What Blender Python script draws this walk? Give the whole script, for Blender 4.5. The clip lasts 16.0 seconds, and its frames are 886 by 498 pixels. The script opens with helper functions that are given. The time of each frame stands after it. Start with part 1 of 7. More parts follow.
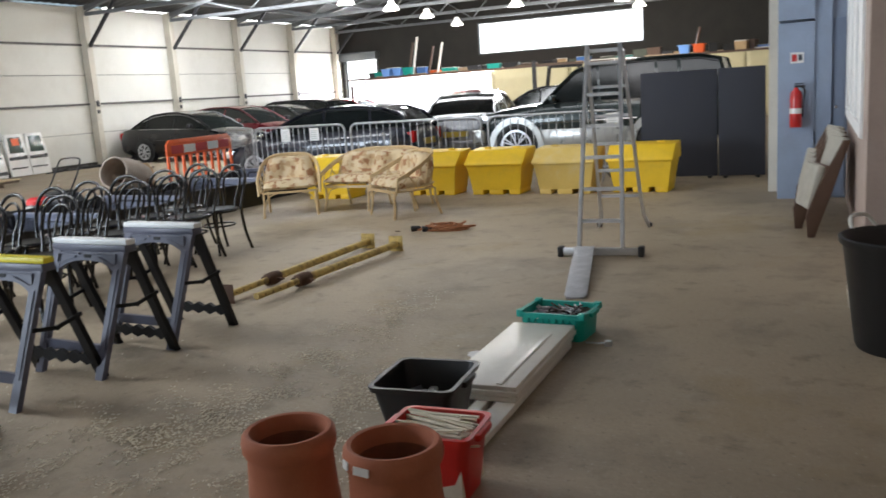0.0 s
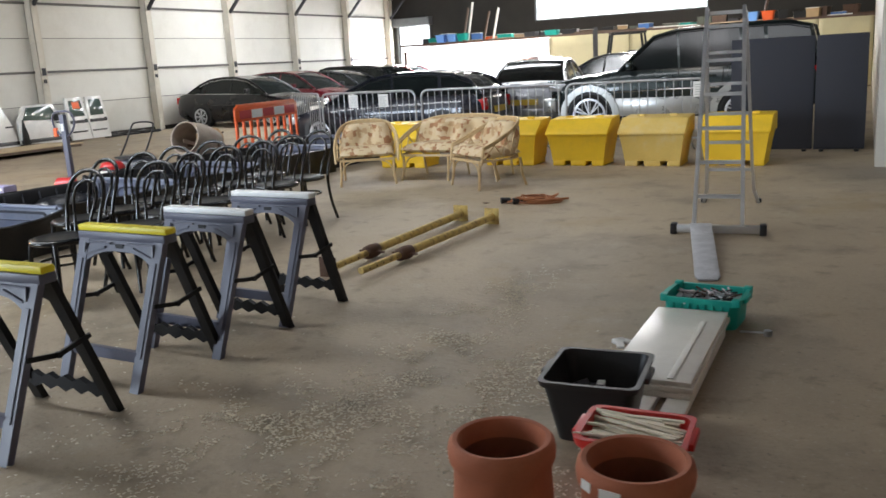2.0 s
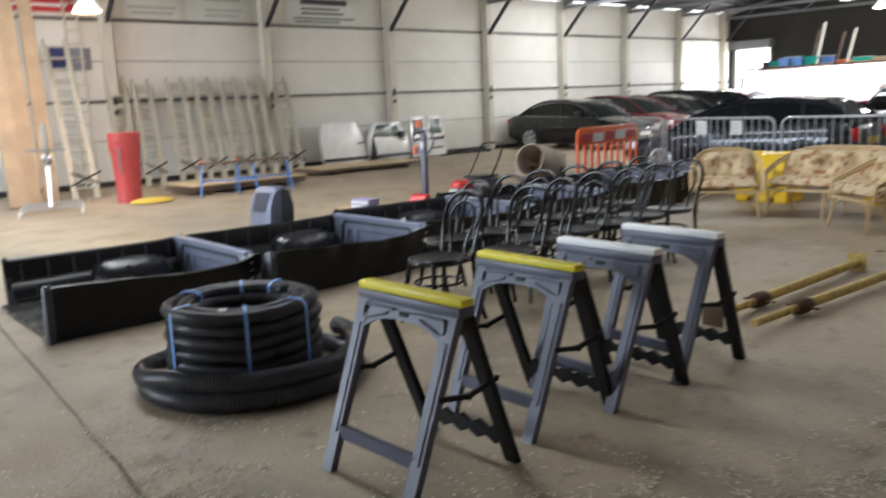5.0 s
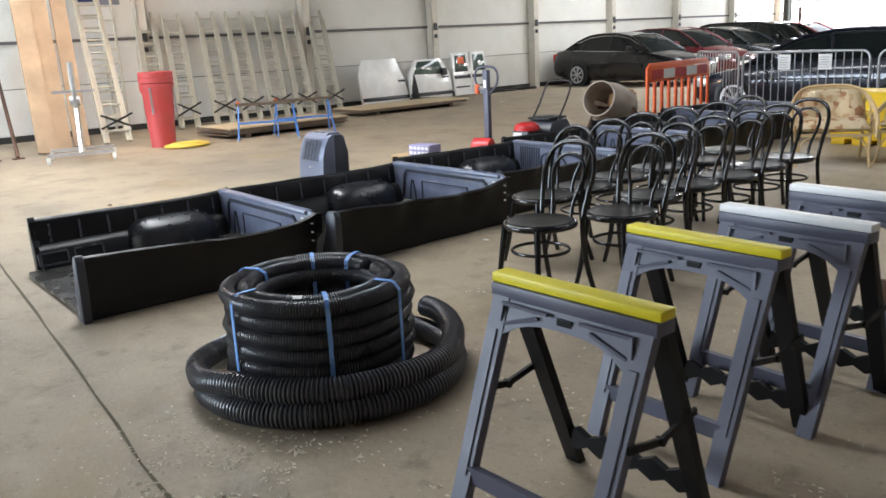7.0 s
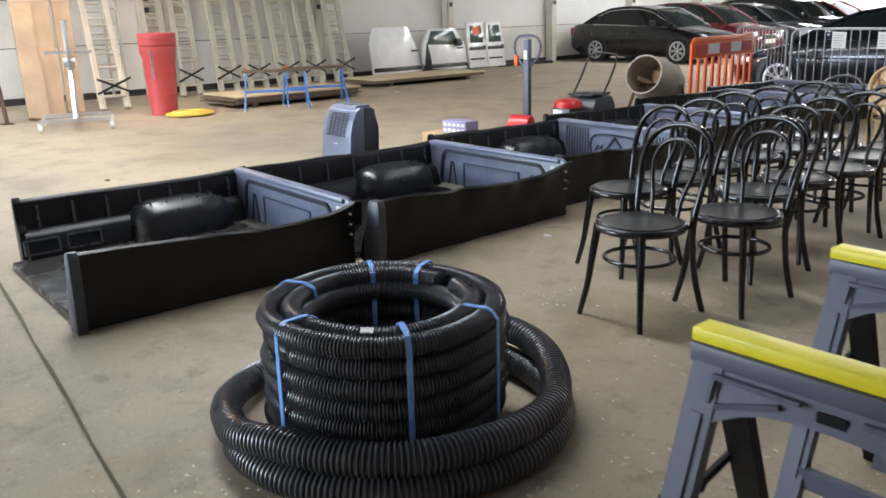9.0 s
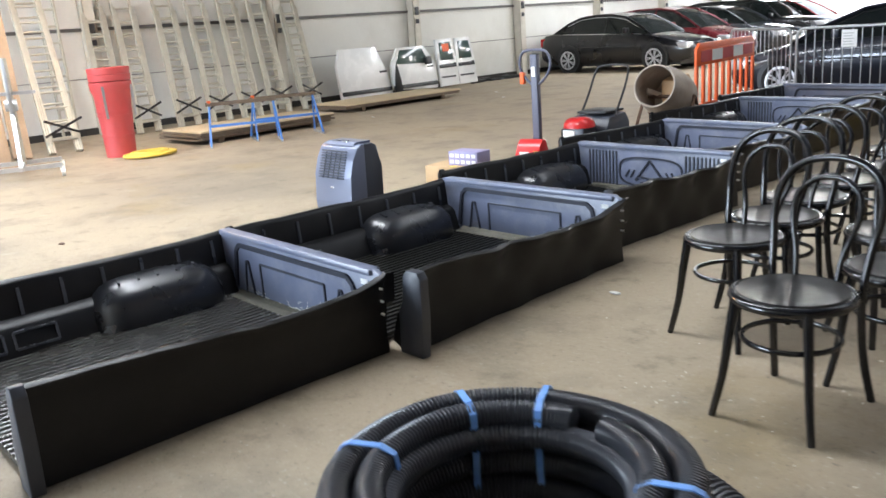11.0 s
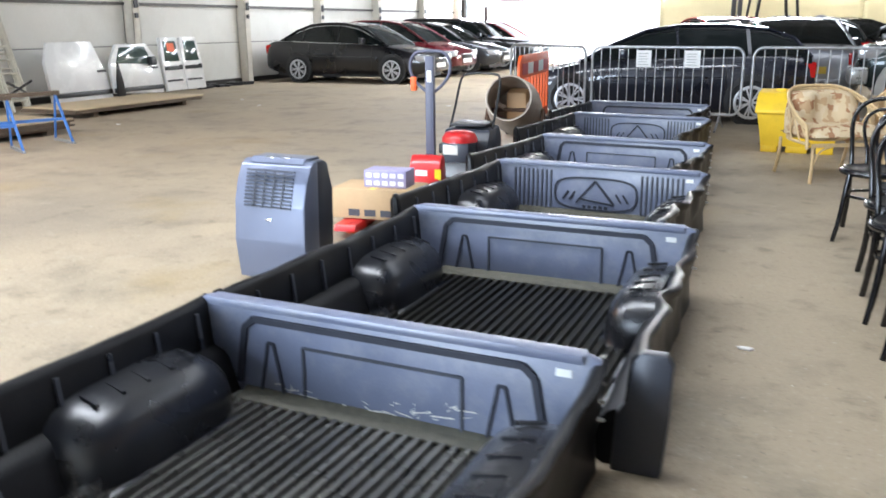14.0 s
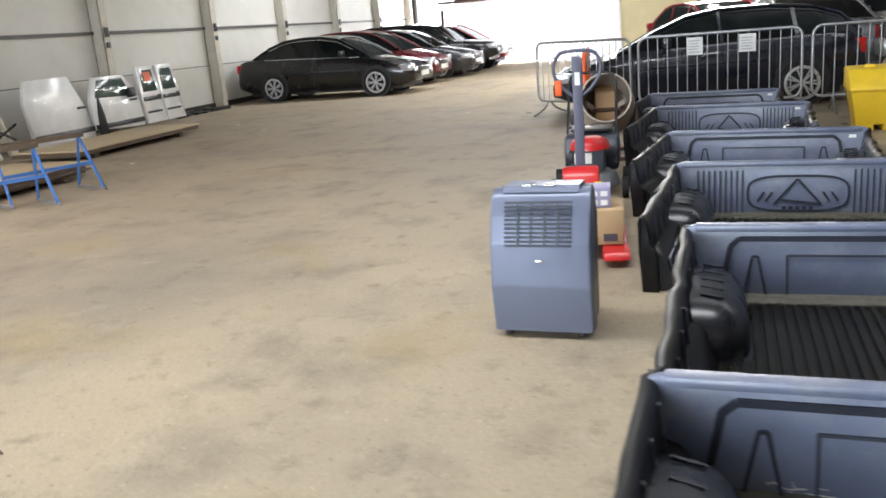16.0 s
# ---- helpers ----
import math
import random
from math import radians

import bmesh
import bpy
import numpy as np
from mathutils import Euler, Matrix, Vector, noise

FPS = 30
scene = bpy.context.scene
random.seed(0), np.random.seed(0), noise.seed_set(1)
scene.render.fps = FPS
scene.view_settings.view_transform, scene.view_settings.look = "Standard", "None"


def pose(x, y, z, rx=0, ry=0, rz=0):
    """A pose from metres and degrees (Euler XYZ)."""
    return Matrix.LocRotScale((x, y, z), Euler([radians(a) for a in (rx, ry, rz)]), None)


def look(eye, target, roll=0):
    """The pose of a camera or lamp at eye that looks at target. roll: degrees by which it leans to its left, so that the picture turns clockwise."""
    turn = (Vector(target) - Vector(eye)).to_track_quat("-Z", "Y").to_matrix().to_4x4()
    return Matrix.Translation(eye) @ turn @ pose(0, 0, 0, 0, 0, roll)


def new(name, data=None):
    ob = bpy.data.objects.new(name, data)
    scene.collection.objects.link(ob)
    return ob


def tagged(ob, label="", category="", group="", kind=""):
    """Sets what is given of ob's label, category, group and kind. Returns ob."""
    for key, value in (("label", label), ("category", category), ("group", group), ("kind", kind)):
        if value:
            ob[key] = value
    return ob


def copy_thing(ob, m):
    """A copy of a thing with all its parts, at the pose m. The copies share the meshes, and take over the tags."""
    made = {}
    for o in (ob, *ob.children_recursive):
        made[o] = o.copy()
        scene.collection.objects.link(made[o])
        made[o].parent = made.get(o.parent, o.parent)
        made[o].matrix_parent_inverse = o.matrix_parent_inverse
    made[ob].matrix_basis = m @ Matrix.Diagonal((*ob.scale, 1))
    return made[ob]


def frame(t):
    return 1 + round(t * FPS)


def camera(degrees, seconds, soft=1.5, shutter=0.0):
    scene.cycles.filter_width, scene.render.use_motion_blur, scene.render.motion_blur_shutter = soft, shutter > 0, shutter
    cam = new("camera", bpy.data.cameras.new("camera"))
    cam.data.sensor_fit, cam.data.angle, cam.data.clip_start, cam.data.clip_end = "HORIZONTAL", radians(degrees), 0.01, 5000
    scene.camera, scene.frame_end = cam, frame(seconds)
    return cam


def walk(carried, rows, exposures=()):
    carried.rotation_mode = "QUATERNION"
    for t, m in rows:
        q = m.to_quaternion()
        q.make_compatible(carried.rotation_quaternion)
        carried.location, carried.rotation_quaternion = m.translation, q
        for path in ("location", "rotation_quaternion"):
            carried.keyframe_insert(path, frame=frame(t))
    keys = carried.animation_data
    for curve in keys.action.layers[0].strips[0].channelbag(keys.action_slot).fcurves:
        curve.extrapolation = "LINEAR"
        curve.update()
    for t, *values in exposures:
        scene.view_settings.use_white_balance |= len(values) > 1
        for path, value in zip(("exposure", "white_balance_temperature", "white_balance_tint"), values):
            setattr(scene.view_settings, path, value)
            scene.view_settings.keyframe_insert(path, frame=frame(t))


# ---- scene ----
cam = camera(55.8, 16.0, soft=1.6, shutter=0.5)
PATH = [
    (0, (2.154, 2.098, 1.481), (1.344, 3.89, 1.115), -3.8),
    (0.5, (2.011, 2.097, 1.486), (1.156, 3.868, 1.123), -1.3),
    (1, (1.845, 2.162, 1.463), (0.945, 3.895, 1.034), -3.2),
    (1.5, (1.684, 2.204, 1.478), (0.756, 3.923, 1.049), -1.6),
    (2, (1.5, 2.203, 1.484), (0.611, 3.941, 1.051), -3.3),
    (2.5, (1.362, 2.127, 1.48), (0.443, 3.848, 1.041), -3.3),
    (3, (1.269, 2.114, 1.494), (0.31, 3.83, 1.127), -4.1),
    (3.5, (1.193, 2.1, 1.498), (0.053, 3.708, 1.159), -1.8),
    (4, (1.131, 2.113, 1.501), (-0.124, 3.634, 1.17), -2.6),
    (4.5, (0.958, 2.208, 1.505), (-0.378, 3.659, 1.175), -1.4),
    (5, (0.742, 2.311, 1.501), (-0.713, 3.639, 1.157), -2.5),
    (5.2, (0.645, 2.355, 1.485), (-0.84, 3.63, 1.073), -1.9),
    (7.3, (-0.356, 2.674, 1.489), (-1.838, 3.928, 1.005), -3.0),
    (7.5, (-0.42, 2.699, 1.457), (-1.924, 3.931, 0.99), -2.2),
    (8, (-0.705, 2.787, 1.43), (-2.173, 4.043, 0.914), -1.7),
    (8.5, (-0.966, 2.817, 1.432), (-2.389, 4.122, 0.911), -3.9),
    (9, (-1.194, 2.931, 1.424), (-2.654, 4.184, 0.879), -1.5),
    (9.5, (-1.404, 3.059, 1.447), (-2.877, 4.31, 0.933), -1.6),
    (10, (-1.616, 3.14, 1.432), (-3.116, 4.357, 0.913), 0.3),
    (10.2, (-1.725, 3.183, 1.435), (-3.186, 4.451, 0.925), -2.2),
    (12.3, (-3.301, 3.44, 1.391), (-4.641, 4.83, 0.868), -2.9),
    (12.5, (-3.438, 3.436, 1.376), (-4.776, 4.841, 0.892), -0.7),
    (13, (-3.821, 3.424, 1.346), (-4.995, 4.978, 0.889), -1.0),
    (13.5, (-4.223, 3.328, 1.33), (-5.169, 5.013, 0.814), -0.4),
    (14, (-4.627, 3.254, 1.364), (-5.38, 5.033, 0.847), -0.4),
    (14.5, (-5.056, 3.232, 1.393), (-5.813, 5.025, 0.934), -2.3),
    (15, (-5.511, 3.147, 1.398), (-6.065, 4.991, 0.858), -3.1),
    (15.5, (-6.024, 3.25, 1.394), (-6.648, 5.076, 0.871), -3.4),
    (16, (-6.464, 3.389, 1.396), (-7.066, 5.227, 0.887), -4.8),
]
EXPOSURES = [(0, 0.17, 6500, 10), (4.3, 0.03, 6500, 10), (5, -0.07, 6500, 10), (7.5, 0.12, 6420, 10), (8.5, 0.12, 6400, 10), (10, 0.29, 6350, 10), (13, 0.48, 6180, 10), (14.5, 0.46, 6150, 10), (16, -0.06, 6550, 10)]
walk(cam, [(t, look(eye, target, roll)) for t, eye, target, roll in PATH], EXPOSURES)

# ---- light ----
world = bpy.data.worlds.new("sky")
scene.world = world
world.use_nodes = True
wn = world.node_tree
sky = wn.nodes.new("ShaderNodeTexSky")
sky.sky_type, sky.sun_disc = "NISHITA", False
sky.sun_elevation, sky.sun_rotation = radians(50), radians(200)
sky.dust_density = 3.0
wn.links.new(sky.outputs[0], wn.nodes["Background"].inputs[0])
wn.nodes["Background"].inputs[1].default_value = 0.15

SKY_COL = (0.93, 0.96, 1.0)


def area_light(name, at, to, w, h, watts, colour=SKY_COL):
    d = bpy.data.lights.new(name, "AREA")
    d.shape, d.size, d.size_y, d.energy, d.color = "RECTANGLE", w, h, watts, colour
    ob = new(name, d)
    ob.matrix_world = look(at, to)
    return ob


# daylight at back window and roller door; roof lights and front doorway added unseen
area_light("rooflight_daylight", (-12.9, 6.0, 5.2), (-12.7, 6.0, 0), 1.3, 16.0, 1080)
area_light("rooflight_daylight", (-12.9, 24.0, 5.2), (-12.7, 24.0, 0), 1.3, 14.0, 800)
area_light("rooflight_daylight", (-2.4, 11.4, 5.3), (-2.6, 11.4, 0), 1.1, 9.0, 125)
area_light("window_daylight", (-7.5, 35.9, 3.6), (-7.6, 20, 1.0), 6.4, 1.2, 500)
area_light("door_daylight", (-16.6, 35.8, 1.6), (-14, 20, 0.5), 1.7, 2.8, 300)
area_light("front_daylight", (-12.4, -4.6, 2.2), (-10.5, 12, 1.0), 7.4, 4.1, 1650, (0.74, 0.86, 1.0))

# ---- materials ----
def mat(name, colour, rough=0.6, metal=0.0, var=0.12, scale=6.0, fine=60.0, bump=0.15, dist=0.004, spec=0.5, coat=0.0, dirt=None, dirt_amt=0.0, random_amt=0.0, trans=0.0, emit=None, glow=0.0):
    m = bpy.data.materials.new(name)
    m.use_nodes = True
    nt = m.node_tree
    n, l = nt.nodes, nt.links
    p = n["Principled BSDF"]
    tc = n.new("ShaderNodeTexCoord")
    big = n.new("ShaderNodeTexNoise")
    big.inputs["Scale"].default_value, big.inputs["Detail"].default_value = scale, 6
    small = n.new("ShaderNodeTexNoise")
    small.inputs["Scale"].default_value, small.inputs["Detail"].default_value = fine, 4
    l.new(tc.outputs["Object"], big.inputs["Vector"])
    l.new(tc.outputs["Object"], small.inputs["Vector"])
    add = n.new("ShaderNodeMath")
    add.operation = "MULTIPLY_ADD"
    add.inputs[1].default_value = 0.4
    l.new(small.outputs["Fac"], add.inputs[0])
    l.new(big.outputs["Fac"], add.inputs[2])
    mr = n.new("ShaderNodeMapRange")
    mr.inputs[1].default_value, mr.inputs[2].default_value = 0.35, 1.05
    mr.inputs[3].default_value, mr.inputs[4].default_value = 1 - var, 1 + var
    l.new(add.outputs[0], mr.inputs[0])
    mul = n.new("ShaderNodeVectorMath")
    mul.operation = "SCALE"
    mul.inputs[0].default_value = colour
    l.new(mr.outputs[0], mul.inputs["Scale"])
    out = mul.outputs[0]
    if random_amt:
        oi = n.new("ShaderNodeObjectInfo")
        r2 = n.new("ShaderNodeMapRange")
        r2.inputs[3].default_value, r2.inputs[4].default_value = 1 - random_amt, 1 + random_amt
        l.new(oi.outputs["Random"], r2.inputs[0])
        m2 = n.new("ShaderNodeVectorMath")
        m2.operation = "SCALE"
        l.new(out, m2.inputs[0])
        l.new(r2.outputs[0], m2.inputs["Scale"])
        out = m2.outputs[0]
    if dirt:
        dn = n.new("ShaderNodeTexNoise")
        dn.inputs["Scale"].default_value, dn.inputs["Detail"].default_value, dn.inputs["Roughness"].default_value = scale * 0.6, 8, 0.7
        l.new(tc.outputs["Object"], dn.inputs["Vector"])
        ramp = n.new("ShaderNodeMapRange")
        ramp.inputs[1].default_value, ramp.inputs[2].default_value = 0.48, 0.72
        ramp.inputs[3].default_value, ramp.inputs[4].default_value = 0, dirt_amt
        l.new(dn.outputs["Fac"], ramp.inputs[0])
        mix = n.new("ShaderNodeMix")
        mix.data_type = "RGBA"
        l.new(ramp.outputs[0], mix.inputs[0])
        l.new(out, mix.inputs[6])
        mix.inputs[7].default_value = (*dirt, 1)
        out = mix.outputs[2]
    l.new(out, p.inputs["Base Color"])
    rr = n.new("ShaderNodeMapRange")
    rr.inputs[3].default_value, rr.inputs[4].default_value = max(0.03, rough - 0.1), min(1, rough + 0.12)
    l.new(big.outputs["Fac"], rr.inputs[0])
    l.new(rr.outputs[0], p.inputs["Roughness"])
    p.inputs["Metallic"].default_value = metal
    p.inputs["Specular IOR Level"].default_value = spec
    p.inputs["Coat Weight"].default_value = coat
    p.inputs["Coat Roughness"].default_value = 0.04
    p.inputs["Transmission Weight"].default_value = trans
    if emit:
        p.inputs["Emission Color"].default_value, p.inputs["Emission Strength"].default_value = (*emit, 1), glow
    if bump:
        b = n.new("ShaderNodeBump")
        b.inputs["Strength"].default_value, b.inputs["Distance"].default_value = bump, dist
        l.new(small.outputs["Fac"], b.inputs["Height"])
        l.new(b.outputs[0], p.inputs["Normal"])
    return m


def floor_material():
    m = mat("stained concrete", (0.375, 0.305, 0.212), 0.62, 0, 0.16, 0.5, 34, 0.55, 0.008, 0.4)
    nt = m.node_tree
    n, l = nt.nodes, nt.links
    p = n["Principled BSDF"]
    old = p.inputs["Base Color"].links[0].from_socket
    tc = n["Texture Coordinate"]
    # tyre-blackened, oily areas and pale dust at two scales
    for k, (sc, lo, hi, amt, col) in enumerate([(0.22, 0.50, 0.66, 0.6, (0.17, 0.145, 0.12)), (1.4, 0.52, 0.70, 0.6, (0.15, 0.13, 0.10)), (5.0, 0.56, 0.70, 0.55, (0.14, 0.12, 0.085)), (2.6, 0.60, 0.75, 0.45, (0.47, 0.42, 0.33)), (0.8, 0.56, 0.70, 0.5, (0.30, 0.22, 0.10)), (28.0, 0.60, 0.70, 0.6, (0.12, 0.10, 0.08)), (45.0, 0.60, 0.70, 0.6, (0.54, 0.49, 0.4)), (90.0, 0.58, 0.70, 0.6, (0.13, 0.11, 0.09))]):
        t = n.new("ShaderNodeTexNoise")
        t.inputs["Scale"].default_value, t.inputs["Detail"].default_value, t.inputs["Roughness"].default_value = sc, 9, 0.62
        off = n.new("ShaderNodeVectorMath")
        off.inputs[1].default_value = (k * 7.3, k * 3.1, 0)
        l.new(tc.outputs["Object"], off.inputs[0])
        l.new(off.outputs[0], t.inputs["Vector"])
        r = n.new("ShaderNodeMapRange")
        r.inputs[1].default_value, r.inputs[2].default_value, r.inputs[4].default_value = lo, hi, amt
        l.new(t.outputs["Fac"], r.inputs[0])
        mx = n.new("ShaderNodeMix")
        mx.data_type = "RGBA"
        l.new(r.outputs[0], mx.inputs[0])
        l.new(old, mx.inputs[6])
        mx.inputs[7].default_value = (*col, 1)
        old = mx.outputs[2]
    l.new(old, p.inputs["Base Color"])
    return m


def tarp_material():
    m = mat("white sheeting", (0.85, 0.86, 0.86), 0.6, 0, 0.05, 3, 20, 0.2)
    nt = m.node_tree
    p, o = nt.nodes["Principled BSDF"], nt.nodes["Material Output"]
    t = nt.nodes.new("ShaderNodeBsdfTranslucent")
    t.inputs[0].default_value = (0.9, 0.92, 0.95, 1)
    mx = nt.nodes.new("ShaderNodeMixShader")
    mx.inputs[0].default_value = 0.6
    nt.links.new(p.outputs[0], mx.inputs[1])
    nt.links.new(t.outputs[0], mx.inputs[2])
    nt.links.new(mx.outputs[0], o.inputs["Surface"])
    return m


def cushion_material():
    """Beige cloth with soft patchwork squares of ochre and rust."""
    m = mat("patterned cushion cloth", (0.5, 0.38, 0.22), 0.9, 0, 0.15, 12, 300, 0.4, 0.003, 0.2)
    nt = m.node_tree
    n, l = nt.nodes, nt.links
    tc = n["Texture Coordinate"]
    v = n.new("ShaderNodeTexVoronoi")
    v.distance = "CHEBYCHEV"
    v.inputs["Scale"].default_value = 17
    l.new(tc.outputs["Object"], v.inputs["Vector"])
    sep = n.new("ShaderNodeSeparateColor")
    l.new(v.outputs["Color"], sep.inputs[0])
    r = n.new("ShaderNodeValToRGB")
    r.color_ramp.interpolation = "CONSTANT"
    el = r.color_ramp.elements
    el[0].position, el[0].color = 0.0, (0.60, 0.47, 0.29, 1)
    el[1].position, el[1].color = 0.45, (0.50, 0.34, 0.19, 1)
    e = el.new(0.62)
    e.color = (0.62, 0.50, 0.33, 1)
    e = el.new(0.82)
    e.color = (0.36, 0.19, 0.10, 1)
    l.new(sep.outputs[0], r.inputs[0])
    l.new(r.outputs[0], n["Principled BSDF"].inputs["Base Color"])
    return m


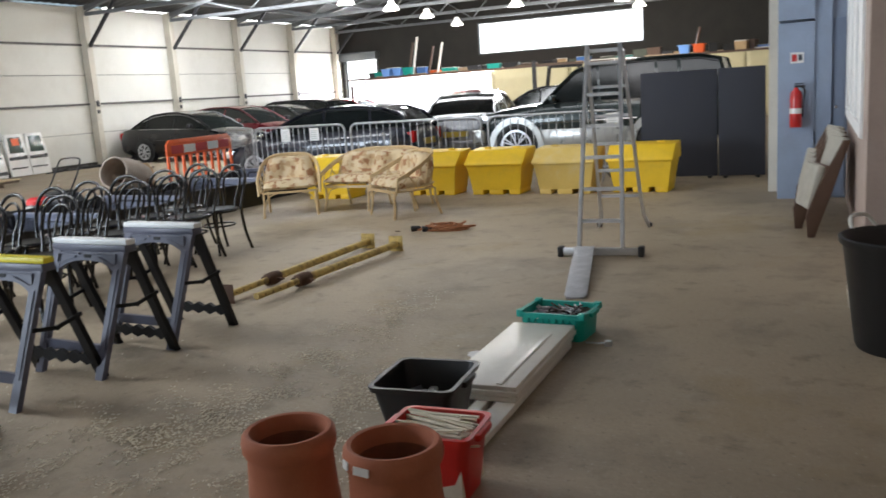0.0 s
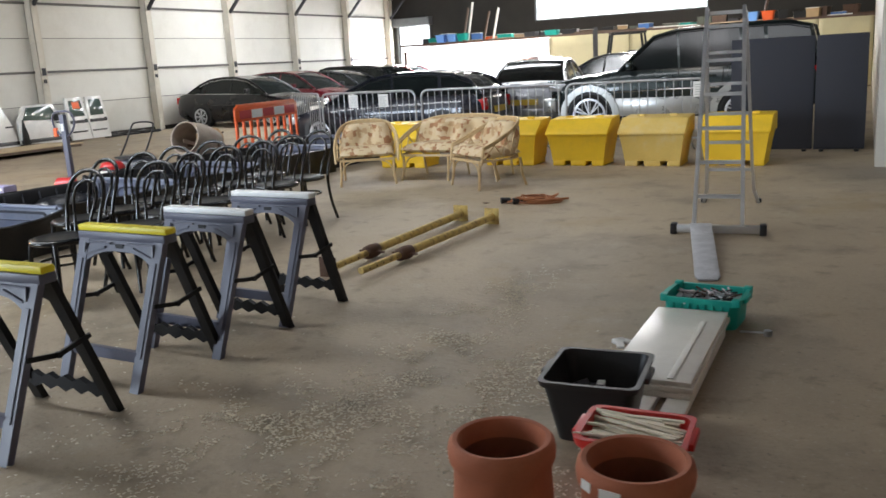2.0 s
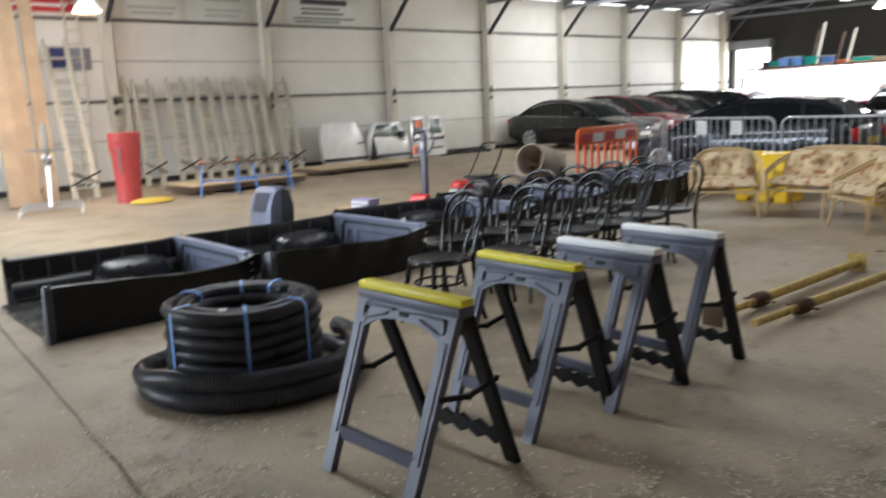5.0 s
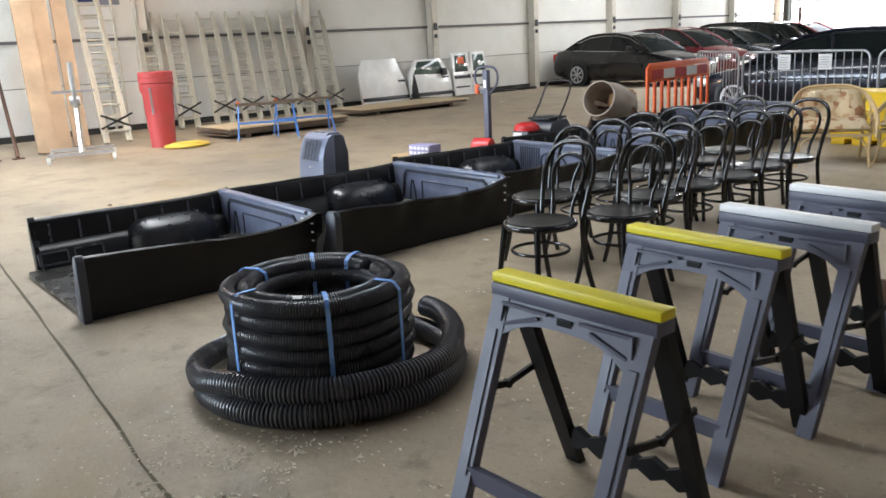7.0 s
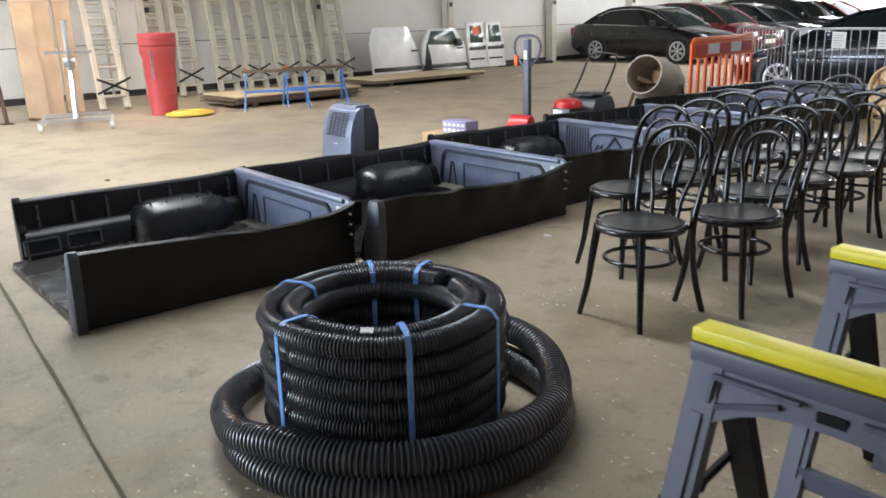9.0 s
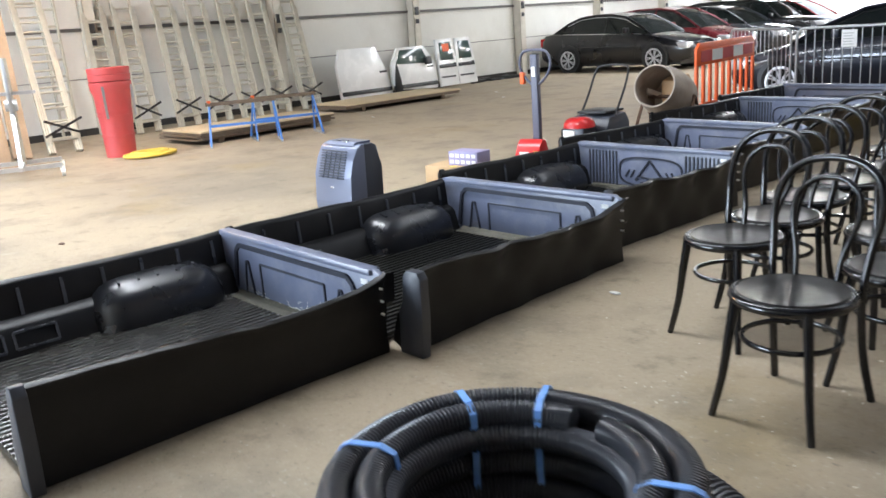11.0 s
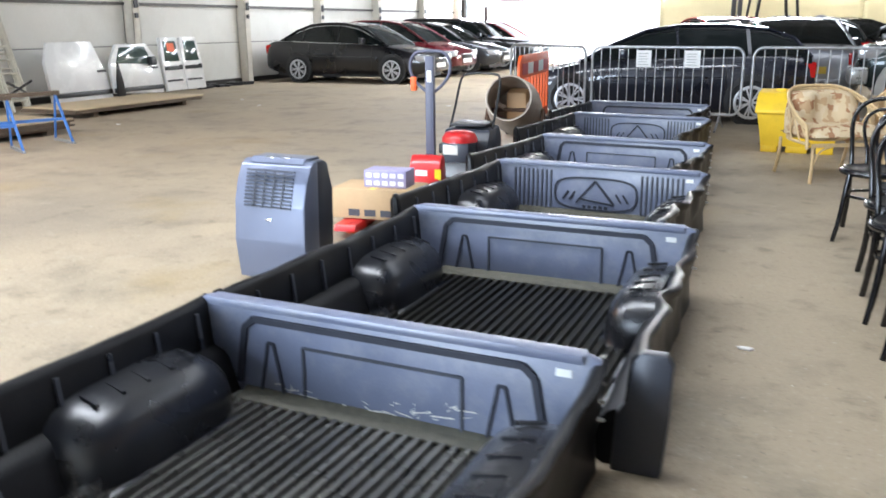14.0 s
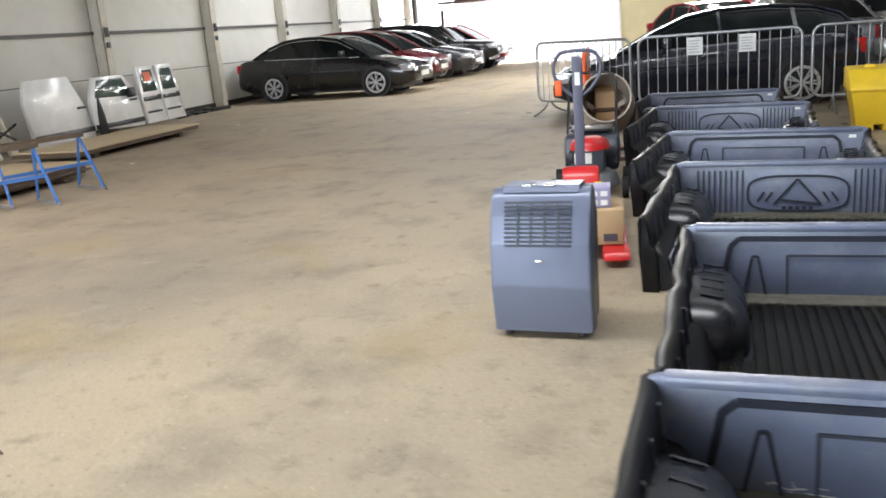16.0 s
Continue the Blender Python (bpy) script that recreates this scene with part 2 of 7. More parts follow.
M = {
    "floor": floor_material(),
    "wall": mat("white cladding", (0.72, 0.71, 0.66), 0.55, 0, 0.05, 1.2, 18, 0.1, dirt=(0.5, 0.47, 0.4), dirt_amt=0.35, random_amt=0.03),
    "seam": mat("dark sheeting rail", (0.12, 0.115, 0.11), 0.6, 0.2, 0.2, 5, 60),
    "cream": mat("cream painted steel", (0.62, 0.58, 0.49), 0.5, 0, 0.08, 3, 40, dirt=(0.3, 0.26, 0.2), dirt_amt=0.4),
    "strut": mat("dark steel strut", (0.06, 0.06, 0.065), 0.5, 0.6, 0.2, 8, 50),
    "steel": mat("grey roof steel", (0.2, 0.21, 0.22), 0.5, 0.5, 0.15, 5, 60),
    "roof": mat("grey roof sheeting", (0.09, 0.09, 0.092), 0.75, 0, 0.2, 2, 30),
    "darkwall": mat("dark back wall", (0.035, 0.032, 0.028), 0.85, 0, 0.3, 2, 25),
    "brick": mat("painted inner wall", (0.42, 0.33, 0.28), 0.8, 0, 0.12, 3, 40, 0.3),
    "tarp": tarp_material(),
    "marquee": mat("cream marquee cloth", (0.60, 0.54, 0.34), 0.6, 0, 0.1, 2, 30),
    "blue": mat("blue-grey painted steel", (0.30, 0.37, 0.49), 0.45, 0, 0.08, 3, 40, dirt=(0.2, 0.22, 0.26), dirt_amt=0.3),
    "bluedark": mat("blue-grey door paint", (0.23, 0.29, 0.40), 0.45, 0, 0.08, 3, 40),
    "board": mat("dark grey display board", (0.032, 0.035, 0.047), 0.75, 0, 0.1, 3, 120, 0.3),
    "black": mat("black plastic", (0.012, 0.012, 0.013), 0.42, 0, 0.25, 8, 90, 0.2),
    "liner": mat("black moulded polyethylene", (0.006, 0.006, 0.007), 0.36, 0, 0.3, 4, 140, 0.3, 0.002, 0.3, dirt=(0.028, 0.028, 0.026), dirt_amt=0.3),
    # bulkhead colour holds a blue sky sheen as well as dust
    "liner_back": mat("dusty black polyethylene with sky sheen painted in", (0.135, 0.155, 0.23), 0.36, 0, 0.25, 5, 160, 0.35, 0.002, 0.8, dirt=(0.30, 0.305, 0.32), dirt_amt=0.6),
    # nearest floor made paler: grazing sheen is put into the colour
    "liner_floor": mat("scuffed black polyethylene with grazing sheen painted in", (0.058, 0.056, 0.051), 0.26, 0, 0.3, 6, 140, 0.3, 0.002, 0.9, dirt=(0.15, 0.142, 0.12), dirt_amt=0.5),
    # lighter colour paints the highlights along ribs and panel edges
    "liner_worn": mat("black polyethylene in highlight tone", (0.06, 0.065, 0.08), 0.28, 0, 0.3, 6, 140, 0.3, 0.002, 0.7),
    "liner_dust": mat("pale tone for light on rib ends", (0.085, 0.08, 0.06), 0.8, 0, 0.35, 30, 140, 0.35, 0.003),
    "pipe": mat("grey-black satin polyethylene", (0.060, 0.063, 0.074), 0.30, 0, 0.3, 6, 140, 0.2, 0.002, 0.7, dirt=(0.12, 0.123, 0.13), dirt_amt=0.6),
    "mouth": mat("unlit pipe bore", (0.004, 0.004, 0.004), 0.9, 0, 0.2, 8, 90, 0.1, 0.002, 0.1),
    "liner_arch": mat("satin black polyethylene dome", (0.012, 0.013, 0.017), 0.27, 0, 0.3, 5, 140, 0.3, 0.002, 0.75, dirt=(0.05, 0.045, 0.035), dirt_amt=0.35),
    # dark tone puts the shade of the grooves into the moulding colour
    "liner_groove": mat("groove shade on polyethylene", (0.026, 0.029, 0.042), 0.45, 0, 0.25, 5, 160, 0.2, 0.002, 0.4),
    # remaining floors: same plastic, shade put into the colour
    "liner_floor_dark": mat("black polyethylene ribs in shaded tone", (0.010, 0.0095, 0.008), 0.4, 0, 0.3, 6, 140, 0.3, 0.002, 0.35, dirt=(0.045, 0.042, 0.028), dirt_amt=0.4),
    # same plastic at a tone between its lit and shaded faces
    "liner_mid": mat("black polyethylene in half-lit tone", (0.045, 0.05, 0.065), 0.4, 0, 0.25, 5, 160, 0.3, 0.002, 0.5),
    "lacquer": mat("black lacquered bentwood", (0.004, 0.004, 0.005), 0.16, 0, 0.3, 20, 120, 0.05, 0.001, 0.5, coat=0.2),
    "seat": mat("worn black plywood seat", (0.010, 0.0095, 0.009), 0.34, 0, 0.3, 14, 90, 0.15, 0.002, 0.35, dirt=(0.035, 0.033, 0.027), dirt_amt=0.4),
    "shgrey": mat("slate grey plastic", (0.095, 0.098, 0.138), 0.45, 0, 0.08, 10, 200, 0.15, 0.001),
    "shblack": mat("black sawhorse plastic", (0.006, 0.006, 0.007), 0.45, 0, 0.2, 10, 200, 0.1, 0.001, 0.25),
    "yellow": mat("bright yellow plastic", (0.80, 0.68, 0.02), 0.45, 0, 0.06, 10, 150, 0.1),
    "white": mat("white plastic", (0.88, 0.89, 0.88), 0.45, 0, 0.05, 10, 150, 0.1),
    "grit": mat("yellow polyethylene", (0.88, 0.58, 0.025), 0.5, 0, 0.1, 3, 60, 0.25, dirt=(0.55, 0.38, 0.06), dirt_amt=0.5),
    "gritpale": mat("sun-bleached yellow polyethylene", (0.72, 0.52, 0.14), 0.55, 0, 0.12, 3, 60, 0.25, dirt=(0.7, 0.62, 0.4), dirt_amt=0.7),
    "alu": mat("aluminium", (0.62, 0.63, 0.65), 0.35, 0.9, 0.1, 12, 100, 0.1),
    "ladalu": mat("weathered aluminium", (0.52, 0.49, 0.40), 0.5, 0.25, 0.15, 10, 80, 0.1, random_amt=0.1),
    "scuffed": mat("scuffed grey sheet metal", (0.42, 0.43, 0.45), 0.6, 0.3, 0.2, 9, 90, 0.25, dirt=(0.65, 0.66, 0.68), dirt_amt=0.8),
    "galv": mat("galvanised steel", (0.45, 0.46, 0.47), 0.4, 0.8, 0.15, 15, 90, 0.1),
    "cane": mat("pale cane", (0.58, 0.42, 0.22), 0.5, 0, 0.2, 25, 120, 0.2),
    "cushion": cushion_material(),
    "terracotta": mat("terracotta", (0.45, 0.150, 0.078), 0.75, 0, 0.1, 6, 80, 0.3, dirt=(0.5, 0.24, 0.14), dirt_amt=0.4),
    "sooty": mat("sooty terracotta", (0.20, 0.075, 0.04), 0.85, 0, 0.25, 6, 60, 0.3, dirt=(0.03, 0.02, 0.015), dirt_amt=0.7),
    "red": mat("red plastic", (0.60, 0.025, 0.02), 0.4, 0, 0.08, 8, 80, 0.1),
    "redbin": mat("faded red plastic", (0.50, 0.06, 0.06), 0.5, 0, 0.12, 4, 60, 0.15, dirt=(0.35, 0.1, 0.09), dirt_amt=0.4),
    "redpaint": mat("red paint", (0.55, 0.02, 0.02), 0.3, 0, 0.08, 8, 80, 0.05, coat=0.3),
    "teal": mat("turquoise plastic", (0.0, 0.36, 0.29), 0.45, 0, 0.1, 8, 80, 0.1),
    "orange": mat("orange plastic", (0.80, 0.12, 0.02), 0.5, 0, 0.12, 5, 60, 0.15, dirt=(0.4, 0.12, 0.06), dirt_amt=0.3),
    "offwhite": mat("off-white board", (0.78, 0.76, 0.69), 0.35, 0, 0.08, 4, 60, 0.1, dirt=(0.55, 0.5, 0.4), dirt_amt=0.4),
    "stick": mat("pale sticks", (0.70, 0.64, 0.50), 0.6, 0, 0.15, 20, 90, 0.1, random_amt=0.15),
    "prop": mat("chipped yellow paint on steel", (0.55, 0.40, 0.12), 0.6, 0, 0.25, 28, 90, 0.3, dirt=(0.10, 0.05, 0.03), dirt_amt=1.0),
    "rust": mat("rusty steel", (0.10, 0.055, 0.035), 0.8, 0.2, 0.3, 14, 90, 0.4),
    "cable": mat("orange cable", (0.34, 0.13, 0.05), 0.5, 0, 0.15, 20, 80, 0.1),
    "strap": mat("blue strapping", (0.20, 0.42, 0.88), 0.35, 0, 0.05, 20, 80, 0.05),
    "acgrey": mat("silver grey plastic", (0.16, 0.18, 0.25), 0.35, 0.2, 0.05, 8, 200, 0.05),
    "acdark": mat("dark grey plastic", (0.05, 0.055, 0.07), 0.35, 0, 0.08, 8, 200, 0.05),
    "card": mat("brown cardboard", (0.48, 0.33, 0.18), 0.8, 0, 0.1, 8, 60, 0.15),
    "purple": mat("printed purple carton", (0.33, 0.30, 0.47), 0.5, 0, 0.08, 8, 80, 0.05),
    "ply": mat("pale plywood", (0.56, 0.44, 0.27), 0.65, 0, 0.12, 4, 50, 0.15),
    "plyedge": mat("dark plywood edge", (0.12, 0.085, 0.055), 0.75, 0, 0.3, 8, 60, 0.2),
    "timber": mat("bare timber", (0.40, 0.29, 0.185), 0.7, 0, 0.25, 3, 40, 0.25, dirt=(0.25, 0.18, 0.12), dirt_amt=0.4),
    "bluepaint": mat("blue enamel", (0.07, 0.19, 0.50), 0.4, 0, 0.1, 8, 80, 0.1),
    "hose": mat("yellow hose", (0.72, 0.52, 0.08), 0.5, 0, 0.1, 10, 80, 0.1),
    "mixer": mat("cement-caked drum", (0.42, 0.36, 0.30), 0.85, 0, 0.2, 7, 60, 0.5, 0.006, dirt=(0.3, 0.2, 0.15), dirt_amt=0.5),
    "mixin": mat("stained drum inside", (0.22, 0.16, 0.15), 0.8, 0, 0.25, 7, 60, 0.4),
    "hood": mat("faded tan cover", (0.52, 0.32, 0.16), 0.6, 0, 0.15, 6, 60, 0.2),
    "vanwhite": mat("white car paint", (0.80, 0.80, 0.78), 0.25, 0, 0.03, 4, 60, 0.02, coat=0.6),
    "glass": mat("dark car glass", (0.008, 0.011, 0.011), 0.04, 0, 0.05, 4, 60, 0.0, spec=0.4),
    "greenglass": mat("green tinted glass", (0.05, 0.08, 0.07), 0.06, 0, 0.05, 4, 60, 0.0, spec=0.8),
    "tyre": mat("tyre rubber", (0.012, 0.012, 0.012), 0.8, 0, 0.2, 12, 90, 0.3),
    "rim": mat("silver alloy", (0.62, 0.63, 0.65), 0.3, 0.7, 0.05, 12, 90, 0.02),
    "chrome": mat("chrome", (0.75, 0.76, 0.78), 0.1, 1.0, 0.03, 12, 90, 0.0),
    "lamp_red": mat("red lamp lens", (0.45, 0.01, 0.01), 0.15, 0, 0.05, 12, 90, 0.0, coat=0.5),
    "lamp_clear": mat("clear lamp lens", (0.55, 0.56, 0.58), 0.08, 0.4, 0.1, 30, 90, 0.0, coat=0.5),
    "amber": mat("amber lens", (0.7, 0.22, 0.02), 0.2, 0, 0.05, 12, 90, 0.0),
    "paper": mat("white paper", (0.80, 0.80, 0.78), 0.7, 0, 0.03, 10, 60, 0.02),
    "ink": mat("dark ink", (0.06, 0.06, 0.07), 0.7, 0, 0.1, 10, 60, 0.02),
    "signboard": mat("pale sign board", (0.62, 0.64, 0.60), 0.5, 0, 0.05, 4, 60, 0.02),
    "signink": mat("faded grey lettering", (0.38, 0.40, 0.38), 0.6, 0, 0.1, 10, 60, 0.02),
    "signred": mat("red sign paint", (0.5, 0.03, 0.03), 0.5, 0, 0.1, 10, 60, 0.02),
    "navy": mat("navy banner", (0.03, 0.04, 0.13), 0.6, 0, 0.1, 4, 60, 0.05),
    "green": mat("green banner", (0.12, 0.36, 0.05), 0.6, 0, 0.1, 4, 60, 0.05),
    "greybanner": mat("grey banner", (0.22, 0.23, 0.28), 0.6, 0, 0.1, 4, 60, 0.05),
    "bulb": mat("lit lamp", (1, 1, 1), 0.4, 0, 0, 4, 60, 0, emit=(1.0, 0.97, 0.9), glow=14.0),
    "shade": mat("white enamel lamp shade", (0.8, 0.8, 0.78), 0.4, 0, 0.03, 6, 60, 0.02, emit=(1.0, 0.97, 0.9), glow=0.8),
    "haze": mat("glowing backdrop plane", (0.8, 0.82, 0.85), 0.9, 0, 0.02, 0.05, 0.4, 0, emit=(0.95, 0.98, 1.0), glow=3.0),
    "chip": mat("pale wood chips", (0.72, 0.66, 0.52), 0.8, 0, 0.25, 30, 90, 0.1),
    "joint": mat("dirty joint filler", (0.10, 0.085, 0.05), 0.9, 0, 0.4, 3, 60, 0.4),
    "upholstery": mat("grey-beige folding seat cloth", (0.44, 0.42, 0.36), 0.85, 0, 0.12, 10, 120, 0.3, dirt=(0.3, 0.27, 0.2), dirt_amt=0.5),
    "brown": mat("dark brown wood", (0.10, 0.055, 0.035), 0.5, 0, 0.2, 10, 60, 0.1),
    "ground": mat("yard tarmac", (0.22, 0.22, 0.22), 0.8, 0, 0.2, 0.5, 20, 0.4),
    "engine": mat("grey cast metal", (0.35, 0.35, 0.36), 0.4, 0.6, 0.15, 20, 90, 0.2),
    "olive": mat("faded grass box cloth", (0.10, 0.11, 0.085), 0.7, 0, 0.2, 10, 90, 0.2),
}


def paint(name, colour, metal=0.3):
    return mat(name, colour, 0.28, metal, 0.05, 3, 60, 0.0, coat=0.8)


# ---- mesh helpers ----
def to_mesh(name, bm, material, smooth=None):
    me = bpy.data.meshes.new(name)
    bmesh.ops.recalc_face_normals(bm, faces=bm.faces)
    bm.to_mesh(me)
    bm.free()
    for m in material if isinstance(material, (list, tuple)) else [material]:
        me.materials.append(M[m] if isinstance(m, str) else m)
    if smooth is not None:
        for p in me.polygons:
            p.use_smooth = True
        me.set_sharp_from_angle(angle=radians(smooth))
    return me


def part(name, bm, material, parent, label="", smooth=35):
    ob = new(name, to_mesh(name, bm, material, smooth))
    ob.parent = parent
    if label:
        tagged(ob, label)
    return ob


def thing(name, label, category, at=(0, 0, 0), turn=0, group="", kind=""):
    ob = new(name)
    ob.empty_display_size = 0.1
    ob.matrix_basis = pose(*at, 0, 0, turn)
    return tagged(ob, label, category, group, kind)


def solo(name, bm, material, label, category, group="", kind="", at=None, turn=0, smooth=35):
    ob = new(name, to_mesh(name, bm, material, smooth))
    if at:
        ob.matrix_basis = pose(*at, 0, 0, turn)
    return tagged(ob, label, category, group, kind)


def B():
    return bmesh.new()


def box(bm, x0, x1, y0, y1, z0, z1, bevel=0.0, m=None):
    vs = [bm.verts.new((x, y, z)) for x in (x0, x1) for y in (y0, y1) for z in (z0, z1)]
    fs = [bm.faces.new([vs[i] for i in q]) for q in ((0, 1, 3, 2), (4, 6, 7, 5), (0, 4, 5, 1), (2, 3, 7, 6), (0, 2, 6, 4), (1, 5, 7, 3))]
    if m is not None:
        bmesh.ops.transform(bm, matrix=m, verts=vs)
    if bevel:
        es = list({e for f in fs for e in f.edges})
        bmesh.ops.bevel(bm, geom=es, offset=bevel, segments=2, affect="EDGES", profile=0.5)
    return bm


def prism(bm, pts, axis, a, b, bevel=0.0):
    """Extrude a polygon of 2D points along an axis ('x','y','z') from a to b."""
    def v3(p, s):
        return {"x": (s, p[0], p[1]), "y": (p[0], s, p[1]), "z": (p[0], p[1], s)}[axis]
    lo = [bm.verts.new(v3(p, a)) for p in pts]
    hi = [bm.verts.new(v3(p, b)) for p in pts]
    fs = [bm.faces.new(lo), bm.faces.new(hi[::-1])]
    n = len(pts)
    fs += [bm.faces.new((lo[i], hi[i], hi[(i + 1) % n], lo[(i + 1) % n])) for i in range(n)]
    if bevel:
        es = list({e for f in fs for e in f.edges})
        bmesh.ops.bevel(bm, geom=es, offset=bevel, segments=2, affect="EDGES", profile=0.5)
    return bm


def sweep(bm, pts, r, seg=8, closed=False, flat=1.0):
    """A tube along points; r may be one radius or one for each point."""
    pts = [Vector(p) for p in pts]
    n = len(pts)
    rs = r if isinstance(r, (list, tuple)) else [r] * n
    rings = []
    prev = None
    for i, p in enumerate(pts):
        d = (pts[(i + 1) % n] - pts[i - 1]) if closed else (pts[min(i + 1, n - 1)] - pts[max(i - 1, 0)])
        d.normalize()
        if prev is None:
            u = d.orthogonal().normalized()
            if abs(d.z) < 0.95:
                u = d.cross(Vector((0, 0, 1))).normalized()
        else:
            u = (prev - d * prev.dot(d)).normalized()
        prev = u
        w = d.cross(u)
        rings.append([bm.verts.new(p + rs[i] * (math.cos(2 * math.pi * k / seg) * u + flat * math.sin(2 * math.pi * k / seg) * w)) for k in range(seg)])
    for i in range(n if closed else n - 1):
        a, b = rings[i], rings[(i + 1) % n]
        for k in range(seg):
            bm.faces.new((a[k], a[(k + 1) % seg], b[(k + 1) % seg], b[k]))
    if not closed:
        bm.faces.new(rings[0][::-1])
        bm.faces.new(rings[-1])
    return bm


def rod(bm, a, b, r, seg=10, r2=None):
    return sweep(bm, [a, b], [r, r if r2 is None else r2], seg)


def bar(bm, a, b, w, h, up=(0, 0, 1)):
    """A rectangular bar from a to b, w across and h along up."""
    a, b = Vector(a), Vector(b)
    d = (b - a).normalized()
    s = d.cross(Vector(up))
    s = s.normalized() if s.length > 1e-5 else d.orthogonal().normalized()
    u = s.cross(d)
    q = [(-1, -1), (1, -1), (1, 1), (-1, 1)]
    lo = [bm.verts.new(a + s * i * w / 2 + u * j * h / 2) for i, j in q]
    hi = [bm.verts.new(b + s * i * w / 2 + u * j * h / 2) for i, j in q]
    bm.faces.new(lo)
    bm.faces.new(hi[::-1])
    for k in range(4):
        bm.faces.new((lo[k], hi[k], hi[(k + 1) % 4], lo[(k + 1) % 4]))
    return bm


def lathe(bm, prof, seg=32, at=(0, 0, 0), m=None, cap=True):
    rings = []
    for r, z in prof:
        rings.append([bm.verts.new((at[0] + r * math.cos(2 * math.pi * k / seg), at[1] + r * math.sin(2 * math.pi * k / seg), at[2] + z)) for k in range(seg)])
    for a, b in zip(rings, rings[1:]):
        for k in range(seg):
            bm.faces.new((a[k], a[(k + 1) % seg], b[(k + 1) % seg], b[k]))
    if cap and prof[0][0] > 1e-4:
        bm.faces.new(rings[0][::-1])
    if cap and prof[-1][0] > 1e-4:
        bm.faces.new(rings[-1])
    if m is not None:
        bmesh.ops.transform(bm, matrix=m, verts=[v for r in rings for v in r])
    return bm


def loft(bm, sections, cap=True, closed=True):
    rings = [[bm.verts.new(p) for p in s] for s in sections]
    n = len(rings[0])
    for a, b in zip(rings, rings[1:]):
        for k in range(n if closed else n - 1):
            bm.faces.new((a[k], a[(k + 1) % n], b[(k + 1) % n], b[k]))
    if cap and closed:
        bm.faces.new(rings[0][::-1])
        bm.faces.new(rings[-1])
    return bm


def arc(cx, cz, r, a0, a1, n):
    return [(cx + r * math.cos(radians(a0 + (a1 - a0) * i / (n - 1))), cz + r * math.sin(radians(a0 + (a1 - a0) * i / (n - 1)))) for i in range(n)]


def bez(p, n=10):
    """Smooth curve through points (Catmull-Rom)."""
    p = [Vector(q) for q in p]
    out = []
    for i in range(len(p) - 1):
        a, b, c, d = p[max(i - 1, 0)], p[i], p[i + 1], p[min(i + 2, len(p) - 1)]
        for k in range(n):
            t = k / n
            out.append(0.5 * ((2 * b) + (c - a) * t + (2 * a - 5 * b + 4 * c - d) * t * t + (3 * b - a - 3 * c + d) * t ** 3))
    out.append(p[-1])
    return out


# ---- structure ----
WX, EX, YB, YF, EAVE = -17.65, 3.05, 36.0, -5.0, 4.65
RIDGE_X, RIDGE_Z = -7.6, 6.7
COLS = [-2.0, 1.85, 5.7, 9.55, 13.42, 17.3, 21.15, 24.75, 28.35, 31.95, 35.35]

bm = B()
box(bm, WX - 0.3, EX + 0.3, YF, YB + 0.2, -0.25, 0.0)
floor = solo("floor", bm, "floor", "stained bare concrete warehouse floor", "floor", kind="structure", smooth=None)
bm = B()
box(bm, -400, 400, -400, 400, -0.6, -0.26)
solo("ground", bm, "ground", "open tarmac yard around the building", "ground", kind="structure", smooth=None)
# added glowing plane beyond the back openings, in place of bright sky
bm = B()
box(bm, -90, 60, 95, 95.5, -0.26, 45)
solo("backdrop", bm, "haze", "glowing backdrop in place of overcast sky outside", "backdrop", kind="structure", smooth=None)
# expansion joint across the slab
bm = B()
rng = random.Random(3)
xs = [-16 + i * 0.4 for i in range(46)]
pts = [(x, 3.84 + (x + 5.2) * -0.118 + rng.uniform(-0.012, 0.012), rng.uniform(0.004, 0.010)) for x in xs]
for (x0, y0, w0), (x1, y1, w1) in zip(pts, pts[1:]):
    vs = [bm.verts.new(p) for p in ((x0, y0 - w0, 0.004), (x1, y1 - w1, 0.004), (x1, y1 + w1, 0.004), (x0, y0 + w0, 0.004))]
    bm.faces.new(vs)
part("floor_joint", bm, "joint", floor, smooth=None)

# west wall: backing, cladding panels, rails
bm = B()
box(bm, WX - 0.3, WX - 0.03, YF, YB, 0, EAVE)
wall_w = solo("wall_west", bm, "seam", "long white clad wall with dark sheeting rails", "wall", kind="structure", smooth=None)
edges = [YF] + COLS + [YB]
for a, b in zip(edges, edges[1:]):
    for z0, z1 in ((0.12, 0.98), (0.995, 1.81), (1.86, 2.68), (2.695, 3.53), (3.58, EAVE - 0.02)):
        bm = B()
        box(bm, WX - 0.04, WX, a + 0.008, b - 0.008, z0, z1, 0.006)
        part("panel", bm, "wall", wall_w, smooth=None)
for z in (1.835, 3.555):
    bm = B()
    box(bm, WX - 0.01, WX + 0.05, YF, YB, z - 0.03, z + 0.03)
    part("rail", bm, "seam", wall_w, smooth=None)
bm = B()
box(bm, WX - 0.03, WX + 0.03, YF, YB, 0, 0.11)
part("plinth", bm, "darkwall", wall_w, smooth=None)


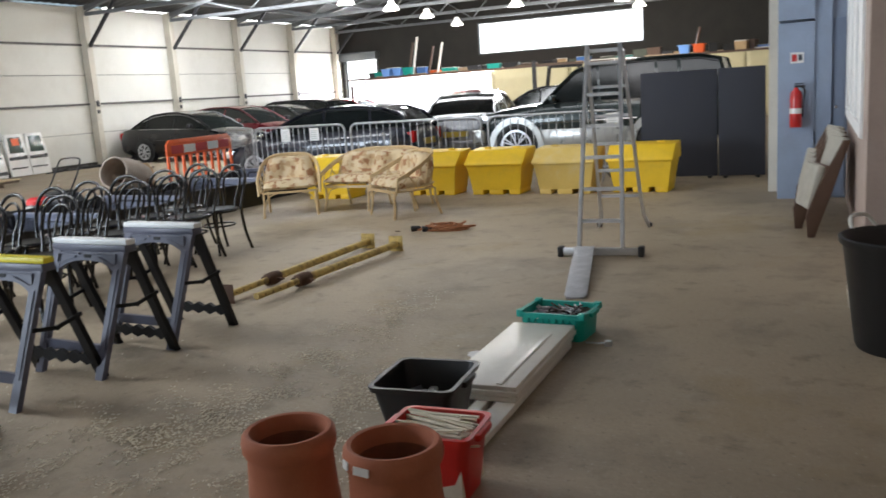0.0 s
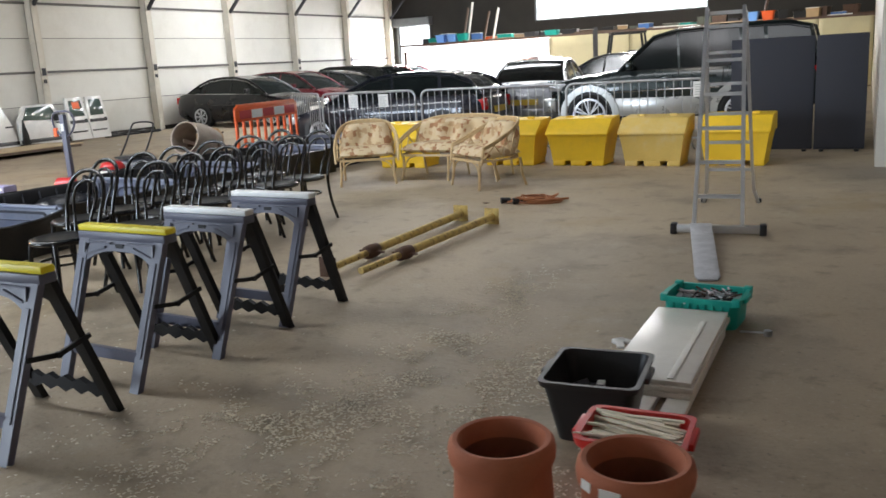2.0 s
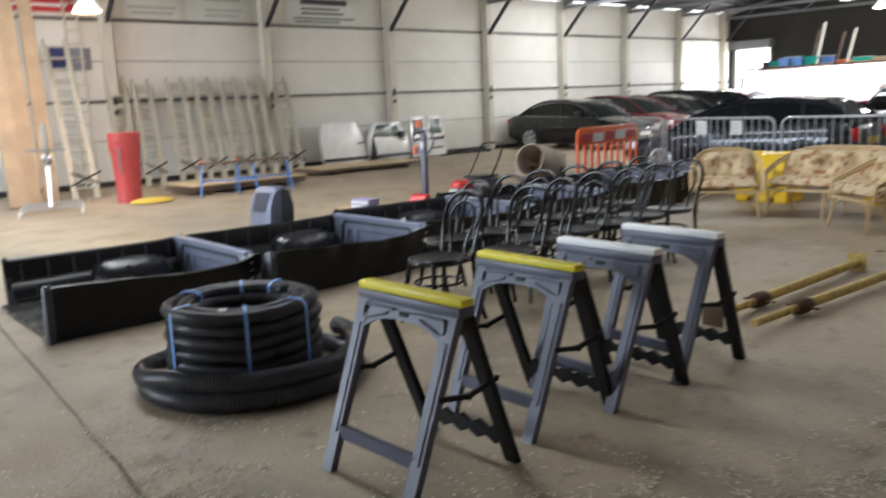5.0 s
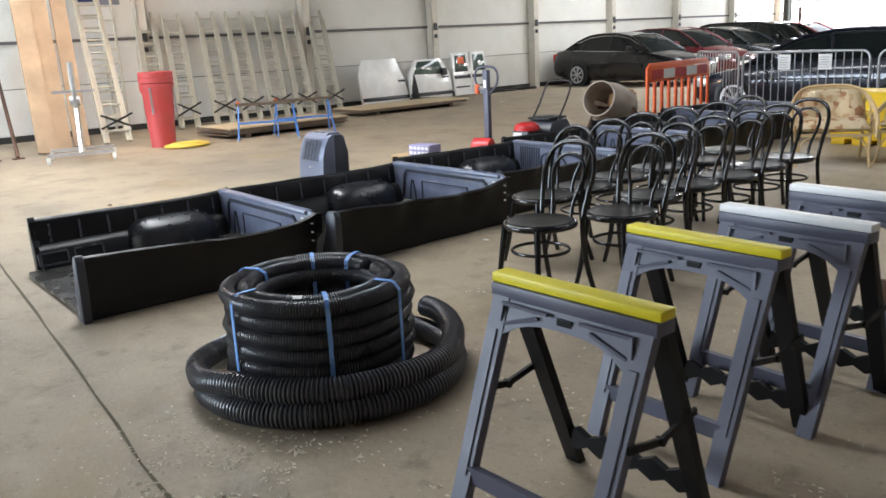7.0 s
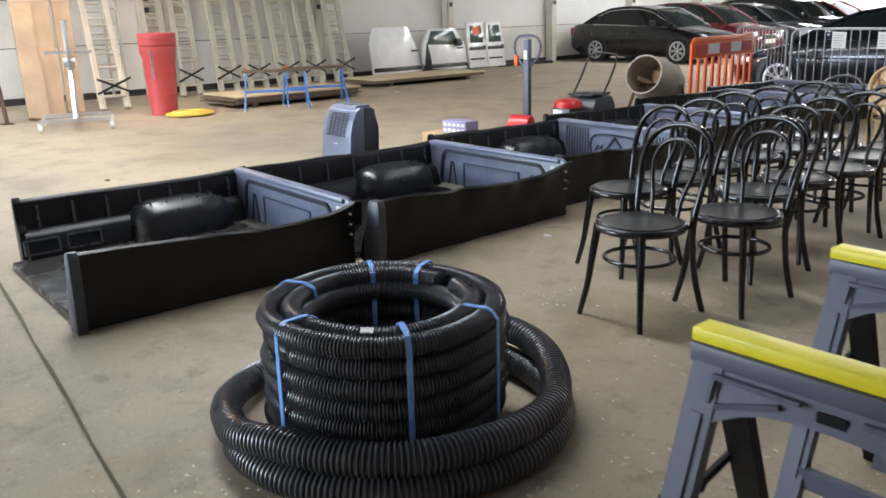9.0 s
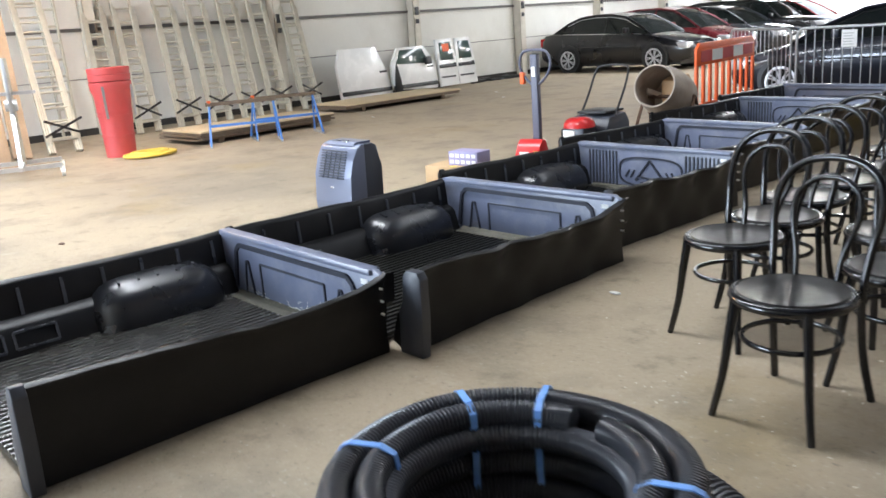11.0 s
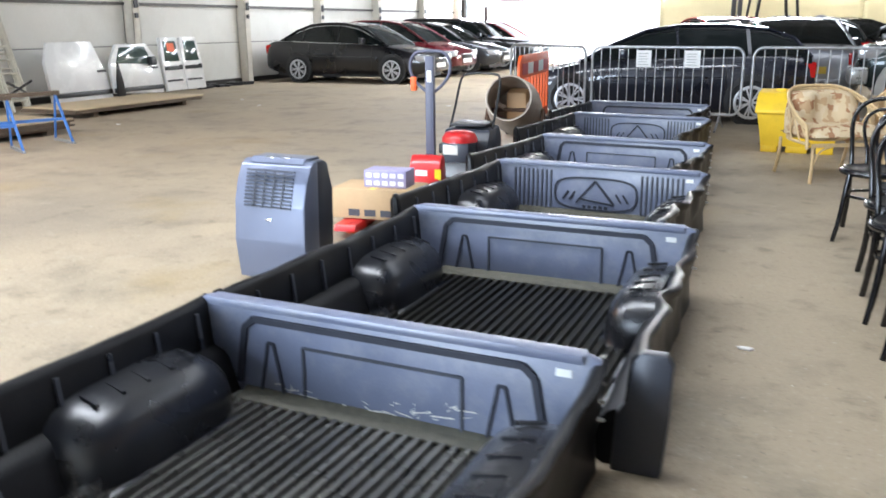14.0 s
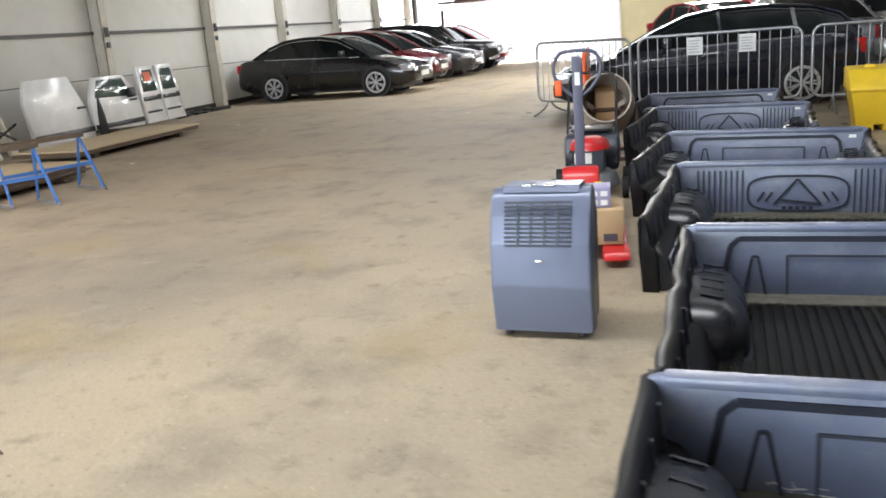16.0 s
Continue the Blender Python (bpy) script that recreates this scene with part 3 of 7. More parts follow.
def column(x, y, s=1):
    c = thing("column", "cream painted steel column with dark knee brace", "column", (x, y, 0), 0, "columns", "structure")
    bm = B()
    for q in (-0.1, 0.088):
        box(bm, 0 if s > 0 else -0.24, 0.24 if s > 0 else 0, q, q + 0.012, 0, EAVE)
    box(bm, 0.0 if s > 0 else -0.24, 0.012 if s > 0 else -0.228, -0.1, 0.1, 0, EAVE)
    box(bm, 0.228 if s > 0 else -0.012, 0.24 if s > 0 else 0, -0.1, 0.1, 0, EAVE)
    part("web", bm, "cream", c, smooth=None)
    bm = B()
    box(bm, 0.24 if s > 0 else -0.27, 0.27 if s > 0 else -0.24, -0.05, 0.05, 1.75, 1.93)
    box(bm, 0.24 if s > 0 else -0.27, 0.27 if s > 0 else -0.24, -0.04, 0.04, 1.55, 1.65)
    part("bracket", bm, "strut", c, smooth=None)
    bm = B()
    bar(bm, (0.24 * s, 0, 3.5), (1.55 * s, 0, 4.85), 0.07, 0.09)
    part("knee_brace", bm, "strut", c, smooth=None)
    return c


for y in COLS:
    column(WX + 0.005, y)

# roof slopes with open strips for the added unseen roof lights, purlins and trusses
def roof_z(x):
    return EAVE + (RIDGE_Z - EAVE) * (1 - abs(x - RIDGE_X) / (EX - RIDGE_X + 0.1))


def slope(name, x0, x1, y0, y1, mat_name="roof"):
    bm = B()
    n = int((y1 - y0) / 0.15)
    rows = []
    for i in range(n + 1):
        y = y0 + (y1 - y0) * i / n
        dz = 0.03 if i % 2 else 0
        rows.append([bm.verts.new((x, y, roof_z(x) + dz + t)) for x, t in ((x0, 0), (x1, 0), (x1, 0.06), (x0, 0.06))])
    for a, b in zip(rows, rows[1:]):
        for k in range(4):
            bm.faces.new((a[k], a[(k + 1) % 4], b[(k + 1) % 4], b[k]))
    return solo(name, bm, mat_name, "dark grey corrugated sheet roof seen from inside", "ceiling", kind="structure", smooth=None)


slope("ceiling", WX - 0.3, -13.6, YF, YB + 0.2)
slope("ceiling", -12.2, RIDGE_X, YF, YB + 0.2)
slope("ceiling", RIDGE_X, -3.0, YF, YB + 0.2)
slope("ceiling", -1.8, EX + 0.4, YF, YB + 0.2)
slope("ceiling", -3.0, -1.8, YF, 3.8)
slope("ceiling", -3.0, -1.8, 16.2, YB + 0.2)
for a, b in ((YF, -2.2), (14.2, 16.8), (31.2, YB + 0.2)):
    slope("ceiling", -13.6, -12.2, a, b)
bm = B()
for x in [-16.5, -15, -13.6, -12.2, -10.7, -9.2, -6, -4.4, -2.8, -1.2, 0.4, 1.8]:
    box(bm, x - 0.04, x + 0.04, YF, YB, roof_z(x) - 0.17, roof_z(x) - 0.01)
solo("purlins", bm, "steel", "grey steel purlins under the roof sheets", "roof beam", kind="structure", smooth=None)


def truss(y):
    c = thing("roof_truss", "grey steel lattice roof truss", "roof truss", (0, y, 0), 0, "roof trusses", "structure")
    bm = B()
    for a, b in ((WX, RIDGE_X), (RIDGE_X, EX)):
        bar(bm, (a, 0, roof_z(a) - 0.24), (b, 0, roof_z(b) - 0.24), 0.1, 0.12)
    part("top_chord", bm, "steel", c, smooth=None)
    bm = B()
    bar(bm, (WX, 0, 4.42), (EX, 0, 4.42), 0.08, 0.1)
    part("bottom_chord", bm, "steel", c, smooth=None)
    bm = B()
    xs = [WX + 1.7 * i for i in range(13)]
    for i, (a, b) in enumerate(zip(xs, xs[1:])):
        za, zb = (4.42, roof_z(b) - 0.24) if i % 2 == 0 else (roof_z(a) - 0.24, 4.42)
        rod(bm, (a, 0, za), (b, 0, zb), 0.025, 6)
    part("lattice", bm, "steel", c, smooth=None)


for y in COLS:
    truss(y)

# back wall with roller door, window strip; unseen front wall with added open doorway; east walls
bm = B()
for x0, x1, z0, z1 in ((WX - 0.3, -17.45, 0, 3.15), (-15.75, -14.7, 0, 2.05), (-10.0, EX + 0.3, 0, 2.98), (-15.75, -10.0, 2.05, 2.98), (-15.75, -10.9, 2.98, 4.25), (-17.45, -15.75, 3.15, 4.25), (WX - 0.3, -17.45, 3.15, 4.25), (-4.0, EX + 0.3, 2.98, 4.25), (WX - 0.3, EX + 0.3, 4.25, RIDGE_Z + 0.2)):
    box(bm, x0, x1, YB, YB + 0.25, z0, z1)
solo("wall_north", bm, "darkwall", "dark back wall with a bright window strip and doorways", "wall", kind="structure", smooth=None)
bm = B()
for x0, x1, z0, z1 in ((WX - 0.3, -16.2, 0, RIDGE_Z), (-8.6, EX + 0.3, 0, RIDGE_Z), (-16.2, -8.6, 4.3, RIDGE_Z)):
    box(bm, x0, x1, YF - 0.25, YF, z0, z1)
# added unseen return wall, keeps the doorway light off the right-hand floor
box(bm, -4.9, EX, 0.35, 0.6, 0, EAVE)
box(bm, -4.9, -4.65, YF, 0.35, 0, EAVE)
solo("wall_south", bm, "wall", "plain unseen front wall, doorway and return wall added to shape the light", "wall", kind="structure", smooth=None)
bm = B()
box(bm, EX, EX + 0.3, YF, 12.63, 0, EAVE + 0.1)
solo("wall_east", bm, "brick", "dull reddish painted wall beside the office", "wall", kind="structure", smooth=None)
bm = B()
box(bm, 1.62, 1.9, 13.3, YB, 0, EAVE + 0.35)
solo("wall_northeast", bm, "cream", "cream side wall at the far end of the hall", "wall", kind="structure", smooth=None)

w = thing("window_1", "long bright strip window high in the back wall", "window", (0, 0, 0), 0, "", "structure")
bm = B()
for z in (2.96, 4.2):
    box(bm, -10.9, -4.0, YB - 0.03, YB + 0.1, z, z + 0.05)
for x in (-10.9, -4.05):
    box(bm, x, x + 0.05, YB - 0.02, YB + 0.1, 2.96, 4.24)
part("window_frame", bm, "steel", w, smooth=None)

d = thing("door_1", "open roller door with steel housing, daylight outside", "door", (0, 0, 0), 0, "", "structure")
bm = B()
for x in (-17.45, -15.83):
    box(bm, x, x + 0.08, YB - 0.05, YB, 0, 3.15)
part("guide", bm, "steel", d, smooth=None)
bm = B()
box(bm, -17.55, -15.65, YB - 0.4, YB, 3.15, 3.5, 0.03)
part("housing", bm, "steel", d, smooth=None)

# white translucent sheeting under the mezzanine, cream marquee cloth beside it
def cloth(name, x0, x1, y, z0, z1, material, label, cat):
    bm = B()
    n, k = int((x1 - x0) * 6), 6
    r = random.Random(int(x0 * 10))
    ph = [r.uniform(0, 6) for _ in range(4)]
    g = [[bm.verts.new((x0 + (x1 - x0) * i / n, y + 0.04 * math.sin(i * 0.9 + ph[0]) * (1.2 - j / k) + 0.03 * math.sin(i * 0.37 + ph[1]), z0 + (z1 - z0) * j / k)) for j in range(k + 1)] for i in range(n + 1)]
    for i in range(n):
        for j in range(k):
            bm.faces.new((g[i][j], g[i + 1][j], g[i + 1][j + 1], g[i][j + 1]))
    ob = solo(name, bm, material, label, cat, smooth=80)
    so = ob.modifiers.new("thick", "SOLIDIFY")
    so.thickness = 0.004
    return ob


cloth("sheeting", -15.0, -12.1, 33.2, 0.04, 2.19, "tarp", "white translucent sheeting lit by daylight behind", "sheeting")
cloth("sheeting", -12.1, -9.2, 33.15, 0.04, 2.17, "tarp", "white translucent sheeting lit by daylight behind", "sheeting")
area_light("sheeting_daylight", (-12.2, 35.9, 1.1), (-12.2, 30, 1.0), 4.4, 1.8, 1100)
for x0, x1 in ((-9.2, -6.2), (-6.2, -3.1), (-3.1, 0.0), (0.0, 1.6)):
    mq = cloth("marquee_wall", x0, x1, 32.8, 0.03, 2.2, "marquee", "cream marquee side wall with arched clear windows", "marquee cloth")
    if x0 != -6.2:
        continue
    bm = B()
    for cx in (0.3, 0.62):
        c0 = x0 + (x1 - x0) * cx
        pts = [(c0 - 0.3, 0.7), (c0 + 0.3, 0.7)] + arc(c0, 1.3, 0.3, 0, 180, 9)
        prism(bm, pts, "y", 32.68, 32.7)
    part("window_pane", bm, "greybanner", mq, smooth=None)
bm = B()
box(bm, -15.6, 1.6, 32.92, 33.0, 2.2, 2.28)
box(bm, -15.6, 1.6, 33.0, 36.0, 2.22, 2.28)
for x in (-15.5, -9.2, -3.1, 1.5):
    box(bm, x, x + 0.1, 32.95, 33.05, 0, 2.0)
solo("mezzanine", bm, "brown", "steel storage mezzanine over the back of the hall", "mezzanine", kind="structure", smooth=None)

# ---- pick-up bed liners ----
LW, LH = 1.555, 0.40


def liner_side(bm, s, LL, ph, wave, dip, splay):
    """One side wall: sagging wavy rim, shelf inside, near-vertical outer face; s = -1 or 1."""
    n = 72
    secs = []
    for i in range(n + 1):
        u = i / n
        y = -LL + LL * u
        e = math.sin(math.pi * min(1, max(0, u))) ** 0.6
        top = LH - 0.012 - dip * math.sin(math.pi * u ** 2.2) ** 0.7 + 0.25 * wave * e * math.sin(u * 17 + ph * 2.1)
        wv = wave * e * (math.sin(u * 21 + ph) + 0.6 * math.sin(u * 37 + ph * 1.7))
        o = LW / 2 + splay * (1 - u) ** 1.5
        secs.append([(s * x, y, z) for x, z in (
            (o - 0.175, 0.03), (o - 0.13, 0.165), (o - 0.105, 0.19), (o - 0.062, 0.205), (o - 0.046 + wv * 0.4, top - 0.02), (o - 0.03 + wv * 0.8, top),
            (o - 0.01 + wv, top + 0.004), (o + 0.004 + wv, top - 0.006), (o + 0.002 + wv, top - 0.03), (o - 0.014 + wv * 0.8, top - 0.05), (o - 0.012 + wv * 0.5, 0.22), (o - 0.03 - wv * 0.4, 0.13), (o - 0.02 - wv * 0.3, 0.004), (o - 0.12, 0.004))])
    loft(bm, secs)
    return bm


def arch(bm, s, ribs):
    """Domed wheel-arch box against the side wall, with a flared foot."""
    o = LW / 2
    secs = []
    for k in range(19):
        v = math.sin(math.pi * (k / 18 - 0.5))
        v = max(-0.985, min(0.985, v * 1.0))
        e = (1 - abs(v) ** 5) ** 0.42
        w, h = 0.05 + 0.185 * e, 0.05 + 0.225 * e
        y = -0.485 + 0.365 * v
        ring = [(s * (o - 0.06 - w - 0.025), y, 0.03)]
        for a in range(0, 91, 10):
            c_, s_ = math.cos(radians(a)), math.sin(radians(a))
            ring.append((s * (o - 0.06 - w * c_ ** 0.62), y, 0.04 + (h - 0.04) * s_ ** 0.75))
        ring.append((s * (o - 0.05), y, 0.03))
        secs.append(ring)
    loft(bm, secs)
    for i in range(5):
        y = -0.70 + i * 0.105
        ribs.append(bar(B(), (s * (o - 0.19), y, 0.266), (s * (o - 0.10), y + 0.02, 0.274), 0.012, 0.010))
    return bm


def strip(bm, pts, w, y, d=0.012):
    """A raised moulding along x,z points on the bulkhead, standing d proud of y."""
    for (a, b), (c, e) in zip(pts, pts[1:]):
        bar(bm, (a, y - d / 2, b), (c, y - d / 2, e), w, d, (0, 1, 0))


def liner(at, turn, style, label, LL=1.58, wave=0.006, dip=0.05, flange=0.06, splay=0.03, pinch=0.0):
    c = thing("bed_liner", label, "bed liner", at, turn, "row of bed liners")
    bm = B()
    w = LW / 2 - 0.16
    n = 27
    pts = [(-w, 0.012), (w, 0.012)]
    top = []
    for i in range(n):
        x = w - 2 * w * (i + 0.5) / n
        h = w / n
        top += [(x + h * 0.55, 0.026), (x + h * 0.4, 0.044), (x - h * 0.4, 0.044), (x - h * 0.55, 0.026)]
    prism(bm, pts + [(w, 0.026)] + top + [(-w, 0.026)], "y", -LL, -0.04)
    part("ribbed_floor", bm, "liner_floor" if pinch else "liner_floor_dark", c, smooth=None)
    o = LW / 2
    for s in (-1, 1):
        dp = dip if s > 0 else dip * 0.25
        LS = LL if s > 0 or not pinch else LL - 0.1
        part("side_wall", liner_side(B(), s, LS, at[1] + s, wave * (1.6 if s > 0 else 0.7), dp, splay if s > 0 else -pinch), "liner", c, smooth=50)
        ribs = []
        hump = part("wheel_arch", arch(B(), s, ribs), "liner_arch", c, smooth=60)
        for rb in ribs:
            part("arch_rib", rb, "liner_arch", hump, smooth=None)
        bm = B()
        wo = o + (flange if s > 0 else 0.005 - pinch)
        fi = o + splay - 0.04 if s > 0 else o - 0.05 - pinch
        pts = [(s * (fi - 0.05), 0.0), (s * (fi - 0.04), 0.2), (s * fi, 0.25), (s * (fi + 0.005), LH - 0.03), (s * (fi + 0.03), LH + 0.005), (s * (wo - 0.02), LH + 0.005), (s * wo, LH - 0.03), (s * (wo - 0.005), 0.2), (s * (wo - 0.02), 0)]
        prism(bm, pts, "y", -LS - 0.03, -LS + 0.02, 0.006)
        # right flange coloured as lit, left one as shaded
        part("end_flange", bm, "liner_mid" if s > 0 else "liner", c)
        for y0 in (-LL + 0.08, -LL + 0.33):
            bm = B()
            o = LW / 2 + (splay if s > 0 else -pinch) * (-(y0 + 0.1) / LL) ** 1.5
            q = [(s * (o - 0.165), y0, 0.07), (s * (o - 0.165), y0 + 0.2, 0.07), (s * (o - 0.14), y0 + 0.2, 0.15), (s * (o - 0.14), y0, 0.15)]
            for a, b in zip(q, q[1:] + q[:1]):
                bar(bm, a, b, 0.012, 0.012)
            part("panel_moulding", bm, "liner_worn", c, smooth=None)
        for k in range(7):
            yy = -LL + 0.2 + k * (LL - 0.3) / 6
            o = LW / 2 + (splay if s > 0 else -pinch) * (-yy / LL) ** 1.5
            bm = B()
            bar(bm, (s * (o - 0.066), yy, 0.21), (s * (o - 0.05), yy, LH - 0.04 - dp), 0.016, 0.014)
            part("wall_rib", bm, "liner_worn", c, smooth=None)
        o = LW / 2
        for zz in (0.2, 0.26, 0.32):
            bm = B()
            rod(bm, (s * (o - 0.02), -0.03, zz), (s * (o + 0.004), -0.03, zz), 0.006, 8)
            part("rivet", bm, "white", c)
    # bulkhead
    bm = B()
    o = LW / 2
    pts = [(-o + 0.13, 0.0), (o - 0.13, 0.0), (o - 0.10, 0.18), (o - 0.02, 0.24), (o - 0.01, LH - 0.015), (o - 0.05, LH), (-o + 0.05, LH), (-o + 0.01, LH - 0.015), (-o + 0.02, 0.24), (-o + 0.10, 0.18)]
    prism(bm, pts, "y", -0.03, 0.0, 0.006)
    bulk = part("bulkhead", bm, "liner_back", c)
    # pale bead paints the light that the floor rib ends catch
    bm = B()
    prism(bm, [(-0.10, 0.03), (-0.10, 0.045), (-0.05, 0.05), (-0.03, 0.07), (-0.03, 0.03)], "x", -o + 0.2, o - 0.2, 0.004)
    part("floor_bead", bm, "liner_dust", c, "pale bead for light caught on rib ends at the bulkhead foot")
    bm = B()
    box(bm, -o + 0.06, o - 0.06, -0.05, 0.02, LH - 0.03, LH + 0.004, 0.01)
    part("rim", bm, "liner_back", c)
    # added pieces that block light leaking through the slot between liners
    for s in (-1, 1):
        bm = B()
        prism(bm, [(s * (o - 0.16), 0.004), (s * (o - 0.10), 0.18), (s * (o - 0.02), 0.24), (s * (o - 0.01), LH - 0.02), (s * (o - 0.03), LH - 0.02), (s * (o - 0.04), 0.25), (s * (o - 0.12), 0.19), (s * (o - 0.18), 0.004)], "y", 0.001, 0.055)
        part("corner_return", bm, "liner", c, smooth=None)
    y = -0.03
    if style == "frame":
        bm = B()
        strip(bm, [(-0.60, 0.08), (-0.56, 0.30), (-0.52, 0.335), (0.52, 0.335), (0.56, 0.30), (0.60, 0.08)], 0.024, y, 0.012)
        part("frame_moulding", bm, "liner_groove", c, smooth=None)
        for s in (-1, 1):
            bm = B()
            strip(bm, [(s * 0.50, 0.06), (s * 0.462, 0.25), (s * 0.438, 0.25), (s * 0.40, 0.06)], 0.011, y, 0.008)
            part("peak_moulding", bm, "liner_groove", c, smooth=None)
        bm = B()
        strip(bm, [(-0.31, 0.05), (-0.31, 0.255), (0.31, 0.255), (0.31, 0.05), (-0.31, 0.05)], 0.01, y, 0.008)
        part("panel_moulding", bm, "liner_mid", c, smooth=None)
    else:
        for i in range(36):
            x = -0.61 + i * 1.22 / 35
            if abs(x) > 0.33:
                bm = B()
                strip(bm, [(x, 0.06), (x, 0.345)], 0.012, y, 0.009)
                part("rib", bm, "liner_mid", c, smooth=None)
        bm = B()
        ov = [(0.30 * math.copysign(abs(math.cos(a)) ** 0.6, math.cos(a)), 0.19 + 0.115 * math.copysign(abs(math.sin(a)) ** 0.6, math.sin(a))) for a in [2 * math.pi * k / 28 for k in range(29)]]
        strip(bm, ov, 0.014, y, 0.010)
        strip(bm, [(-0.14, 0.12), (0.0, 0.285), (0.14, 0.12), (-0.11, 0.15)], 0.014, y, 0.012)
        for q in (-0.24, -0.19):
            strip(bm, [(q, 0.14), (q + 0.04, 0.20)], 0.012, y, 0.010)
        for q in (0.15, 0.20):
            strip(bm, [(q + 0.04, 0.14), (q, 0.20)], 0.012, y, 0.010)
        for k in range(5):
            box(bm, -0.09 + k * 0.04, -0.065 + k * 0.04, y - 0.008, y, 0.085, 0.107)
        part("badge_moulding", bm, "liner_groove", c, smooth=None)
    bm = B()
    box(bm, o - 0.15, o - 0.10, y - 0.004, y, LH - 0.08, LH - 0.055)
    part("label", bm, "paper", c, "small white lot label", smooth=None)
    return c


liner((-5.865, 5.645, 0), -2.5, "frame", "black plastic pick-up bed liner, dusty with white scuffs", 1.56, 0.004, 0.06, 0.07, 0.03, 0.03)
liner((-5.80, 7.42, 0), -1, "frame", "black plastic pick-up bed liner with framed bulkhead", 1.73, 0.012, 0.06, 0.155, 0.07)
liner((-5.91, 9.11, 0), -4, "badge", "black plastic pick-up bed liner with ribbed badge bulkhead", 1.55, 0.012, 0.04)
liner((-6.03, 10.62, 0), -7, "frame", "black plastic pick-up bed liner with framed bulkhead", 1.42, 0.010, 0.04)
liner((-6.24, 12.62, 0), -6, "badge", "black plastic pick-up bed liner with ribbed badge bulkhead", 1.6, 0.010, 0.03)
liner((-6.40, 14.15, 0), -6, "frame", "black plastic pick-up bed liner near the crowd barrier", 1.4, 0.010, 0.03)

# white scuff on the nearest bulkhead
bm = B()
rng = random.Random(8)
x = -0.44
while x < 0.34:
    l = rng.uniform(0.02, 0.09)
    z = 0.075 + 0.02 * math.sin(x * 9) + (0.05 if x > 0.25 else 0)
    bar(bm, (x, -0.0325, z), (x + l, -0.0325, z + rng.uniform(-0.012, 0.015)), rng.uniform(0.0015, 0.004), 0.002, (0, 1, 0))
    for _ in range(2):
        q, e = x + rng.uniform(-0.03, 0.03), z + rng.gauss(0, 0.014)
        bar(bm, (q, -0.0325, e), (q + l * rng.uniform(0.1, 0.4), -0.0325, e + rng.uniform(-0.012, 0.012)), rng.uniform(0.001, 0.003), 0.002, (0, 1, 0))
    x += l * rng.uniform(0.6, 1.1)
sc = [o for o in bpy.data.objects if o.name == "bed_liner"][0]
part("scuff", bm, "offwhite", sc, "white chalky scuff marks", smooth=None)


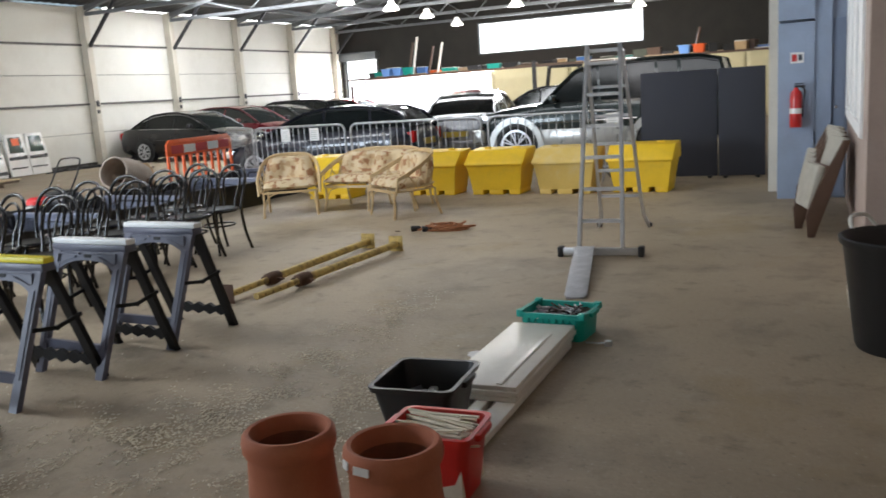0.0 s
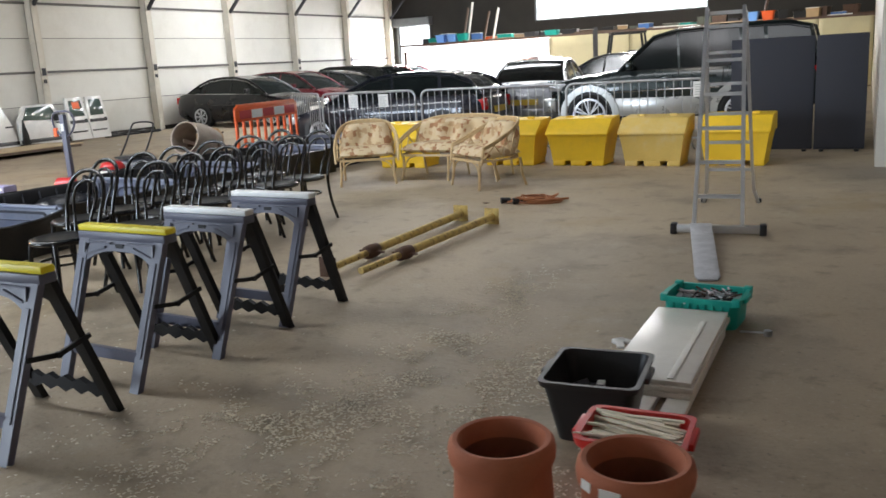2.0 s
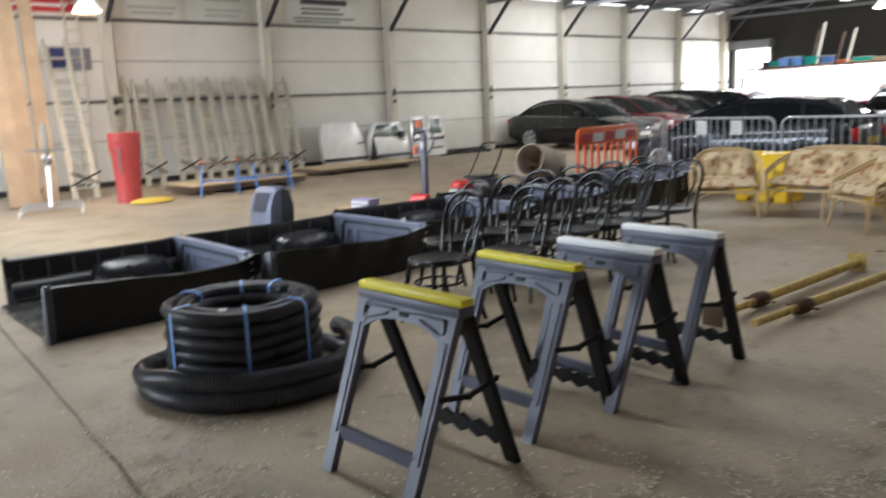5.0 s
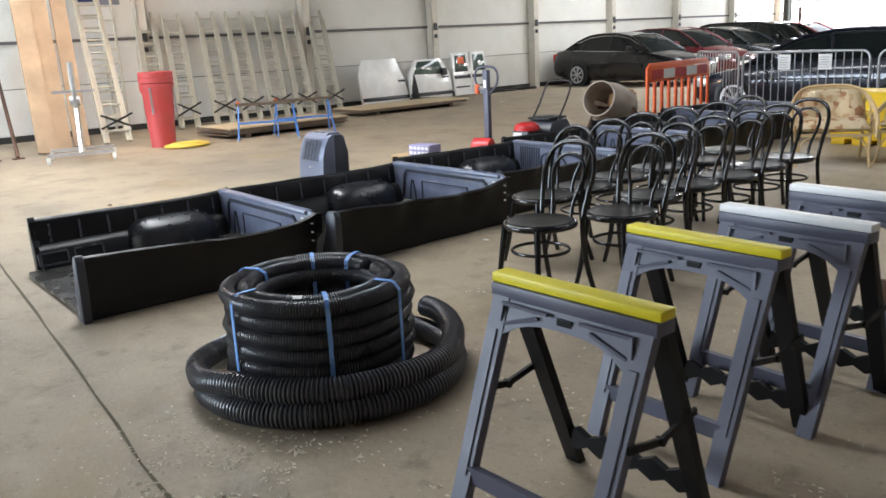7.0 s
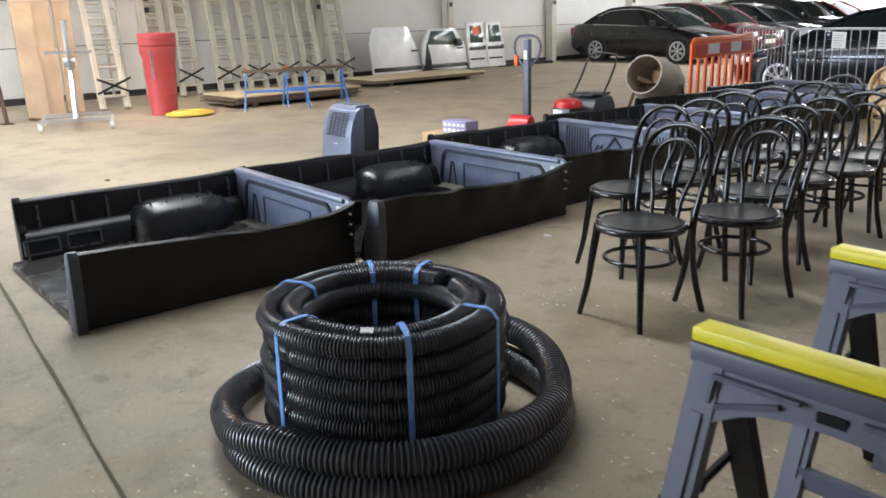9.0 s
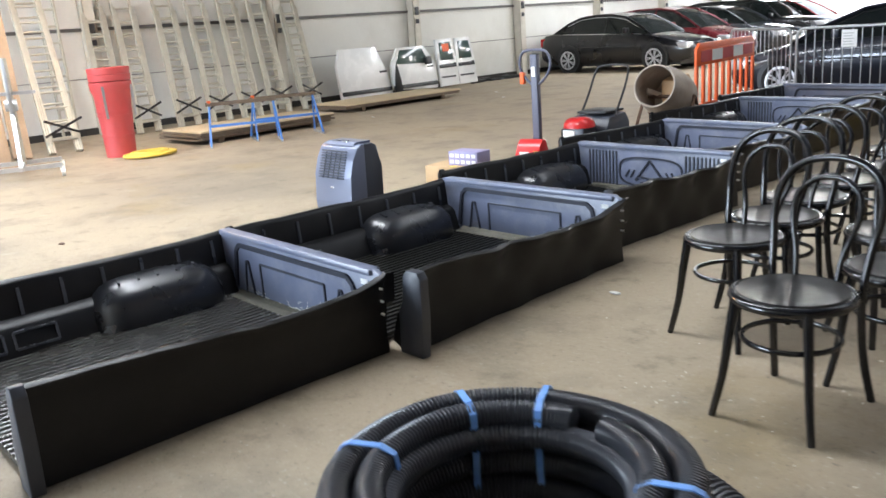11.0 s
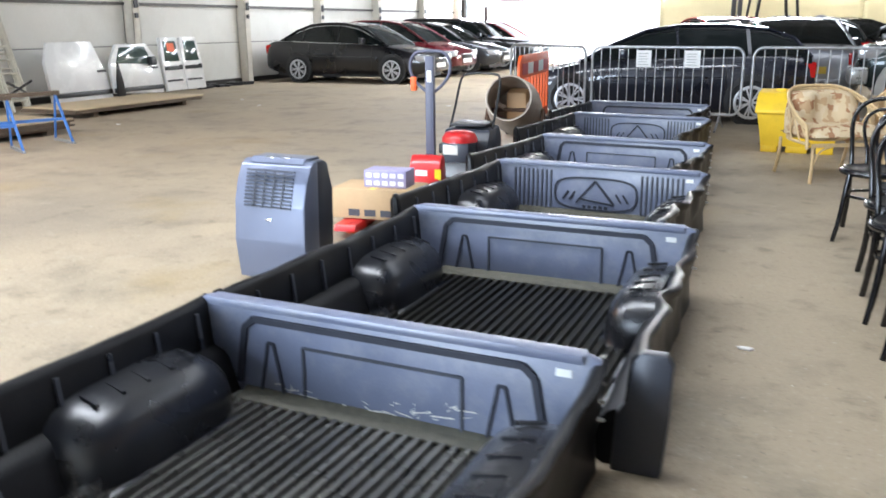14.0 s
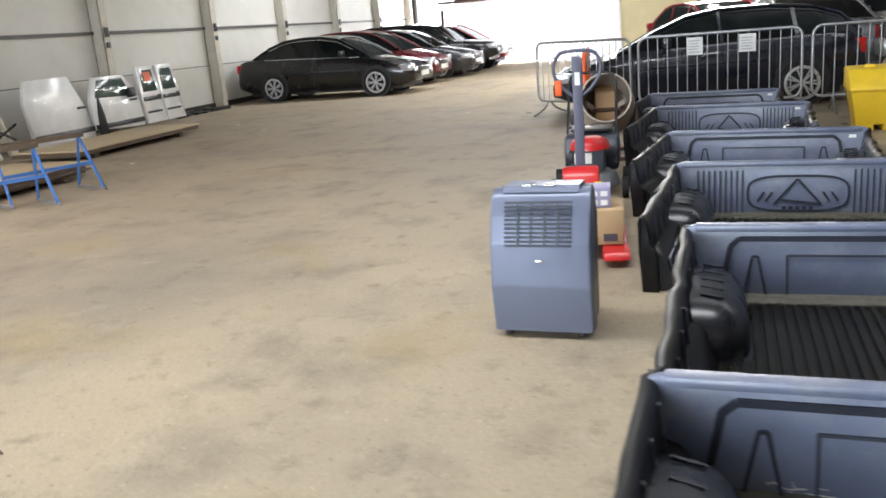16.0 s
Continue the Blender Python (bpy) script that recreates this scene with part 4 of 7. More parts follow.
# ---- sawhorses ----
def sawhorse(at, turn, strip_mat, label):
    c = thing("sawhorse", label, "sawhorse", at, turn, "row of sawhorses")
    H, W, S = 0.765, 0.32, 0.27
    bm = B()
    box(bm, -W, W, -0.035, 0.035, H - 0.032, H, 0.006)
    part("top_strip", bm, strip_mat, c, "yellow non-slip top strip" if strip_mat == "yellow" else "white top strip")
    bm = B()
    box(bm, -W + 0.005, W - 0.005, -0.045, 0.04, H - 0.075, H - 0.032, 0.005)
    part("beam", bm, "shgrey", c)
    for front in (1, 0):
        mt = "shgrey" if front else "shblack"
        d = -1 if front else 1

        def py(z):
            return d * (0.02 + S * (H - 0.05 - z) / (H - 0.05))
        splay = -0.012
        for s in (-1, 1):
            bm = B()
            secs = []
            for z in (H - 0.05, 0.55, 0.30, 0.05, 0.0):
                k = (H - z) / H
                cx = s * (W - 0.05 + splay * k)
                hw = 0.036 - 0.006 * k
                secs.append([(cx - hw, py(z) - 0.018, z), (cx + hw, py(z) - 0.018, z), (cx + hw, py(z) + 0.018, z), (cx - hw, py(z) + 0.018, z)])
            loft(bm, secs)
            part("leg", bm, mt, c, smooth=None)
            if front:
                bm = B()
                secs = []
                for z in (0.60, 0.30, 0.16):
                    k = (H - z) / H
                    cx = s * (W - 0.05 + splay * k)
                    secs.append([(cx - 0.014, py(z) - 0.024, z), (cx + 0.014, py(z) - 0.024, z), (cx + 0.014, py(z) - 0.016, z), (cx - 0.014, py(z) - 0.016, z)])
                loft(bm, secs)
                part("leg_rib", bm, mt, c, smooth=None)
        # arched apron and lower rail
        bm = B()
        n = 12
        secs = []
        for i in range(n + 1):
            x = -W + 0.05 + (2 * W - 0.10) * i / n
            u = x / (W - 0.05)
            low = H - 0.125 - 0.085 * abs(u) ** 3
            secs.append([(x, py(H - 0.06) - 0.014, H - 0.06), (x, py(low) - 0.014, low), (x, py(low) + 0.014, low), (x, py(H - 0.06) + 0.014, H - 0.06)])
        loft(bm, secs)
        part("apron", bm, mt, c, smooth=None)
        if front:
            for s in (-1, 1):
                bm = B()
                y0 = py(H - 0.1) - 0.02
                bar(bm, (s * 0.06, y0, H - 0.085), (s * 0.25, y0, H - 0.085), 0.01, 0.012, (0, 1, 0))
                bar(bm, (s * 0.10, y0, H - 0.105), (s * 0.235, y0 - 0.012, H - 0.145), 0.01, 0.012, (0, 1, 0))
                bar(bm, (s * 0.245, y0, H - 0.085), (s * 0.25, y0 - 0.012, H - 0.14), 0.01, 0.012, (0, 1, 0))
                part("apron_rib", bm, mt, c, smooth=None)
            bm = B()
            box(bm, -0.03, 0.03, py(H - 0.1) - 0.018, py(H - 0.1) - 0.01, H - 0.112, H - 0.088, 0.003)
            part("emblem", bm, "shblack", c, smooth=None)
        bm = B()
        z = 0.16 if front else 0.12
        xw = W - 0.05 + splay * 0.8
        n = 10
        secs = []
        for i in range(n + 1):
            x = -xw + 2 * xw * i / n
            wob = 0.012 * (1 if i % 2 else -1) if not front else -0.03 * (1 - (x / xw) ** 2)
            lo = z - 0.028 - (wob if not front else -wob * -1 * 0.0) * (0 if front else 1)
            secs.append([(x, py(z) - 0.014, z + 0.028 + (0 if front else wob)), (x, py(z) - 0.014, lo), (x, py(z) + 0.014, lo), (x, py(z) + 0.014, z + 0.028 + (0 if front else wob))])
        loft(bm, secs)
        part("lower_rail", bm, mt, c, smooth=None)
    for s in (-1, 1):
        bm = B()
        x = s * (W - 0.02)
        bar(bm, (x, -0.15, 0.40), (x, 0.0, 0.375), 0.012, 0.022)
        bar(bm, (x, 0.0, 0.375), (x, 0.17, 0.41), 0.012, 0.022)
        rod(bm, (x - 0.012, 0.0, 0.375), (x + 0.012, 0.0, 0.375), 0.014, 10)
        part("folding_brace", bm, "shblack", c, smooth=None)
    return c


sawhorse((-1.79, 6.34, 0), -4, "white", "grey and black folding sawhorse with white top strip")
sawhorse((-1.80, 5.765, 0), -4, "white", "grey and black folding sawhorse with white top strip")
sawhorse((-1.87, 5.235, 0), -2, "yellow", "grey and black folding sawhorse with yellow top strip")
sawhorse((-1.80, 4.455, 0), 0, "yellow", "grey and black folding sawhorse with yellow top strip")


# ---- bentwood chairs ----
def chair():
    c = thing("bentwood_chair", "black lacquered bentwood chair with round plywood seat", "chair", (0, 0, 0), 0, "rows of bentwood chairs")
    bm = B()
    lathe(bm, [(0.0, 0.452), (0.10, 0.452), (0.175, 0.458), (0.185, 0.462), (0.19, 0.455), (0.19, 0.445), (0.0, 0.44)], 36)
    part("seat", bm, "seat", c, "worn black plywood seat")
    bm = B()
    n = 36
    sweep(bm, [(0.198 * math.cos(2 * math.pi * k / n), 0.198 * math.sin(2 * math.pi * k / n), 0.44) for k in range(n)], 0.019, 8, True)
    part("seat_ring", bm, "lacquer", c, smooth=60)
    for s in (-1, 1):
        bm = B()
        pts = bez([(s * 0.13, -0.15, 0.44), (s * 0.145, -0.165, 0.30), (s * 0.16, -0.18, 0.15), (s * 0.185, -0.205, 0.0)], 5)
        k = len(pts)
        sweep(bm, pts, [0.020 - 0.007 * i / k for i in range(k)], 8)
        part("front_leg", bm, "lacquer", c, smooth=60)
    # rear legs and back in one bent hoop
    bm = B()
    half = [(0.185, 0.255, 0.0), (0.168, 0.20, 0.2), (0.165, 0.175, 0.42), (0.178, 0.20, 0.58), (0.192, 0.235, 0.70), (0.172, 0.268, 0.80), (0.105, 0.29, 0.86), (0.0, 0.297, 0.88)]
    path = half + [(-x, y, z) for x, y, z in half[-2::-1]]
    sweep(bm, bez(path, 5), 0.0155, 8)
    part("back_hoop", bm, "lacquer", c, smooth=60)
    bm = B()
    half = [(0.075, 0.17, 0.44), (0.085, 0.19, 0.55), (0.118, 0.225, 0.67), (0.112, 0.25, 0.75), (0.06, 0.268, 0.80), (0.0, 0.273, 0.812)]
    path = half + [(-x, y, z) for x, y, z in half[-2::-1]]
    sweep(bm, bez(path, 5), 0.0115, 8)
    part("inner_hoop", bm, "lacquer", c, smooth=60)
    bm = B()
    sweep(bm, [(0.165 * math.cos(2 * math.pi * k / 28), 0.165 * math.sin(2 * math.pi * k / 28), 0.285) for k in range(28)], 0.010, 6, True)
    part("leg_ring", bm, "lacquer", c, smooth=60)
    return c


first = chair()
rng = random.Random(5)
spots = [(-3.47, 6.10 + 0.49 * i) for i in range(7)] + [(-4.03, 6.70 + 0.47 * i) for i in range(6)]
spots[1] = (-3.26, 6.57)
spots[12] = (-4.14, 9.2)
for i, (x, y) in enumerate(spots):
    m = pose(x + (rng.uniform(-0.04, 0.04) if i > 1 else 0), y + rng.uniform(-0.03, 0.03), 0, 0, 0, -6 + rng.uniform(-6, 6))
    if i == 0:
        first.matrix_basis = m
    else:
        copy_thing(first, m)


# ---- drainage pipe coil ----
def ribbed(bm, centre, pts_fn, n, r, amp, seg):
    """A corrugated pipe: n rib pairs along pts_fn(0..1)."""
    pts, rs = [], []
    for i in range(n):
        for f, k in ((0.0, -amp), (0.3, amp), (0.6, amp), (0.9, -amp)):
            pts.append(pts_fn((i + f) / n))
            rs.append(r + k)
    sweep(bm, pts, rs, seg)


coil = thing("pipe_coil", "black corrugated drainage pipe coil with blue straps", "pipe coil", (-3.43, 4.57, 0))
for lvl in range(6):
    for R in (0.394, 0.315):
        bm = B()
        z = 0.10 + lvl * 0.070
        rr = random.Random(lvl * 7 + int(R * 100))
        a0 = rr.uniform(0, 6)
        dx, dy = rr.uniform(-0.01, 0.01), rr.uniform(-0.01, 0.01)

        def ring(t, R=R, z=z, a0=a0, dx=dx, dy=dy, lvl=lvl):
            a = a0 + t * 2 * math.pi if not (lvl == 5 and R < 0.35) else radians(100) + t * radians(344)
            return (dx + R * math.cos(a), dy + R * math.sin(a), z + 0.004 * math.sin(3 * a))
        ribbed(bm, None, ring, 210 if R > 0.35 else 165, 0.035, 0.0036, 8)
        part("pipe_turn", bm, "pipe", coil, smooth=60)
bm = B()
ribbed(bm, None, lambda t: (0.285 * math.cos(0.3 + t * 5.6), 0.285 * math.sin(0.3 + t * 5.6), 0.405), 120, 0.034, 0.003, 8)
part("pipe_turn", bm, "pipe", coil, smooth=60)


LOOSE = [(0.0, 0.55, 0.058), (0.12, 0.57, 0.058), (0.25, 0.615, 0.058), (0.42, 0.60, 0.058), (0.55, 0.60, 0.06), (0.64, 0.56, 0.11), (0.70, 0.53, 0.15), (0.80, 0.55, 0.145), (0.90, 0.60, 0.14), (1.0, 0.655, 0.165)]


def loose(t):
    a = radians(-102 + t * 556)
    w = [(p, q) for p, q in zip(LOOSE, LOOSE[1:]) if t <= q[0]] or [(LOOSE[-2], LOOSE[-1])]
    p, q = w[0]
    k = (t - p[0]) / (q[0] - p[0])
    k = k * k * (3 - 2 * k)
    return ((p[1] + (q[1] - p[1]) * k) * math.cos(a), (p[1] + (q[1] - p[1]) * k) * math.sin(a), p[2] + (q[2] - p[2]) * k)


bm = B()
ribbed(bm, None, loose, 300, 0.050, 0.006, 12)
part("loose_pipe", bm, "pipe", coil, "thicker loose corrugated pipe at the foot", smooth=60)
# near-black discs stand in for the shade inside the pipe
for t, d in ((1.0, 0.004), (0.0, -0.004)):
    bm = B()
    p, q = Vector(loose(t)), Vector(loose(abs(t - 0.004)))
    u = (p - q).normalized()
    rod(bm, p - u * 0.004, p + u * 0.003, 0.043, 16)
    part("pipe_mouth", bm, "mouth", coil, "near-black disc for shade inside the pipe end", smooth=60)
for a in (21, 117, 151, 206, 272, 333):
    bm = B()
    ca, sa = math.cos(radians(a)), math.sin(radians(a))
    pts = [(r * ca, r * sa, z) for r, z in ((0.437, 0.07), (0.437, 0.455), (0.416, 0.483), (0.396, 0.492), (0.315, 0.492), (0.28, 0.473), (0.272, 0.42), (0.30, 0.10))]
    for p, q in zip(pts, pts[1:]):
        bar(bm, p, q, 0.004, 0.019, (-sa, ca, 0))
    part("strap", bm, "strap", coil, "blue plastic strap", smooth=None)
bm = B()
box(bm, -0.02, 0.02, -0.013, 0.013, 0, 0.004, 0, pose(0.255, -0.255, 0.487, 14, 0, 46))
part("lot_label", bm, "paper", coil, "small white lot label", smooth=None)

# ---- grit bins ----
def grit_bin(at, turn, material, label, w=0.85):
    c = thing("grit_bin", label, "grit bin", at, turn, "row of grit bins")
    bm = B()
    h, d = 0.43, 0.56
    k0, k1 = w / 2 - 0.06, w / 2
    n = 9
    # body with fork slots at the foot
    secs = []
    for z, t in ((0.07, 0.0), (0.25, 0.45), (h, 1.0)):
        hw = k0 + (k1 - k0) * t
        y0 = 0.06 - 0.06 * t
        secs.append([(-hw, y0, z), (hw, y0, z), (hw, d - y0 * 0.5, z), (-hw, d - y0 * 0.5, z)])
    loft(bm, secs)
    part("body", bm, material, c, smooth=None)
    for x0, x1 in ((-k0, -k0 + 0.17), (-0.11, 0.11), (k0 - 0.17, k0)):
        bm = B()
        box(bm, x0, x1, 0.06, d - 0.04, 0, 0.075, 0.012)
        part("foot", bm, material, c)
    bm = B()
    prism(bm, [(-0.03, h - 0.01), (-0.03, h + 0.03), (0.20, h + 0.20), (d + 0.02, h + 0.22), (d + 0.02, h - 0.01)], "x", -k1 - 0.02, k1 + 0.02, 0.018)
    lid = part("lid", bm, material, c)
    for s in (-1, 1):
        bm = B()
        box(bm, s * 0.22 - 0.05, s * 0.22 + 0.05, 0.34, 0.40, h + 0.19, h + 0.235, 0.01)
        part("lid_rib", bm, material, lid)
    return c


for x, y, m_, lab in ((-4.62, 12.95, "grit", "yellow plastic grit bin with sloped lid behind the sofa"), (-3.03, 13.25, "grit", "yellow plastic grit bin with sloped lid"), (-2.02, 13.25, "grit", "yellow plastic grit bin with sloped lid"), (-1.0, 13.22, "gritpale", "sun-bleached yellow plastic grit bin with sloped lid"), (0.02, 13.3, "grit", "yellow plastic grit bin with sloped lid beside dark boards")):
    grit_bin((x, y, 0), -2, m_, lab)


# ---- cane suite ----
def cane_seat(name, label, cat, at, turn, w):
    c = thing(name, label, cat, at, turn, "cane suite")
    hw, d = w / 2, 0.62
    # hoop of arms and back
    n = 22
    hoop = []
    for i in range(n + 1):
        a = math.pi * i / n
        x = (hw + 0.04) * math.copysign(abs(math.cos(a)) ** 0.55, math.cos(a))
        y = -0.28 + 0.62 * math.sin(a) ** 0.8
        z = 0.50 + 0.30 * math.sin(a) ** 0.9
        hoop.append((x, y, z))
    for k, dz in enumerate((0, 0.028)):
        bm = B()
        sweep(bm, [(hw + 0.03, -0.31, 0.3)] + [(x * (1 - 0.02 * k), y, z - dz) for x, y, z in hoop] + [(-hw - 0.03, -0.31, 0.3)], 0.015, 8)
        part("arm_hoop", bm, "cane", c, smooth=60)
    bm = B()
    sweep(bm, [(x * 0.9, min(y, 0.26), 0.34) for x, y, z in hoop], 0.014, 8)
    part("seat_rail", bm, "cane", c, smooth=60)
    bm = B()
    bar(bm, (-hw * 0.95, -0.30, 0.33), (hw * 0.95, -0.30, 0.33), 0.03, 0.03)
    part("front_rail", bm, "cane", c)
    # crossing canes of arms and back
    for j in range(1, n):
        x, y, z = hoop[j]
        j2 = max(0, min(n, j + (2 if j % 2 else -2)))
        x2, y2, _ = hoop[j2]
        bm = B()
        sweep(bm, [(x, y, z), (x2 * 0.93, min(y2, 0.27), 0.34)], 0.008, 6)
        part("cane", bm, "cane", c, smooth=60)
    xs = [-hw * 0.92, hw * 0.92] + ([0.0] if w > 1 else [])
    for x in xs:
        bm = B()
        sweep(bm, bez([(x, -0.30, 0.33), (x * 1.0, -0.31, 0.15), (x * 1.05, -0.33, 0.0)], 4), 0.016, 8)
        part("front_leg", bm, "cane", c, smooth=60)
        bm = B()
        sweep(bm, bez([(x, 0.25, 0.34), (x * 0.98, 0.27, 0.18), (x * 0.98, 0.33, 0.0)], 4), 0.016, 8)
        part("rear_leg", bm, "cane", c, smooth=60)
        bm = B()
        s = -1 if x > 0 else 1
        sweep(bm, bez([(x, -0.31, 0.12), (x + s * 0.06, -0.305, 0.27), (x + s * 0.18, -0.30, 0.32)], 4), 0.009, 6)
        part("leg_brace", bm, "cane", c, smooth=60)

    def pad(name, cx, cy, cz, sx, sy, sz, tilt, tufts, round_top=0.0):
        bm = B()
        nx, ny = max(8, int(sx * 28)), 12
        grid = {}
        for side in (0, 1):
            for i in range(nx + 1):
                for j in range(ny + 1):
                    u, v = 2 * i / nx - 1, 2 * j / ny - 1
                    e = (1 - abs(u) ** 6) ** 0.5 * (1 - abs(v) ** 4) ** 0.5
                    dimple = 1 - 0.35 * sum(math.exp(-(((u - a) * sx / 0.16) ** 2 + ((v - b) * sy / 0.16) ** 2)) for a, b in tufts)
                    h = sz * e * dimple * (1 if side else -0.5)
                    if (i in (0, nx) or j in (0, ny)) and side == 1:
                        grid[side, i, j] = grid[0, i, j]
                    else:
                        grid[side, i, j] = bm.verts.new((u * sx / 2 * (1 - round_top * ((v + 1) / 2) ** 2.2), v * sy / 2 * (1 - round_top * 0.5 * abs(u) ** 3 * (v > 0)), h))
            for i in range(nx):
                for j in range(ny):
                    q = [grid[side, i, j], grid[side, i + 1, j], grid[side, i + 1, j + 1], grid[side, i, j + 1]]
                    bm.faces.new(q if side else q[::-1])
        bmesh.ops.transform(bm, matrix=pose(cx, cy, cz, tilt, 0, 0), verts=bm.verts[:])
        part(name, bm, "cushion", c, "patterned beige and rust cushion", smooth=80)
    reps = [0] if w < 1 else [-0.5, 0.0, 0.5]
    pad("seat_cushion", 0, -0.03, 0.40, w - 0.04, 0.58, 0.10, 0, [(a * 0.9 - 0.25, 0) for a in reps] + [(a * 0.9 + 0.25, 0) for a in reps])
    pad("back_cushion", 0, 0.215, 0.575, w - 0.02, 0.40, 0.15, 74, [(a * 0.9 + e, f) for a in reps for e in (-0.2, 0.2) for f in (-0.25, 0.3)], 0.22 if w < 1 else 0.12)
    return c


cane_seat("cane_armchair", "pale cane armchair with patterned beige cushions", "armchair", (-4.34, 11.6, 0), 30, 0.74)
cane_seat("cane_sofa", "pale cane two-seat sofa with patterned beige cushions", "sofa", (-3.27, 12.12, 0), 0, 1.42)
cane_seat("cane_armchair", "pale cane armchair with patterned beige cushions facing the sofa", "armchair", (-2.58, 11.52, 0), -38, 0.74)


# ---- crowd barriers ----
def barrier(p, q, group="line of crowd barriers", sign=()):
    p, q = Vector((*p, 0)), Vector((*q, 0))
    w = (q - p).length
    c = thing("crowd_barrier", "galvanised steel crowd control barrier", "crowd barrier", tuple((p + q) / 2), math.degrees(math.atan2(q.y - p.y, q.x - p.x)), group)
    h = w / 2 - 0.03
    bm = B()
    top, low, r = 1.06, 0.20, 0.12
    pts = []
    for cx, cz, a0 in ((h - r, top - r, 0), (-h + r, top - r, 90), (-h + r, low + r, 180), (h - r, low + r, 270)):
        pts += [(x, 0, z) for x, z in arc(cx, cz, r, a0, a0 + 90, 6)]
    sweep(bm, pts, 0.019, 8, True)
    part("frame", bm, "galv", c, smooth=60)
    n = int(w / 0.125)
    me = None
    for i in range(1, n):
        x = -h + 2 * h * i / n
        if me is None:
            bm = B()
            rod(bm, (0, 0, low), (0, 0, top), 0.008, 6)
            me = to_mesh("upright", bm, "galv", 60)
        o = new("upright", me)
        o.parent = c
        o.location = (x, 0, 0)
    for s in (-1, 1):
        bm = B()
        sweep(bm, bez([(s * (h - 0.25), -0.32, 0.012), (s * (h - 0.25), -0.12, 0.10), (s * (h - 0.25), 0, 0.2), (s * (h - 0.25), 0.12, 0.10), (s * (h - 0.25), 0.32, 0.012)], 4), 0.014, 6)
        part("foot", bm, "galv", c, smooth=60)
    for x in sign:
        bm = B()
        box(bm, x - 0.1, x + 0.1, -0.026, -0.022, 0.80, 1.02, 0, pose(0, 0, 0, 0, 0, 0))
        sg = part("notice", bm, "paper", c, "white paper notice in a sleeve", smooth=None)
        bm = B()
        for k in range(5):
            box(bm, x - 0.075, x + 0.06 - 0.02 * (k % 2), -0.029, -0.0262, 0.97 - k * 0.035, 0.98 - k * 0.035)
        part("print", bm, "signink", sg, smooth=None)
    return c


barrier((-8.95, 16.25), (-7.42, 15.05))
barrier((-7.36, 15.0), (-5.31, 14.86), sign=(-0.28, 0.36))
barrier((-5.25, 14.86), (-2.78, 14.9))
barrier((-2.72, 14.9), (-0.52, 14.95), sign=(0.95,))

# ---- steel props, cable ----
for k, (p, q) in enumerate((((-1.97, 7.12), (-1.93, 9.33)), ((-1.70, 7.12), (-1.56, 9.22)))):
    c = thing("steel_prop", "rusty yellow adjustable steel prop lying on the floor", "steel prop", (p[0], p[1], 0), math.degrees(math.atan2(q[1] - p[1], q[0] - p[0])), "pair of steel props")
    L = math.dist(p, q)
    r = 0.045
    bm = B()
    rod(bm, (0.02, 0, 0.06), (0.75, 0, 0.062), 0.026, 12)
    part("inner_tube", bm, "prop", c, smooth=60)
    bm = B()
    rod(bm, (0.66, 0, 0.063), (L - 0.01, 0, 0.068), 0.034, 12)
    part("outer_tube", bm, "prop", c, smooth=60)
    bm = B()
    lathe(bm, [(0.034, -0.1), (0.052, -0.09), (0.056, 0.0), (0.05, 0.06), (0.034, 0.08)], 14, (0, 0, 0), pose(0.62, 0, 0.062, 0, 90, 0))
    rod(bm, (0.60, -0.12, 0.06), (0.60, 0.11, 0.06), 0.009, 8)
    part("collar", bm, "rust", c, smooth=60)
    bm = B()
    box(bm, L - 0.008, L, -0.075, 0.075, 0.0, 0.15, 0.002)
    part("head_plate", bm, "prop", c)
    if k == 0:
        bm = B()
        box(bm, 0, 0.008, -0.075, 0.075, 0.0, 0.15, 0.002)
        part("base_plate", bm, "rust", c)
    for i in range(6):
        bm = B()
        rod(bm, (0.1 + i * 0.09, -0.0275, 0.061), (0.1 + i * 0.09, 0.0275, 0.061), 0.007, 6)
        part("pin_hole", bm, "rust", c)

c = thing("extension_cable", "orange-brown extension cable heap with dark plugs", "cable", (-1.57, 10.4, 0), 25)
rng = random.Random(12)
for k in range(9):
    bm = B()
    a = rng.uniform(0.14, 0.27)
    b = rng.uniform(0.06, 0.14)
    ox, oy, th = rng.uniform(-0.05, 0.12), rng.uniform(-0.05, 0.05), rng.uniform(-0.25, 0.25)
    pts = []
    for i in range(28):
        t = 2 * math.pi * i / 28
        x, y = a * math.cos(t), b * math.sin(t)
        pts.append((ox + x * math.cos(th) - y * math.sin(th), oy + x * math.sin(th) + y * math.cos(th), 0.012 + 0.009 * k * (0.6 + 0.4 * math.sin(t * 2 + k))))
    sweep(bm, pts, 0.009, 6, True)
    part("cable_loop", bm, "cable", c, smooth=60)
for ox, oy in ((-0.36, 0.02), (-0.24, -0.06)):
    bm = B()
    rod(bm, (ox, oy, 0.035), (ox + 0.10, oy + 0.02, 0.035), 0.034, 10, 0.026)
    part("plug", bm, "black", c)


